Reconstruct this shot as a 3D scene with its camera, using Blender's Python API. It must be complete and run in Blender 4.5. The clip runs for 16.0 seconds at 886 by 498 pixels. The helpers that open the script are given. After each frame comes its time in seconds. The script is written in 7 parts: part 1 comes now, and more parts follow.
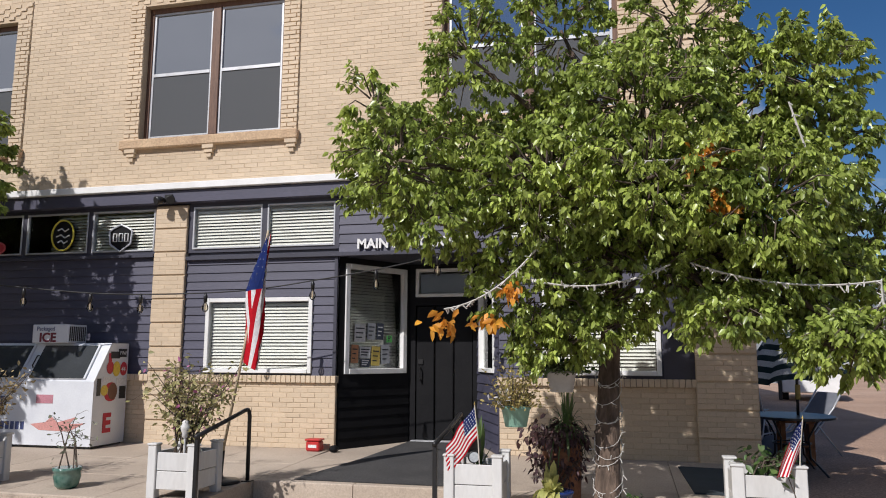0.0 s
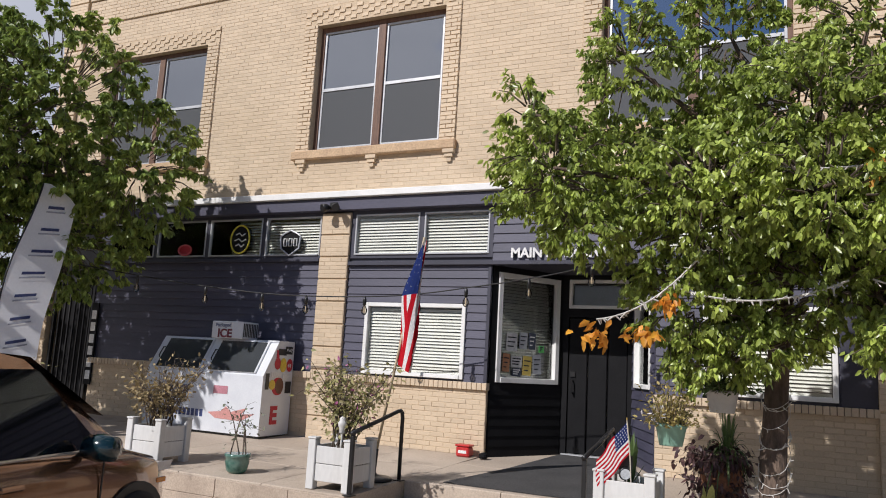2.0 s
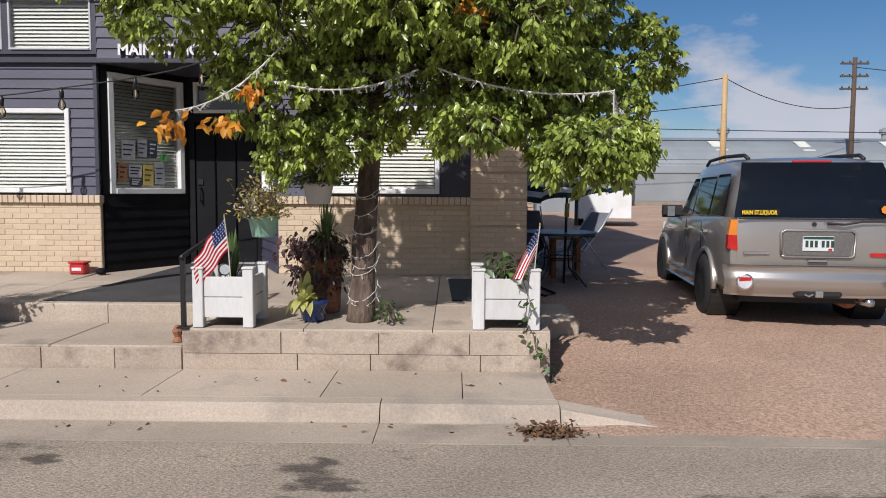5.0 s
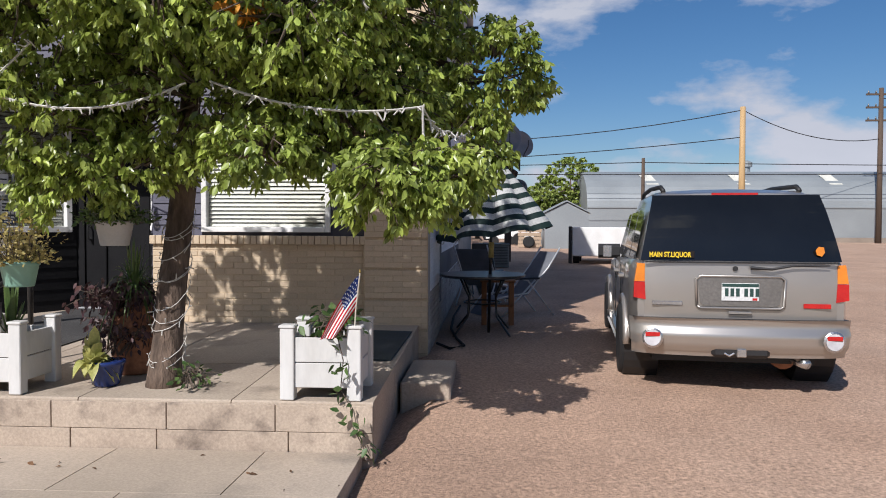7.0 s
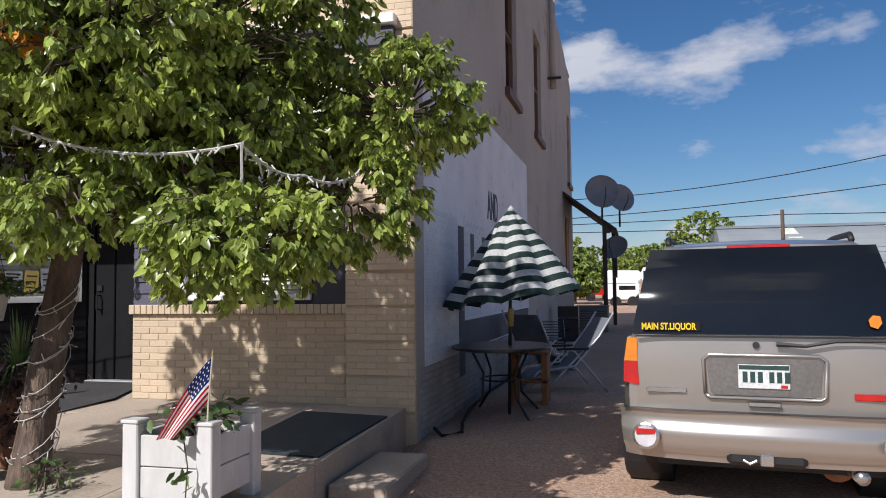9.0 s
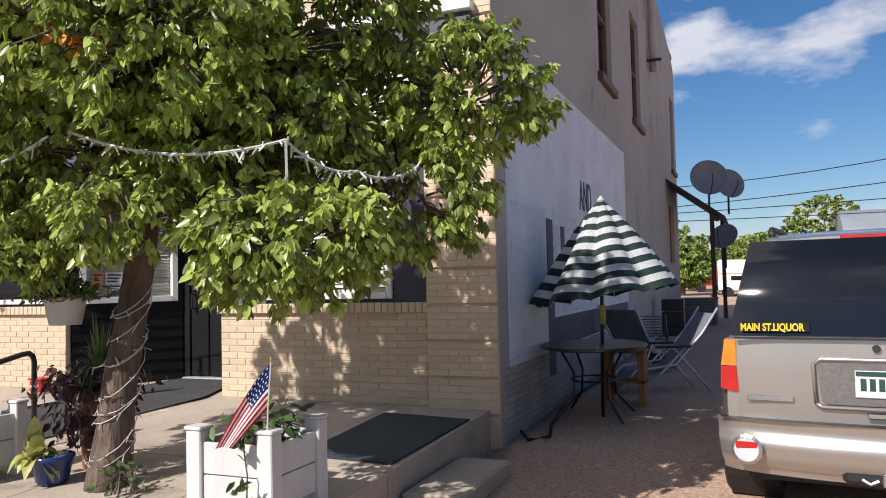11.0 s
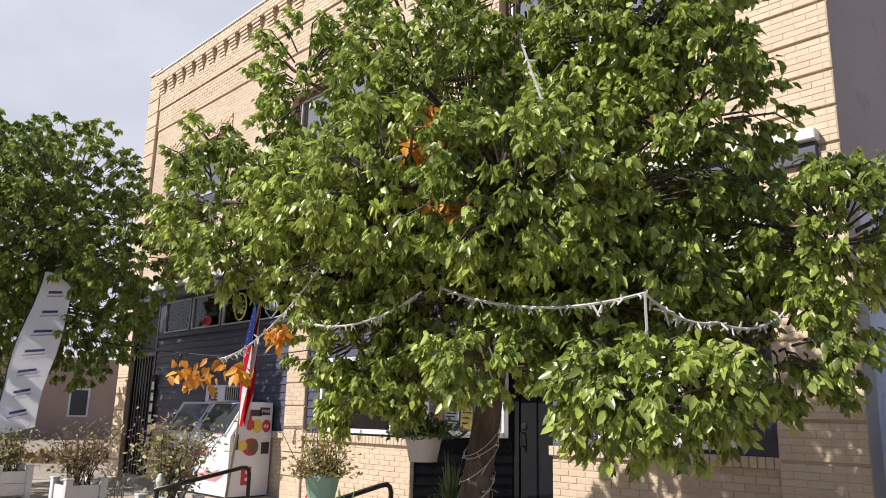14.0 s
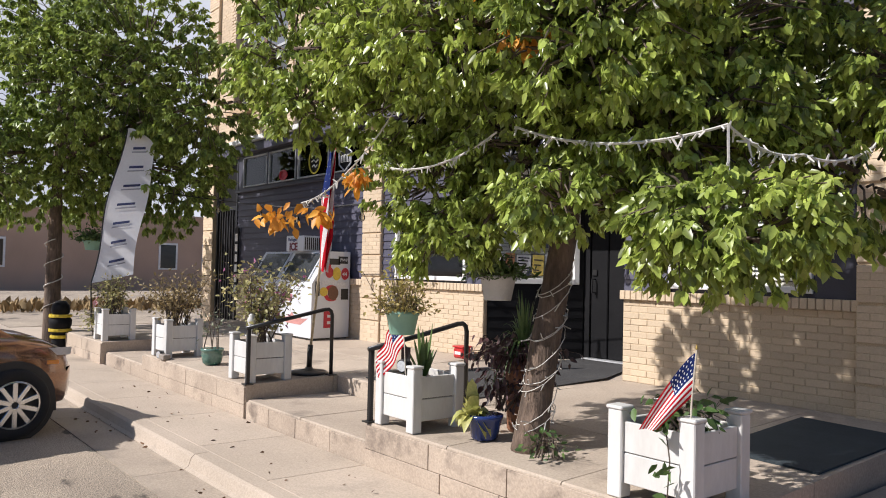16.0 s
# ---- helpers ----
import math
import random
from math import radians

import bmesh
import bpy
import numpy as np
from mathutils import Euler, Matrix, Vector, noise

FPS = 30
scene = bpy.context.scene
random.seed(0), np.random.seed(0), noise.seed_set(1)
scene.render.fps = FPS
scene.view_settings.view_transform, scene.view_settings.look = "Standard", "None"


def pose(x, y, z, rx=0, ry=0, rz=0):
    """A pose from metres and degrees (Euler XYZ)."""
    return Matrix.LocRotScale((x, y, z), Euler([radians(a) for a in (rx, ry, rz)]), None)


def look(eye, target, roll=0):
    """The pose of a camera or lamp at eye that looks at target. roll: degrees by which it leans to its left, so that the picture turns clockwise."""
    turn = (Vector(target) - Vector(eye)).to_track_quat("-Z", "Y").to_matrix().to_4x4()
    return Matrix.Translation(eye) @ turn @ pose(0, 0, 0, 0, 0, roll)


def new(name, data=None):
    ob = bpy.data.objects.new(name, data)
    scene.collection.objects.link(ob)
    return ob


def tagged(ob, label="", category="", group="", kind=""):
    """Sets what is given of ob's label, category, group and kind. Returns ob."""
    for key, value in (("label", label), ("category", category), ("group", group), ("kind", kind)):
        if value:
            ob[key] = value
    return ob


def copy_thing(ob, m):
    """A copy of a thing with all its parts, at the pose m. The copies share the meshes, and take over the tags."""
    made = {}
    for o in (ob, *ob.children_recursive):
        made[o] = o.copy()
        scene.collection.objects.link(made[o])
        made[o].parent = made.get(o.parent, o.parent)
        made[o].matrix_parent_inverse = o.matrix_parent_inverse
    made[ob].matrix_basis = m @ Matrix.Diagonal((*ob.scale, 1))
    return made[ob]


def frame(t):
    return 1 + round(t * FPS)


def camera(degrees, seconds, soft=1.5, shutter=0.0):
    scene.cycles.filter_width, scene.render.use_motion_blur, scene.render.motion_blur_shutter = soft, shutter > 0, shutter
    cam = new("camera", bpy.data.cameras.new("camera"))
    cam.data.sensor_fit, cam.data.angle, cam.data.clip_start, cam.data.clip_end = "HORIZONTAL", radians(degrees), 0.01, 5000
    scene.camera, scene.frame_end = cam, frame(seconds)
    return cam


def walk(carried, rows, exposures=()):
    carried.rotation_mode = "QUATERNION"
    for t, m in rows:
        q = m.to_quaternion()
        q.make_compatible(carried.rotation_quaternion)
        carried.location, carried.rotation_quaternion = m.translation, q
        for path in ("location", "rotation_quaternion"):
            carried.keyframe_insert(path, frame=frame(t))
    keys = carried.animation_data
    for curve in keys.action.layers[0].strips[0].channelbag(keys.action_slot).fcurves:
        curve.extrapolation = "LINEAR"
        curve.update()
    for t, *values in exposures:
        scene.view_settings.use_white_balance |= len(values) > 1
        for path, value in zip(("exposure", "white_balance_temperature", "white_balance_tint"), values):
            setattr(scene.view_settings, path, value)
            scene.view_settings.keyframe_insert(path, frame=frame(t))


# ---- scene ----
cam = camera(61.0, 16.0, 1.0)
PATH = [
    (0, (-0.357, 2.799, 1.384), (-0.822, 4.724, 1.665), 0.2),
    (0.5, (-0.329, 2.862, 1.429), (-0.83, 4.718, 1.983), 0.5),
    (1, (-0.336, 2.786, 1.466), (-0.962, 4.584, 2.078), 1.8),
    (1.5, (-0.377, 2.782, 1.424), (-1.184, 4.528, 1.973), 2.9),
    (2, (-0.332, 2.812, 1.352), (-1.185, 4.597, 1.651), 3.2),
    (2.5, (-0.295, 2.803, 1.309), (-1.062, 4.648, 1.395), 3.2),
    (3, (-0.285, 2.808, 1.306), (-0.958, 4.692, 1.304), 2.7),
    (3.5, (-0.275, 2.817, 1.297), (-0.87, 4.726, 1.263), 2.4),
    (4, (-0.202, 2.838, 1.289), (-0.61, 4.794, 1.227), 1.5),
    (4.3, (-0.158, 2.898, 1.263), (-0.386, 4.884, 1.179), 0.9),
    (4.5, (-0.064, 2.918, 1.235), (-0.209, 4.911, 1.138), 0.6),
    (5, (0.29, 3.118, 1.18), (0.257, 5.112, 1.026), 0.3),
    (5.2, (0.416, 3.212, 1.168), (0.413, 5.204, 0.993), 0.4),
    (7.3, (2.204, 4.537, 1.241), (2.013, 6.528, 1.208), -0.0),
    (7.5, (2.41, 4.678, 1.256), (2.167, 6.663, 1.241), -0.2),
    (8, (2.743, 5.064, 1.252), (2.412, 7.036, 1.285), -0.6),
    (8.5, (3.086, 5.411, 1.251), (2.67, 7.366, 1.325), -0.3),
    (8.7, (3.209, 5.548, 1.249), (2.756, 7.493, 1.346), -0.4),
    (11, (3.373, 6.082, 1.293), (2.619, 7.932, 1.38), -1.3),
    (11.5, (3.309, 6.063, 1.289), (2.278, 7.774, 1.376), -1.3),
    (12, (3.394, 5.969, 1.309), (2.144, 7.526, 1.417), -1.4),
    (12.5, (3.254, 6.038, 1.304), (1.943, 7.533, 1.517), -0.1),
    (13, (3.243, 6.013, 1.416), (1.913, 7.438, 1.863), 1.7),
    (13.5, (3.264, 5.944, 1.481), (1.924, 7.326, 2.027), 1.3),
    (14, (3.211, 5.939, 1.381), (1.817, 7.305, 1.817), 1.3),
    (14.5, (3.19, 5.919, 1.311), (1.739, 7.277, 1.542), 1.0),
    (15, (3.196, 5.898, 1.271), (1.713, 7.237, 1.344), 1.4),
    (15.5, (3.202, 5.881, 1.262), (1.69, 7.189, 1.266), 1.3),
    (16, (3.212, 5.891, 1.28), (1.667, 7.16, 1.336), 1.3),
]
EXPOSURE = -0.05
walk(cam, [(t, look(eye, target, roll)) for t, eye, target, roll in PATH], [(0.0, EXPOSURE - 0.08, 6000.0, 15.0), (1.5, EXPOSURE - 0.10, 6000.0, 15.0), (3.0, EXPOSURE + 0.03, 6000.0, 15.0), (5.0, EXPOSURE + 0.0, 6000.0, 15.0), (7.3, EXPOSURE + 0.14, 6000.0, 15.0), (8.7, EXPOSURE + 0.16, 6000.0, 15.0), (11.0, EXPOSURE + 0.43, 6120.0, 15.0), (12.5, EXPOSURE + 0.46, 6120.0, 15.0), (13.4, EXPOSURE + 0.26, 6120.0, 15.0), (14.3, EXPOSURE + 0.46, 6120.0, 15.0), (16.0, EXPOSURE + 0.41, 6120.0, 15.0)])

# ---- world and sun ----
SUN_ELEVATION, SUN_AZIMUTH = 40.0, 66.0   # azimuth: how far the light's way turns from +x towards +y
sun_way = Vector((math.cos(radians(SUN_AZIMUTH)) * math.cos(radians(SUN_ELEVATION)),
                  math.sin(radians(SUN_AZIMUTH)) * math.cos(radians(SUN_ELEVATION)),
                  -math.sin(radians(SUN_ELEVATION))))
sun = new("sun", bpy.data.lights.new("sun", "SUN"))
sun.data.energy, sun.data.angle, sun.data.color = 4.8, radians(0.53), (1.0, 0.94, 0.84)
sun.matrix_world = look((-30, -20, 40), Vector((-30, -20, 40)) + sun_way)

world = bpy.data.worlds.new("world")
scene.world = world
world.use_nodes = True
wn, wl = world.node_tree.nodes, world.node_tree.links
sky = wn.new("ShaderNodeTexSky")
sky.sky_type, sky.sun_disc = "NISHITA", False
sky.sun_elevation = radians(SUN_ELEVATION)
sky.sun_rotation = math.atan2(-sun_way.x, -sun_way.y)
sky.air_density, sky.dust_density, sky.ozone_density = 1.0, 0.35, 3.5
wtc = wn.new("ShaderNodeTexCoord")
wmap = wn.new("ShaderNodeMapping")
wmap.inputs["Scale"].default_value = (1.0, 1.0, 2.3)
cloud = wn.new("ShaderNodeTexNoise")
cloud.inputs["Scale"].default_value, cloud.inputs["Detail"].default_value, cloud.inputs["Roughness"].default_value = 2.6, 9.0, 0.56
split = wn.new("ShaderNodeSeparateXYZ")
side = wn.new("ShaderNodeMapRange")     # the cloud bank thickens towards -x
side.inputs["From Min"].default_value, side.inputs["From Max"].default_value = 0.0, -0.85
side.inputs["To Min"].default_value, side.inputs["To Max"].default_value = 0.0, 0.36
low = wn.new("ShaderNodeMapRange")      # and towards the horizon
low.inputs["From Min"].default_value, low.inputs["From Max"].default_value = 0.34, 0.02
low.inputs["To Min"].default_value, low.inputs["To Max"].default_value = 0.0, 0.16
add1, add2 = wn.new("ShaderNodeMath"), wn.new("ShaderNodeMath")
ramp = wn.new("ShaderNodeValToRGB")
ramp.color_ramp.elements[0].position, ramp.color_ramp.elements[1].position = 0.585, 0.665
shade = wn.new("ShaderNodeTexNoise")
shade.inputs["Scale"].default_value, shade.inputs["Detail"].default_value = 3.5, 5.0
tone = wn.new("ShaderNodeMix")
tone.data_type = "RGBA"
tone.inputs[6].default_value, tone.inputs[7].default_value = (5.2, 5.6, 6.3, 1), (10.4, 10.5, 10.7, 1)
mixer = wn.new("ShaderNodeMix")
mixer.data_type = "RGBA"
back = wn["Background"]
back.inputs["Strength"].default_value = 0.067
wl.new(wtc.outputs["Generated"], wmap.inputs["Vector"])
wl.new(wmap.outputs["Vector"], cloud.inputs["Vector"])
wl.new(wmap.outputs["Vector"], shade.inputs["Vector"])
wl.new(wtc.outputs["Generated"], split.inputs["Vector"])
wl.new(split.outputs["X"], side.inputs["Value"])
wl.new(split.outputs["Z"], low.inputs["Value"])
wl.new(cloud.outputs["Fac"], add1.inputs[0])
wl.new(side.outputs["Result"], add1.inputs[1])
wl.new(add1.outputs["Value"], add2.inputs[0])
wl.new(low.outputs["Result"], add2.inputs[1])
wl.new(add2.outputs["Value"], ramp.inputs["Fac"])
wl.new(shade.outputs["Fac"], tone.inputs[0])
wl.new(ramp.outputs["Color"], mixer.inputs[0])
deep = wn.new("ShaderNodeHueSaturation")
deep.inputs["Saturation"].default_value = 1.22
wl.new(sky.outputs["Color"], deep.inputs["Color"])
wl.new(deep.outputs["Color"], mixer.inputs[6])
wl.new(tone.outputs[2], mixer.inputs[7])
wl.new(mixer.outputs[2], back.inputs["Color"])


# ---- materials ----
def mat(name, c1, c2=None, rough=0.8, metal=0.0, big=1.2, fine=45.0, grain=0.25, bump=0.25, piece=0.0, island=0.0, spec=0.5, coat=0.0, stretch=(1, 1, 1), through_light=0.0, depth=0.004, stain=None, local=False):
    m = bpy.data.materials.new(name)
    m.use_nodes = True
    n, l = m.node_tree.nodes, m.node_tree.links
    p = n["Principled BSDF"]
    c2 = c2 or tuple(v * 0.75 for v in c1)
    mp = n.new("ShaderNodeMapping")
    mp.inputs["Scale"].default_value = stretch
    if local:
        tc = n.new("ShaderNodeTexCoord")
        l.new(tc.outputs["Object"], mp.inputs["Vector"])
    else:
        geo = n.new("ShaderNodeNewGeometry")
        l.new(geo.outputs["Position"], mp.inputs["Vector"])
    n1, n2 = n.new("ShaderNodeTexNoise"), n.new("ShaderNodeTexNoise")
    n1.inputs["Scale"].default_value, n1.inputs["Detail"].default_value = big, 6.0
    n2.inputs["Scale"].default_value, n2.inputs["Detail"].default_value, n2.inputs["Roughness"].default_value = fine, 5.0, 0.65
    for q in (n1, n2):
        l.new(mp.outputs["Vector"], q.inputs["Vector"])
    r1 = n.new("ShaderNodeMapRange")
    r1.inputs["From Min"].default_value, r1.inputs["From Max"].default_value = 0.32, 0.68
    l.new(n1.outputs["Fac"], r1.inputs["Value"])
    mx = n.new("ShaderNodeMix")
    mx.data_type = "RGBA"
    mx.inputs[6].default_value, mx.inputs[7].default_value = (*c1, 1), (*c2, 1)
    l.new(r1.outputs["Result"], mx.inputs[0])
    out = mx.outputs[2]
    if stain:
        colour, scale, low_edge, high_edge = stain
        n3 = n.new("ShaderNodeTexNoise")
        n3.inputs["Scale"].default_value, n3.inputs["Detail"].default_value, n3.inputs["Roughness"].default_value = scale, 7.0, 0.6
        l.new(mp.outputs["Vector"], n3.inputs["Vector"])
        r3 = n.new("ShaderNodeMapRange")
        r3.inputs["From Min"].default_value, r3.inputs["From Max"].default_value = low_edge, high_edge
        l.new(n3.outputs["Fac"], r3.inputs["Value"])
        ms = n.new("ShaderNodeMix")
        ms.data_type = "RGBA"
        ms.inputs[7].default_value = (*colour, 1)
        l.new(r3.outputs["Result"], ms.inputs[0])
        l.new(out, ms.inputs[6])
        out = ms.outputs[2]
    r2 = n.new("ShaderNodeMapRange")
    r2.inputs["From Min"].default_value, r2.inputs["From Max"].default_value = 0.25, 0.75
    r2.inputs["To Min"].default_value, r2.inputs["To Max"].default_value = 1 - grain, 1 + grain
    l.new(n2.outputs["Fac"], r2.inputs["Value"])
    value = r2.outputs["Result"]
    for amount, node, socket in ((piece, "ShaderNodeObjectInfo", "Random"), (island, "ShaderNodeNewGeometry", "Random Per Island")):
        if amount:
            rnd = n.new(node)
            rr = n.new("ShaderNodeMapRange")
            rr.inputs["To Min"].default_value, rr.inputs["To Max"].default_value = 1 - amount, 1 + amount
            l.new(rnd.outputs[socket], rr.inputs["Value"])
            mm = n.new("ShaderNodeMath")
            mm.operation = "MULTIPLY"
            l.new(value, mm.inputs[0])
            l.new(rr.outputs["Result"], mm.inputs[1])
            value = mm.outputs["Value"]
    sc = n.new("ShaderNodeVectorMath")
    sc.operation = "SCALE"
    l.new(out, sc.inputs[0])
    l.new(value, sc.inputs["Scale"])
    l.new(sc.outputs["Vector"], p.inputs["Base Color"])
    p.inputs["Roughness"].default_value, p.inputs["Metallic"].default_value = rough, metal
    p.inputs["Specular IOR Level"].default_value, p.inputs["Coat Weight"].default_value = spec, coat
    p.inputs["Coat Roughness"].default_value = 0.05
    if bump:
        b = n.new("ShaderNodeBump")
        b.inputs["Strength"].default_value, b.inputs["Distance"].default_value = bump, depth
        l.new(n2.outputs["Fac"], b.inputs["Height"])
        l.new(b.outputs["Normal"], p.inputs["Normal"])
    if through_light:
        tr = n.new("ShaderNodeBsdfTranslucent")
        ms2 = n.new("ShaderNodeMixShader")
        ms2.inputs["Fac"].default_value = through_light
        l.new(sc.outputs["Vector"], tr.inputs["Color"])
        l.new(p.outputs["BSDF"], ms2.inputs[1])
        l.new(tr.outputs["BSDF"], ms2.inputs[2])
        l.new(ms2.outputs["Shader"], n["Material Output"].inputs["Surface"])
    return m


def glass(name, tint, ior=1.6, rough=0.02, clear=1.0):
    """A pane: gloss by Fresnel over a tinted see-through sheet; clear below 1 mixes in a dull film."""
    m = bpy.data.materials.new(name)
    m.use_nodes = True
    n, l = m.node_tree.nodes, m.node_tree.links
    n.remove(n["Principled BSDF"])
    fr, gl, tr, mx = n.new("ShaderNodeFresnel"), n.new("ShaderNodeBsdfGlossy"), n.new("ShaderNodeBsdfTransparent"), n.new("ShaderNodeMixShader")
    fr.inputs["IOR"].default_value, gl.inputs["Roughness"].default_value = ior, rough
    tr.inputs["Color"].default_value = (*tint, 1)
    under = tr.outputs["BSDF"]
    if clear < 1:
        df, m2 = n.new("ShaderNodeBsdfDiffuse"), n.new("ShaderNodeMixShader")
        df.inputs["Color"].default_value = (*tint, 1)
        m2.inputs["Fac"].default_value = clear
        l.new(df.outputs["BSDF"], m2.inputs[1])
        l.new(under, m2.inputs[2])
        under = m2.outputs["Shader"]
    l.new(fr.outputs["Fac"], mx.inputs["Fac"])
    l.new(under, mx.inputs[1])
    l.new(gl.outputs["BSDF"], mx.inputs[2])
    l.new(mx.outputs["Shader"], n["Material Output"].inputs["Surface"])
    return m


TAN_BRICK = mat("tan_painted_brick", (0.61, 0.49, 0.345), (0.545, 0.43, 0.295), 0.75, big=0.9, fine=60, grain=0.10, piece=0.07, island=0.07, bump=0.3)
TAN_JOINT = mat("tan_painted_mortar", (0.56, 0.445, 0.305), (0.49, 0.385, 0.26), 0.9, big=2, fine=80)
TAN_STONE = mat("tan_rough_stone", (0.58, 0.42, 0.26), (0.46, 0.32, 0.2), 0.9, big=5, fine=30, bump=0.9, depth=0.02)
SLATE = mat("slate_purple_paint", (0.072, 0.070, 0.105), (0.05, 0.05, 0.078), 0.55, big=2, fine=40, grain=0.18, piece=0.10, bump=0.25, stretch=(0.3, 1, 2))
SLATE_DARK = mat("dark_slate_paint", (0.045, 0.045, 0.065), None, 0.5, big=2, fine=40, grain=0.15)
BLACK_PAINT = mat("black_paint", (0.007, 0.007, 0.008), (0.011, 0.011, 0.012), 0.6, big=3, fine=50, grain=0.3, spec=0.15)
BLACK_METAL = mat("black_painted_steel", (0.012, 0.012, 0.013), (0.02, 0.019, 0.018), 0.35, big=6, fine=90, grain=0.3)
WHITE_PAINT = mat("white_trim_paint", (0.78, 0.78, 0.76), (0.68, 0.68, 0.65), 0.5, big=3, fine=50, grain=0.06, bump=0.1)
PLANTER_WHITE = mat("white_planter_paint", (0.64, 0.64, 0.62), (0.56, 0.55, 0.52), 0.5, big=4, fine=30, grain=0.07, piece=0.04, bump=0.2, stretch=(1, 1, 0.3))
BLIND = mat("white_blind", (0.78, 0.76, 0.70), (0.70, 0.68, 0.62), 0.5, big=3, fine=30, grain=0.04, bump=0)
ALUMINIUM = mat("white_aluminium_frame", (0.55, 0.56, 0.57), None, 0.4, 0.3, big=5, fine=60, grain=0.06, bump=0)
BROWN_WOOD = mat("brown_window_wood", (0.16, 0.085, 0.05), (0.10, 0.05, 0.03), 0.6, big=8, fine=40, grain=0.35, stretch=(4, 4, 0.5))
PANE = glass("window_pane", (0.93, 0.95, 0.94), 1.5)
PANE_TALL = glass("upper_window_pane", (0.4, 0.43, 0.45), 8.0)
SCREEN = glass("insect_screen", (0.25, 0.26, 0.27), 1.25, 0.25, 0.62)
CONCRETE = mat("platform_concrete", (0.455, 0.38, 0.30), (0.36, 0.295, 0.23), 0.9, big=0.9, fine=55, grain=0.22, piece=0.05, stain=((0.2, 0.165, 0.13), 1.6, 0.56, 0.75))
CONCRETE_FACE = mat("aged_concrete_face", (0.47, 0.385, 0.30), (0.36, 0.29, 0.225), 0.92, big=1.6, fine=55, grain=0.24, piece=0.05, bump=0.6, stain=((0.13, 0.10, 0.08), 2.4, 0.55, 0.72))
WALK = mat("sidewalk_concrete", (0.47, 0.39, 0.31), (0.385, 0.32, 0.25), 0.9, big=0.8, fine=60, grain=0.22, piece=0.05, stain=((0.23, 0.2, 0.165), 1.1, 0.55, 0.8))
GUTTER = mat("gutter_concrete", (0.41, 0.34, 0.265), (0.31, 0.255, 0.2), 0.9, big=0.7, fine=60, grain=0.28, stain=((0.17, 0.145, 0.12), 0.9, 0.5, 0.75))
ASPHALT = mat("worn_asphalt", (0.40, 0.33, 0.25), (0.29, 0.24, 0.185), 0.95, big=0.8, fine=70, grain=0.75, bump=1.0, depth=0.01, stain=((0.10, 0.083, 0.066), 1.7, 0.60, 0.66), stretch=(0.7, 1.3, 1))
DIRT = mat("red_dirt", (0.47, 0.315, 0.22), (0.36, 0.24, 0.168), 0.97, big=0.6, fine=35, grain=0.55, bump=0.9, depth=0.02, stain=((0.47, 0.33, 0.24), 0.35, 0.5, 0.7))
STUCCO = mat("side_wall_stucco", (0.44, 0.40, 0.36), (0.37, 0.335, 0.30), 0.9, big=0.5, fine=25, grain=0.12, bump=0.5, depth=0.01, stain=((0.29, 0.25, 0.22), 1.1, 0.58, 0.7))
WHITEWASH = mat("white_painted_wall", (0.70, 0.72, 0.76), (0.60, 0.61, 0.65), 0.8, big=1.5, fine=25, grain=0.08, piece=0.05, island=0.05, bump=0.4, stain=((0.42, 0.42, 0.43), 4.0, 0.64, 0.72))
GREY_WALL = mat("grey_painted_wall", (0.11, 0.11, 0.125), None, 0.8, big=2, fine=30, grain=0.12)
BARK = mat("bark", (0.18, 0.128, 0.094), (0.07, 0.05, 0.037), 0.95, big=9, fine=28, grain=0.5, bump=1.0, depth=0.03, stretch=(1, 1, 0.25))
TWIG = mat("twig_bark", (0.13, 0.10, 0.075), (0.08, 0.06, 0.045), 0.9, big=9, fine=60, grain=0.3)
LEAF = mat("green_leaf", (0.40, 0.475, 0.10), (0.22, 0.29, 0.058), 0.33, big=1.6, fine=90, grain=0.15, island=0.6, bump=0.0, through_light=0.36, spec=0.6)
LEAF_FAR = mat("green_leaf_far", (0.32, 0.39, 0.085), (0.17, 0.24, 0.05), 0.4, big=0.8, fine=60, grain=0.2, island=0.5, bump=0.0, through_light=0.36)
LEAF_ORANGE = mat("orange_leaf", (0.75, 0.38, 0.04), (0.62, 0.24, 0.03), 0.5, big=6, fine=60, grain=0.15, island=0.3, bump=0, through_light=0.35)
RUBBER = mat("black_rubber", (0.015, 0.015, 0.016), None, 0.85, big=8, fine=90, grain=0.3)


# ---- building tools ----
def mesh_of(name, verts, faces, material, smooth=False, indices=None):
    me = bpy.data.meshes.new(name)
    me.from_pydata(verts, [], faces)
    for m in material if isinstance(material, (list, tuple)) else [material]:
        me.materials.append(m)
    if indices is not None:
        me.polygons.foreach_set("material_index", indices)
    if smooth:
        me.polygons.foreach_set("use_smooth", [True] * len(me.polygons))
    me.update()
    return me


def thing(name, at=(0, 0, 0), turn=0.0, label="", category="", group="", kind=""):
    ob = new(name)
    ob.empty_display_size = 0.2
    ob.matrix_basis = pose(*at, 0, 0, turn)
    return tagged(ob, label, category, group, kind)


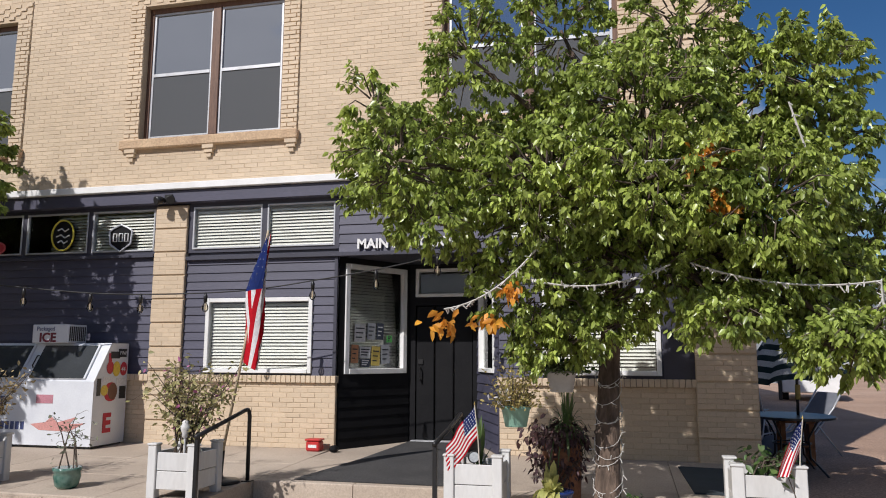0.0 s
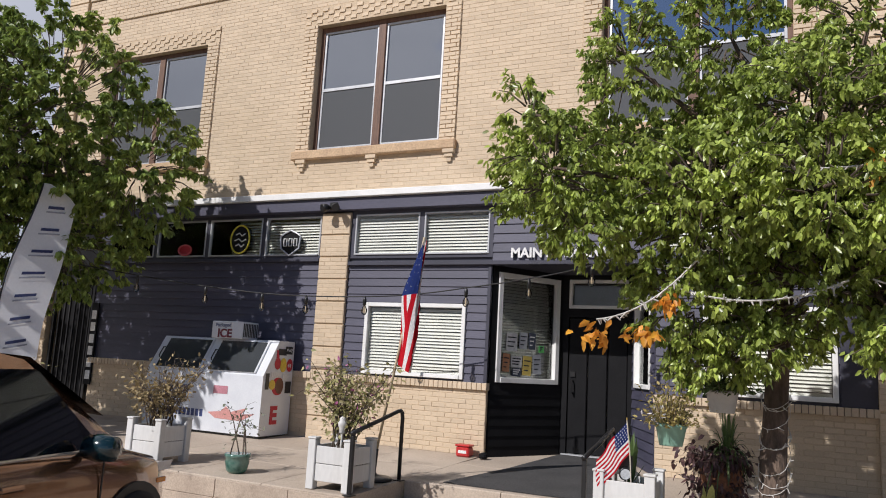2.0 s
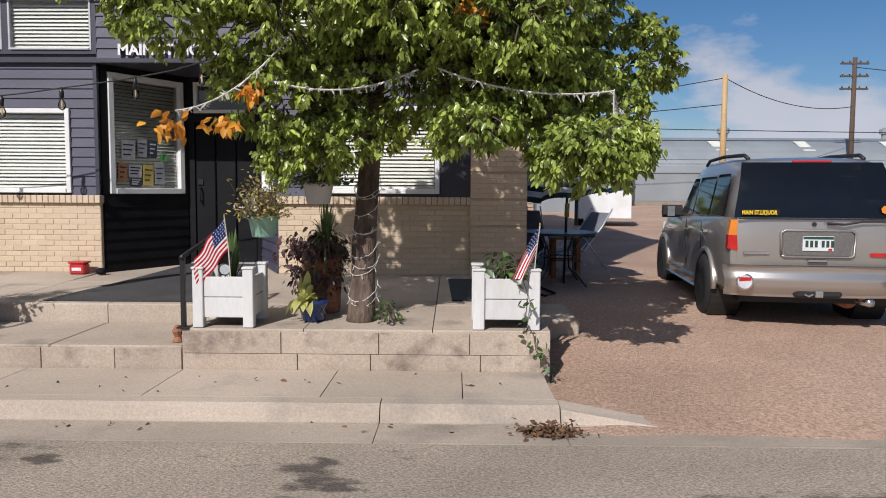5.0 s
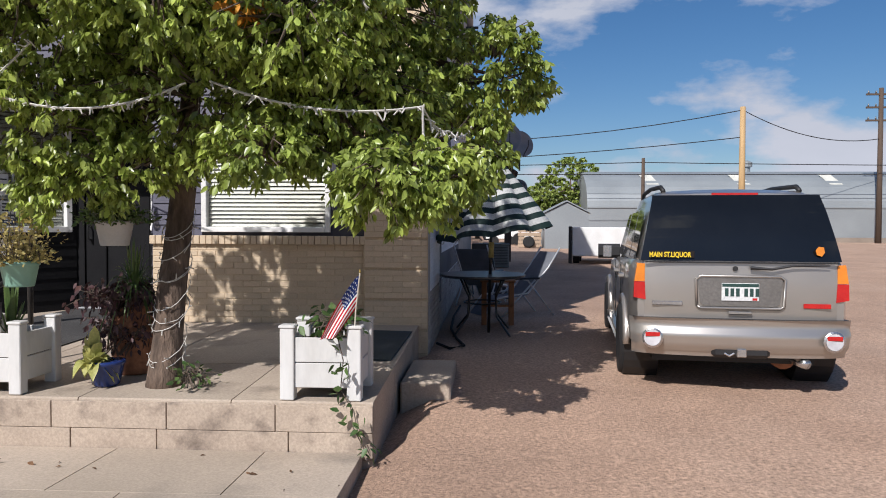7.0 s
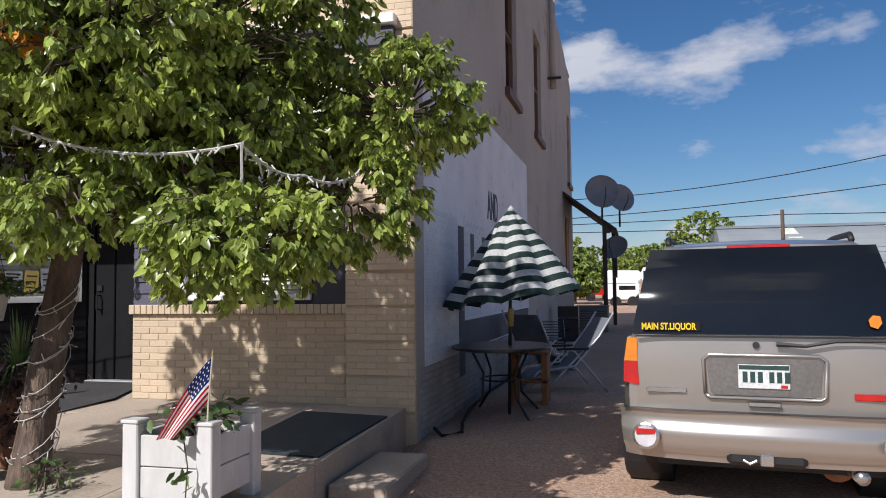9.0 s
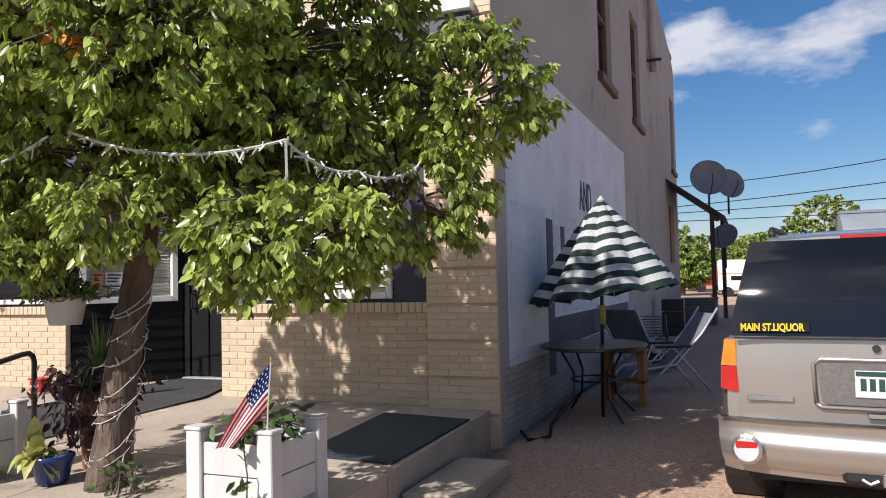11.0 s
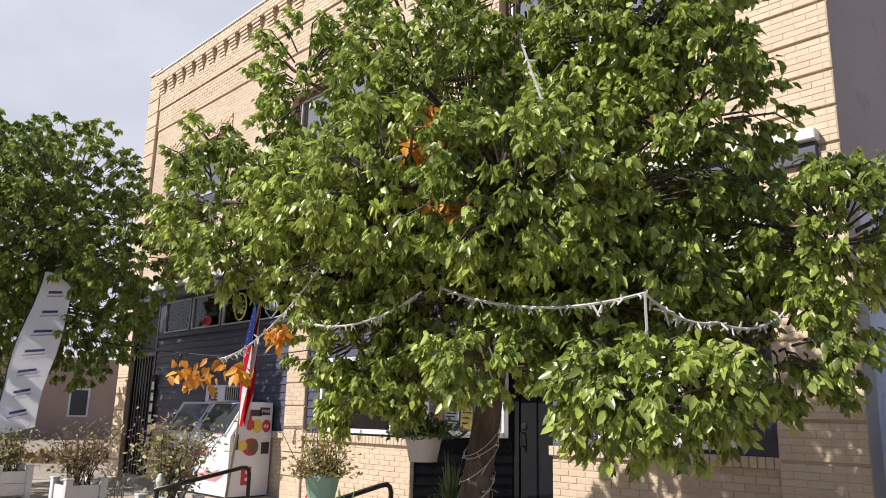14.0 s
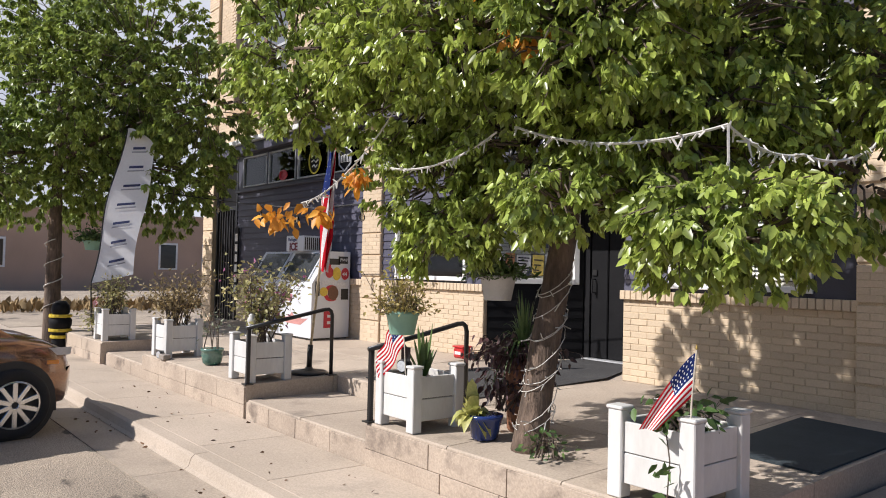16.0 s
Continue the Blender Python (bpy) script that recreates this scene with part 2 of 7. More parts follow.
def part(name, bm, material, parent=None, label="", smooth=False):
    """Links a bmesh, a mesh or a Shape as one mesh object under parent."""
    if isinstance(bm, Shape):
        me = bm.mesh(name, material, smooth)
    elif isinstance(bm, bpy.types.Mesh):
        me = bm
    else:
        bmesh.ops.recalc_face_normals(bm, faces=bm.faces)
        me = bpy.data.meshes.new(name)
        bm.to_mesh(me)
        bm.free()
        for m in material if isinstance(material, (list, tuple)) else [material]:
            me.materials.append(m)
        if smooth:
            me.polygons.foreach_set("use_smooth", [True] * len(me.polygons))
    ob = new(name, me)
    ob.parent = parent
    return tagged(ob, label) if label else ob


class Shape:
    """Collects boxes, tubes, lathes and sheets into one mesh."""

    def __init__(self):
        self.v, self.f, self.i, self.slot = [], [], [], 0

    def add(self, verts, faces):
        k = len(self.v)
        self.v += [tuple(p) for p in verts]
        self.f += [tuple(k + j for j in f) for f in faces]
        self.i += [self.slot] * len(faces)
        return self

    def box(self, x0, x1, y0, y1, z0, z1, c=0.0, m=None):
        """A box; c chamfers its twelve edges."""
        if c <= 0:
            vs = [(x, y, z) for x in (x0, x1) for y in (y0, y1) for z in (z0, z1)]
            fs = [(0, 1, 3, 2), (4, 6, 7, 5), (0, 4, 5, 1), (2, 3, 7, 6), (0, 2, 6, 4), (1, 5, 7, 3)]
        else:
            c = min(c, 0.45 * min(abs(x1 - x0), abs(y1 - y0), abs(z1 - z0)))
            vs, fs, ids = [], [], {}
            for sx in (0, 1):
                for sy in (0, 1):
                    for sz in (0, 1):
                        px, py, pz = (x0, x1)[sx], (y0, y1)[sy], (z0, z1)[sz]
                        ix, iy, iz = px + (c if sx == 0 else -c), py + (c if sy == 0 else -c), pz + (c if sz == 0 else -c)
                        for axis, p in enumerate(((px, iy, iz), (ix, py, iz), (ix, iy, pz))):
                            ids[sx, sy, sz, axis] = len(vs)
                            vs.append(p)
            q = lambda s, a: ids[s[0], s[1], s[2], a]
            for axis in range(3):
                o1, o2 = (axis + 1) % 3, (axis + 2) % 3
                for s in (0, 1):
                    ring = []
                    for a, b in ((0, 0), (1, 0), (1, 1), (0, 1)):
                        k = [0, 0, 0]
                        k[axis], k[o1], k[o2] = s, a, b
                        ring.append(q(k, axis))
                    fs.append(tuple(ring if s else ring[::-1]))
                for a in (0, 1):
                    for b in (0, 1):
                        k0, k1 = [0, 0, 0], [0, 0, 0]
                        k0[o1] = k1[o1] = a
                        k0[o2] = k1[o2] = b
                        k1[axis] = 1
                        ring = [q(k0, o1), q(k1, o1), q(k1, o2), q(k0, o2)]
                        fs.append(tuple(ring if a == b else ring[::-1]))
            for sx in (0, 1):
                for sy in (0, 1):
                    for sz in (0, 1):
                        ring = [ids[sx, sy, sz, a] for a in range(3)]
                        fs.append(tuple(ring if (sx + sy + sz) % 2 else ring[::-1]))
        if m is not None:
            vs = [m @ Vector(p) for p in vs]
        return self.add(vs, fs)

    def tube(self, pts, radii, n=8, caps=True, squash=1.0):
        pts = [Vector(p) for p in pts]
        if not isinstance(radii, (list, tuple)):
            radii = [radii] * len(pts)
        vs, fs = [], []
        side = None
        for k, p in enumerate(pts):
            way = (pts[min(k + 1, len(pts) - 1)] - pts[max(k - 1, 0)]).normalized()
            if side is None:
                side = way.cross(Vector((0, 0, 1)) if abs(way.z) < 0.9 else Vector((1, 0, 0))).normalized()
            side = (side - way * side.dot(way)).normalized()
            up = way.cross(side)
            for j in range(n):
                a = 2 * math.pi * j / n
                vs.append(p + radii[k] * (math.cos(a) * side + squash * math.sin(a) * up))
        for k in range(len(pts) - 1):
            for j in range(n):
                fs.append((k * n + j, k * n + (j + 1) % n, (k + 1) * n + (j + 1) % n, (k + 1) * n + j))
        if caps:
            fs.append(tuple(range(n))[::-1])
            fs.append(tuple((len(pts) - 1) * n + j for j in range(n)))
        return self.add(vs, fs)

    def lathe(self, profile, n=24, m=None, wobble=0.0):
        """profile: (radius, height) pairs, turned round z."""
        vs, fs = [], []
        for r, z in profile:
            for j in range(n):
                a = 2 * math.pi * j / n
                rr = r * (1 + wobble * math.sin(8 * a))
                vs.append((rr * math.cos(a), rr * math.sin(a), z))
        for k in range(len(profile) - 1):
            for j in range(n):
                fs.append((k * n + j, k * n + (j + 1) % n, (k + 1) * n + (j + 1) % n, (k + 1) * n + j))
        fs.append(tuple(range(n))[::-1])
        fs.append(tuple((len(profile) - 1) * n + j for j in range(n)))
        if m is not None:
            vs = [m @ Vector(p) for p in vs]
        return self.add(vs, fs)

    def prism(self, outline, depth0, depth1, axis="x"):
        """A flat outline pushed along an axis. axis x: outline is (y, z); y: (x, z); z: (x, y)."""
        lay = {"x": lambda a, b, d: (d, a, b), "y": lambda a, b, d: (a, d, b), "z": lambda a, b, d: (a, b, d)}[axis]
        n = len(outline)
        vs = [lay(a, b, d) for d in (depth0, depth1) for a, b in outline]
        fs = [tuple(range(n))[::-1], tuple(range(n, 2 * n))] + [(j, (j + 1) % n, n + (j + 1) % n, n + j) for j in range(n)]
        return self.add(vs, fs)

    def sheet(self, fn, nu, nv):
        """A grid of fn(u, v) with u and v from 0 to 1."""
        vs = [fn(a / nu, b / nv) for b in range(nv + 1) for a in range(nu + 1)]
        w = nu + 1
        return self.add(vs, [(b * w + a, b * w + a + 1, (b + 1) * w + a + 1, (b + 1) * w + a) for b in range(nv) for a in range(nu)])

    def mesh(self, name, material, smooth=False):
        me = mesh_of(name, self.v, self.f, material, smooth, self.i if isinstance(material, (list, tuple)) else None)
        b = bmesh.new()
        b.from_mesh(me)
        bmesh.ops.recalc_face_normals(b, faces=b.faces)
        b.to_mesh(me)
        b.free()
        return me


def slab(name, parent, material, x0, x1, y0, y1, z0, z1, c=0.005, label=""):
    return part(name, Shape().box(x0, x1, y0, y1, z0, z1, c), material, parent, label)


def letters(text, size, at, material, parent, name="lettering", turn=(90, 0, 0), depth=0.008, bold=0.0, squeeze=1.0):
    cu = bpy.data.curves.new(name, "FONT")
    cu.body, cu.size, cu.extrude, cu.offset, cu.align_x = text, size, depth, bold, "LEFT"
    tmp = bpy.data.objects.new(name, cu)
    me = tmp.to_mesh().copy()
    tmp.to_mesh_clear()
    bpy.data.objects.remove(tmp)
    me.name = name
    me.materials.clear()
    me.materials.append(material)
    ob = new(name, me)
    ob.parent = parent
    ob.matrix_basis = pose(*at, *turn) @ Matrix.Diagonal((squeeze, 1, 1, 1))
    return ob


def cut_spans(x0, x1, z0, z1, holes):
    """The stretches of [x0, x1] that stay free of the holes (hx0, hx1, hz0, hz1) between z0 and z1."""
    spans = [(x0, x1)]
    for hx0, hx1, hz0, hz1 in holes:
        if hz1 > z0 + 0.004 and hz0 < z1 - 0.004:
            rest = []
            for a, b in spans:
                if hx0 > a:
                    rest.append((a, min(b, hx0)))
                if hx1 < b:
                    rest.append((max(a, hx1), b))
            spans = [(a, b) for a, b in rest if b - a > 0.02]
    return spans


def brick_rects(x0, x1, z0, z1, holes=(), w=0.213, h=0.0675, j=0.009):
    """Running-bond bricks as (a, b, z, top) within a wall."""
    rows = max(1, round((z1 - z0) / h))
    h = (z1 - z0) / rows
    for r in range(rows):
        z = z0 + r * h
        for a, b in cut_spans(x0, x1, z, z + h, holes):
            k = math.floor((a - x0) / w) - 1
            while True:
                p = x0 + k * w + (w / 2 if r % 2 else 0)
                k += 1
                if p >= b:
                    break
                q0, q1 = max(p, a), min(p + w, b)
                if q1 - q0 > 0.03:
                    yield q0 + j / 2, q1 - j / 2, z + j / 2, z + h - j / 2


def brick_stuff(name, rects, place, parent, material, proud=0.006):
    """Many bricks as one joined mesh; place(u, z, out) lays them on their wall."""
    s_v, s_f = [], []
    rng = random.Random(7)
    for a, b, z0, z1 in rects:
        k = len(s_v)
        d = proud * rng.uniform(0.6, 1.3)
        e = 0.003
        s_v += [place(*p) for p in ((a, z0, 0), (b, z0, 0), (b, z1, 0), (a, z1, 0), (a + e, z0 + e, d), (b - e, z0 + e, d), (b - e, z1 - e, d), (a + e, z1 - e, d))]
        s_f += [(k + 4, k + 5, k + 6, k + 7), (k, k + 1, k + 5, k + 4), (k + 1, k + 2, k + 6, k + 5), (k + 2, k + 3, k + 7, k + 6), (k + 3, k, k + 4, k + 7)]
    ob = new(name, mesh_of(name, s_v, s_f, material))
    ob.parent = parent
    return tagged(ob, kind="stuff")


brick_meshes = {}


def brick_pieces(rects, place_matrix, parent, material, proud=0.006):
    """Bricks as objects of their own that share one mesh a size."""
    rng = random.Random(11)
    for a, b, z0, z1 in rects:
        key = (round(b - a, 2), round(z1 - z0, 3), material.name)
        if key not in brick_meshes:
            brick_meshes[key] = Shape().box(-(b - a) / 2, (b - a) / 2, -0.02, 0.0, -(z1 - z0) / 2, (z1 - z0) / 2, 0.003).mesh("brick", material)
        ob = new("brick", brick_meshes[key])
        ob.parent = parent
        ob.matrix_basis = place_matrix @ pose((a + b) / 2, -proud * rng.uniform(0.5, 1.4) + 0.02, (z0 + z1) / 2)


# ---- ground, road and pavement ----
def blend(v, pairs):
    for (a, p), (b, q) in zip(pairs, pairs[1:]):
        if v <= b:
            return p + (q - p) * max(0.0, min(1.0, (v - a) / (b - a)))
    return pairs[-1][1]


def ground_z(x, y):
    lot = blend(y, [(7.9, -0.47), (8.6, -0.42), (9.5, -0.35), (11, -0.27), (13, -0.17), (20, -0.12), (45, 0.0), (60, 0.15), (400, 0.3)])
    left = blend(y, [(7.9, -0.47), (8.5, -0.40), (60, -0.36), (400, 0.0)])
    under = -0.47 if y < 12.5 else -0.3
    if x > 1.3:
        z = lot
    elif x > 1.1:
        z = under + (lot - under) * (x - 1.1) / 0.2
    elif x > -14.3:
        z = under if y < 33 else lot
    else:
        z = left
    if x > 1.2 and 8 < y < 30:
        z += 0.012 * noise.noise(Vector((x * 1.3, y * 1.3, 0))) + 0.006 * noise.noise(Vector((x * 5, y * 5, 3)))
    return z


def steps(*spans):
    out = []
    for a, b, d in spans:
        out += list(np.arange(a, b, d))
    return out + [spans[-1][1]]


gx = steps((-600, -100, 100), (-100, -15, 17), (-15, 1.0, 2.0), (1.0, 8.0, 0.2), (8, 40, 4), (40, 600, 140))
gy = steps((-600, -20, 145), (-20, 7.9, 3.1), (7.9, 20, 0.2), (20, 70, 5), (70, 800, 146))
gv = [(x, y, ground_z(x, y)) for y in gy for x in gx]
gf = [(j * len(gx) + i, j * len(gx) + i + 1, (j + 1) * len(gx) + i + 1, (j + 1) * len(gx) + i) for j in range(len(gy) - 1) for i in range(len(gx) - 1)]
ground = tagged(new("ground", mesh_of("ground", gv, gf, DIRT, True)), "dry reddish dirt lot beside the brick building", "dirt ground", kind="structure")

road = tagged(part("road", Shape().box(-90, 90, -7.0, 7.87, -0.6, -0.455), ASPHALT), "worn grey asphalt street with dark patches", "road", kind="structure")
far_walk = tagged(part("pavement", Shape().box(-90, 90, -10.0, -7.0, -0.6, -0.33, 0.02), WALK), "plain concrete pavement across the street", "pavement", kind="structure")

gutter = thing("gutter", label="pale stained concrete gutter along the kerb", category="gutter", kind="structure")
kerb = thing("kerb", label="rounded concrete kerb with cracks at its joints", category="kerb", kind="structure")
walkway = thing("pavement", label="pale concrete pavement slabs below the raised platform", category="pavement", kind="structure")
kerb_outline = [(8.30, -0.60), (8.30, -0.452), (8.335, -0.43), (8.36, -0.36), (8.39, -0.338), (8.52, -0.334), (8.52, -0.60)]
cuts = [-40.0, -30.0, -22.0, -14.6, -11.6, -8.7, -5.9, -3.1, -0.24, 1.04]
for k, (a, b) in enumerate(zip(cuts, cuts[1:])):
    part("kerb_stone", Shape().prism(kerb_outline, a + 0.004, b - 0.004, "x"), WALK, kerb)
    part("slab", Shape().prism([(7.88, -0.60), (7.88, -0.451), (8.295, -0.458), (8.295, -0.60)], a + 0.003, b - 0.003, "x"), GUTTER, gutter)
# the kerb runs out towards the lot
part("kerb_end", Shape().add([(1.045, 8.30, -0.6), (1.045, 8.30, -0.452), (1.045, 8.36, -0.36), (1.045, 8.52, -0.336), (1.045, 8.52, -0.6),
                             (1.75, 8.16, -0.6), (1.75, 8.16, -0.456), (1.75, 8.24, -0.45), (1.75, 8.44, -0.445), (1.75, 8.44, -0.6)],
                            [(0, 1, 2, 3, 4), (9, 8, 7, 6, 5), (0, 5, 6, 1), (1, 6, 7, 2), (2, 7, 8, 3), (3, 8, 9, 4), (4, 9, 5, 0)]), WALK, kerb)
part("slab", Shape().prism([(7.88, -0.60), (7.88, -0.451), (8.11, -0.456), (8.11, -0.60)], 1.043, 3.2, "x"), GUTTER, gutter)
slab_cuts = [-30.0, -24.0, -18.0, -14.6, -13.2, -11.8, -10.4, -9.0, -7.6, -6.2, -4.8, -3.35, -2.02, -0.7, 0.35, 1.03]
for a, b in zip(slab_cuts, slab_cuts[1:]):
    part("slab", Shape().prism([(8.524, -0.60), (8.524, -0.340), (8.53, -0.335), (9.39, -0.345), (9.395, -0.36), (9.395, -0.60)], a + 0.004, b - 0.004, "x"), WALK, walkway)
part("slab", Shape().box(-40, -14.3, 9.4, 14.5, -0.6, -0.345), WALK, walkway)
part("slab", Shape().box(-14.3, -12.33, 9.4, 12.78, -0.6, -0.342), WALK, walkway)

# ---- raised platform before the shop ----
platform = thing("platform", label="raised concrete platform with block front along the shop", category="platform", kind="structure")
PF, PB = 9.42, 12.8


def top_z(y):
    return 0.1 * max(0.0, min(1.0, (y - PF) / (PB - PF)))


def platform_slab(x0, x1, y0, y1):
    e, r = 0.004, 0.012
    a, b = top_z(y0), top_z(y1)
    part("slab", Shape().prism([(y0 + e, -0.55), (y0 + e, a - r), (y0 + e + r, a), (y1 - e - r, b), (y1 - e, b - r), (y1 - e, -0.55)], x0 + e, x1 - e, "x"), CONCRETE, platform)


for a, b in ((-7.72, -6.6), (-6.6, -5.45), (-5.45, -4.35)):
    for c, d in ((PF, 10.5), (10.5, 11.6), (11.6, PB)):
        platform_slab(a, b, c, d)
for a, b in ((-4.35, -3.2), (-3.2, -2.04)):
    platform_slab(a, b, 10.55, 12.0)
    platform_slab(a, b, 12.0, 14.2)
for a, b in ((-2.04, -1.0), (-1.0, 0.1), (0.1, 1.1)):
    for c, d in ((PF, 10.6), (10.6, PB)):
        platform_slab(a, b, c, d)
for a, b in ((-12.3, -11.0), (-11.0, -9.55)):
    platform_slab(a, b, 9.36, PB)
platform_slab(-9.55, -7.72, 10.5, PB)
for x0, x1 in ((-4.345, -2.045), (-9.545, -7.725)):
    n = 2
    for k in range(n):
        a, b = x0 + (x1 - x0) * k / n, x0 + (x1 - x0) * (k + 1) / n
        part("tread", Shape().box(a + 0.003, b - 0.003, PF + 0.02, 10.546, -0.55, -0.155, 0.012), CONCRETE, platform)


def block_face(x0, x1, z0, z1, y, courses, length, seed):
    rng = random.Random(seed)
    h = (z1 - z0) / courses
    for r in range(courses):
        x = x0
        while x < x1 - 0.02:
            w = length * rng.uniform(0.75, 1.25)
            if x1 - (x + w) < 0.3:
                w = x1 - x
            part("stone", Shape().box(x + 0.004, x + w - 0.004, y - 0.014 - rng.uniform(0, 0.003), y + 0.02, z0 + r * h + 0.002, z0 + (r + 1) * h - 0.002, 0.003), CONCRETE_FACE, platform)
            x += w


block_face(-7.72, -4.36, -0.40, -0.02, PF, 2, 0.85, 1)
block_face(-2.03, 1.1, -0.40, -0.02, PF, 2, 0.8, 2)
block_face(-4.345, -2.045, -0.40, -0.175, PF + 0.02, 1, 0.6, 3)
block_face(-9.545, -7.725, -0.40, -0.175, PF + 0.02, 1, 0.7, 4)
block_face(-12.3, -9.56, -0.40, -0.02, 9.36, 2, 0.8, 5)
side_step = tagged(part("side_step", Shape().box(1.125, 1.56, 10.75, 11.85, -0.45, -0.13, 0.015), CONCRETE), "low concrete step beside the platform's end", "step", kind="structure")

# ---- the brick building ----
building = thing("building", label="two-storey tan painted brick corner building with a corbelled parapet", category="building", kind="structure")
XL, XR, YF, YB, TOP = -14.0, 1.2, 12.8, 32.3, 9.14
UPPER = [(-12.56, -10.13, 4.70, 6.92), (-7.68, -5.27, 4.70, 6.92), (-2.79, -0.34, 4.70, 6.92)]


def wall_core(name, x0, x1, z0, z1, y0, y1, holes, material, parent, label=""):
    s = Shape()
    zs = sorted({z0, z1, *[z for h in holes for z in h[2:] if z0 < z < z1]})
    for a, b in zip(zs, zs[1:]):
        for p, q in cut_spans(x0, x1, a, b, holes):
            s.box(p, q, y0, y1, a, b)
    return part(name, s, material, parent, label)


upper_wall = wall_core("upper_wall", XL, XR - 0.3, 3.9, TOP, YF, YF + 0.3, UPPER, TAN_JOINT, building)
front = lambda out: (lambda u, z, d: (u, YF - out - d, z))
edge = 0.27
surround = [(a - edge, b + edge, c - 0.02, d + 0.34) for a, b, c, d in UPPER]
brick_stuff("upper_brickwork", list(brick_rects(XL + 0.6, XR - 0.72, 3.96, 7.74, surround)), front(0.0), building, TAN_BRICK, 0.004)
for k, (a, b, c, d) in enumerate(UPPER):
    s = Shape()
    s.box(a - edge, a, YF - 0.018, YF + 0.002, c - 0.02, d + 0.34).box(b, b + edge, YF - 0.018, YF + 0.002, c - 0.02, d + 0.34).box(a, b, YF - 0.018, YF + 0.002, d, d + 0.34)
    part("window_surround", s, TAN_JOINT, building)
    rects = list(brick_rects(a - edge, a, c - 0.02, d + 0.02)) + list(brick_rects(b, b + edge, c - 0.02, d + 0.02))
    n = round((b - a + 2 * edge) / 0.115)
    w = (b - a + 2 * edge) / n
    for r in range(4):     # the toothed lintel
        for j in range(n):
            if (j + r) % 2 == 0:
                rects.append((a - edge + j * w, a - edge + (j + 1) * w, d + 0.04 + r * 0.068, d + 0.10 + r * 0.068))
    brick_stuff("surround_brickwork", rects, front(0.018), building, TAN_BRICK, 0.016)
    sill = part("window_sill", Shape().box(a - 0.3, b + 0.3, YF - 0.10, YF + 0.16, c - 0.15, c, 0.015), TAN_STONE, building, "rough tan stone sill")
    for x in (a - 0.2, (a + b) / 2 - 0.05, b + 0.1):
        s = Shape()
        for q, (ww, zz) in enumerate(((0.19, 0.06), (0.14, 0.12), (0.08, 0.19))):
            s.box(x + 0.09 - ww / 2, x + 0.09 + ww / 2, YF - 0.085 + 0.022 * q, YF, c - 0.15 - zz, c - 0.15 - zz + 0.066, 0.004)
        part("sill_bracket", s, TAN_BRICK, building)
# the stepped-out bands and the parapet
for z0, z1, out in ((7.76, 8.26, 0.028), (8.28, 9.0, 0.056)):
    part("band", Shape().box(XL + 0.6, XR - 0.72, YF - out, YF + 0.002, z0, z1), TAN_JOINT, building)
    brick_stuff("band_brickwork", list(brick_rects(XL + 0.6, XR - 0.72, z0, z1)), front(out), building, TAN_BRICK)
x = XL + 0.75
while x < XR - 0.9:
    s = Shape()
    for q in range(5):
        s.box(x - 0.10 - 0.012 * q, x + 0.10 + 0.012 * q, YF - 0.07 - 0.022 * q, YF - 0.05, 8.58 + q * 0.0675, 8.58 + (q + 1) * 0.0675 - 0.008, 0.003)
    part("corbel", s, TAN_BRICK, building)
    x += 0.47
part("parapet", Shape().box(XL + 0.55, XR - 0.65, YF - 0.165, YF + 0.25, 8.92, 9.14), TAN_JOINT, building)
brick_stuff("parapet_brickwork", list(brick_rects(XL + 0.55, XR - 0.65, 8.93, 9.13)), front(0.165), building, TAN_BRICK)
part("coping", Shape().box(XL + 0.5, XR - 0.6, YF - 0.2, YF + 0.3, 9.14, 9.18, 0.008), WHITE_PAINT, building, "white metal coping")


def pier(x0, x1, z0, z1, out, end=False):
    part("pier", Shape().box(x0, x1, YF - out, YF + 0.3, z0, z1), TAN_JOINT, building)
    n = max(1, round((z1 - z0) / 0.34))
    h = (z1 - z0) / n
    rects, bands = [], Shape()
    for k in range(n):
        za, zb = z0 + k * h + 0.012, z0 + (k + 1) * h - 0.012
        bands.box(x0 - 0.002, x1 + 0.0015, YF - out - 0.02, YF - out + 0.01, za, zb, 0.004)
        rects += list(brick_rects(x0 + 0.004, x1 - 0.004, za + 0.002, zb - 0.002, j=0.006))
    part("pier_band", bands, TAN_JOINT, building)
    brick_stuff("pier_brickwork", rects, front(out + 0.02), building, TAN_BRICK, 0.004)


pier(XL, XL + 0.55, -0.35, 9.3, 0.05)
pier(XR - 0.72, XR - 0.002, -0.3, 9.3, 0.05)
for a in (XL - 0.03, XR - 0.75):
    part("coping", Shape().box(a, a + 0.62 + (0.16 if a > 0 else 0), YF - 0.12, YF + 0.35, 9.3, 9.36, 0.01), WHITE_PAINT, building, "white pier cap")
pier(-7.27, -6.74, 0.08, 3.63, 0.02)


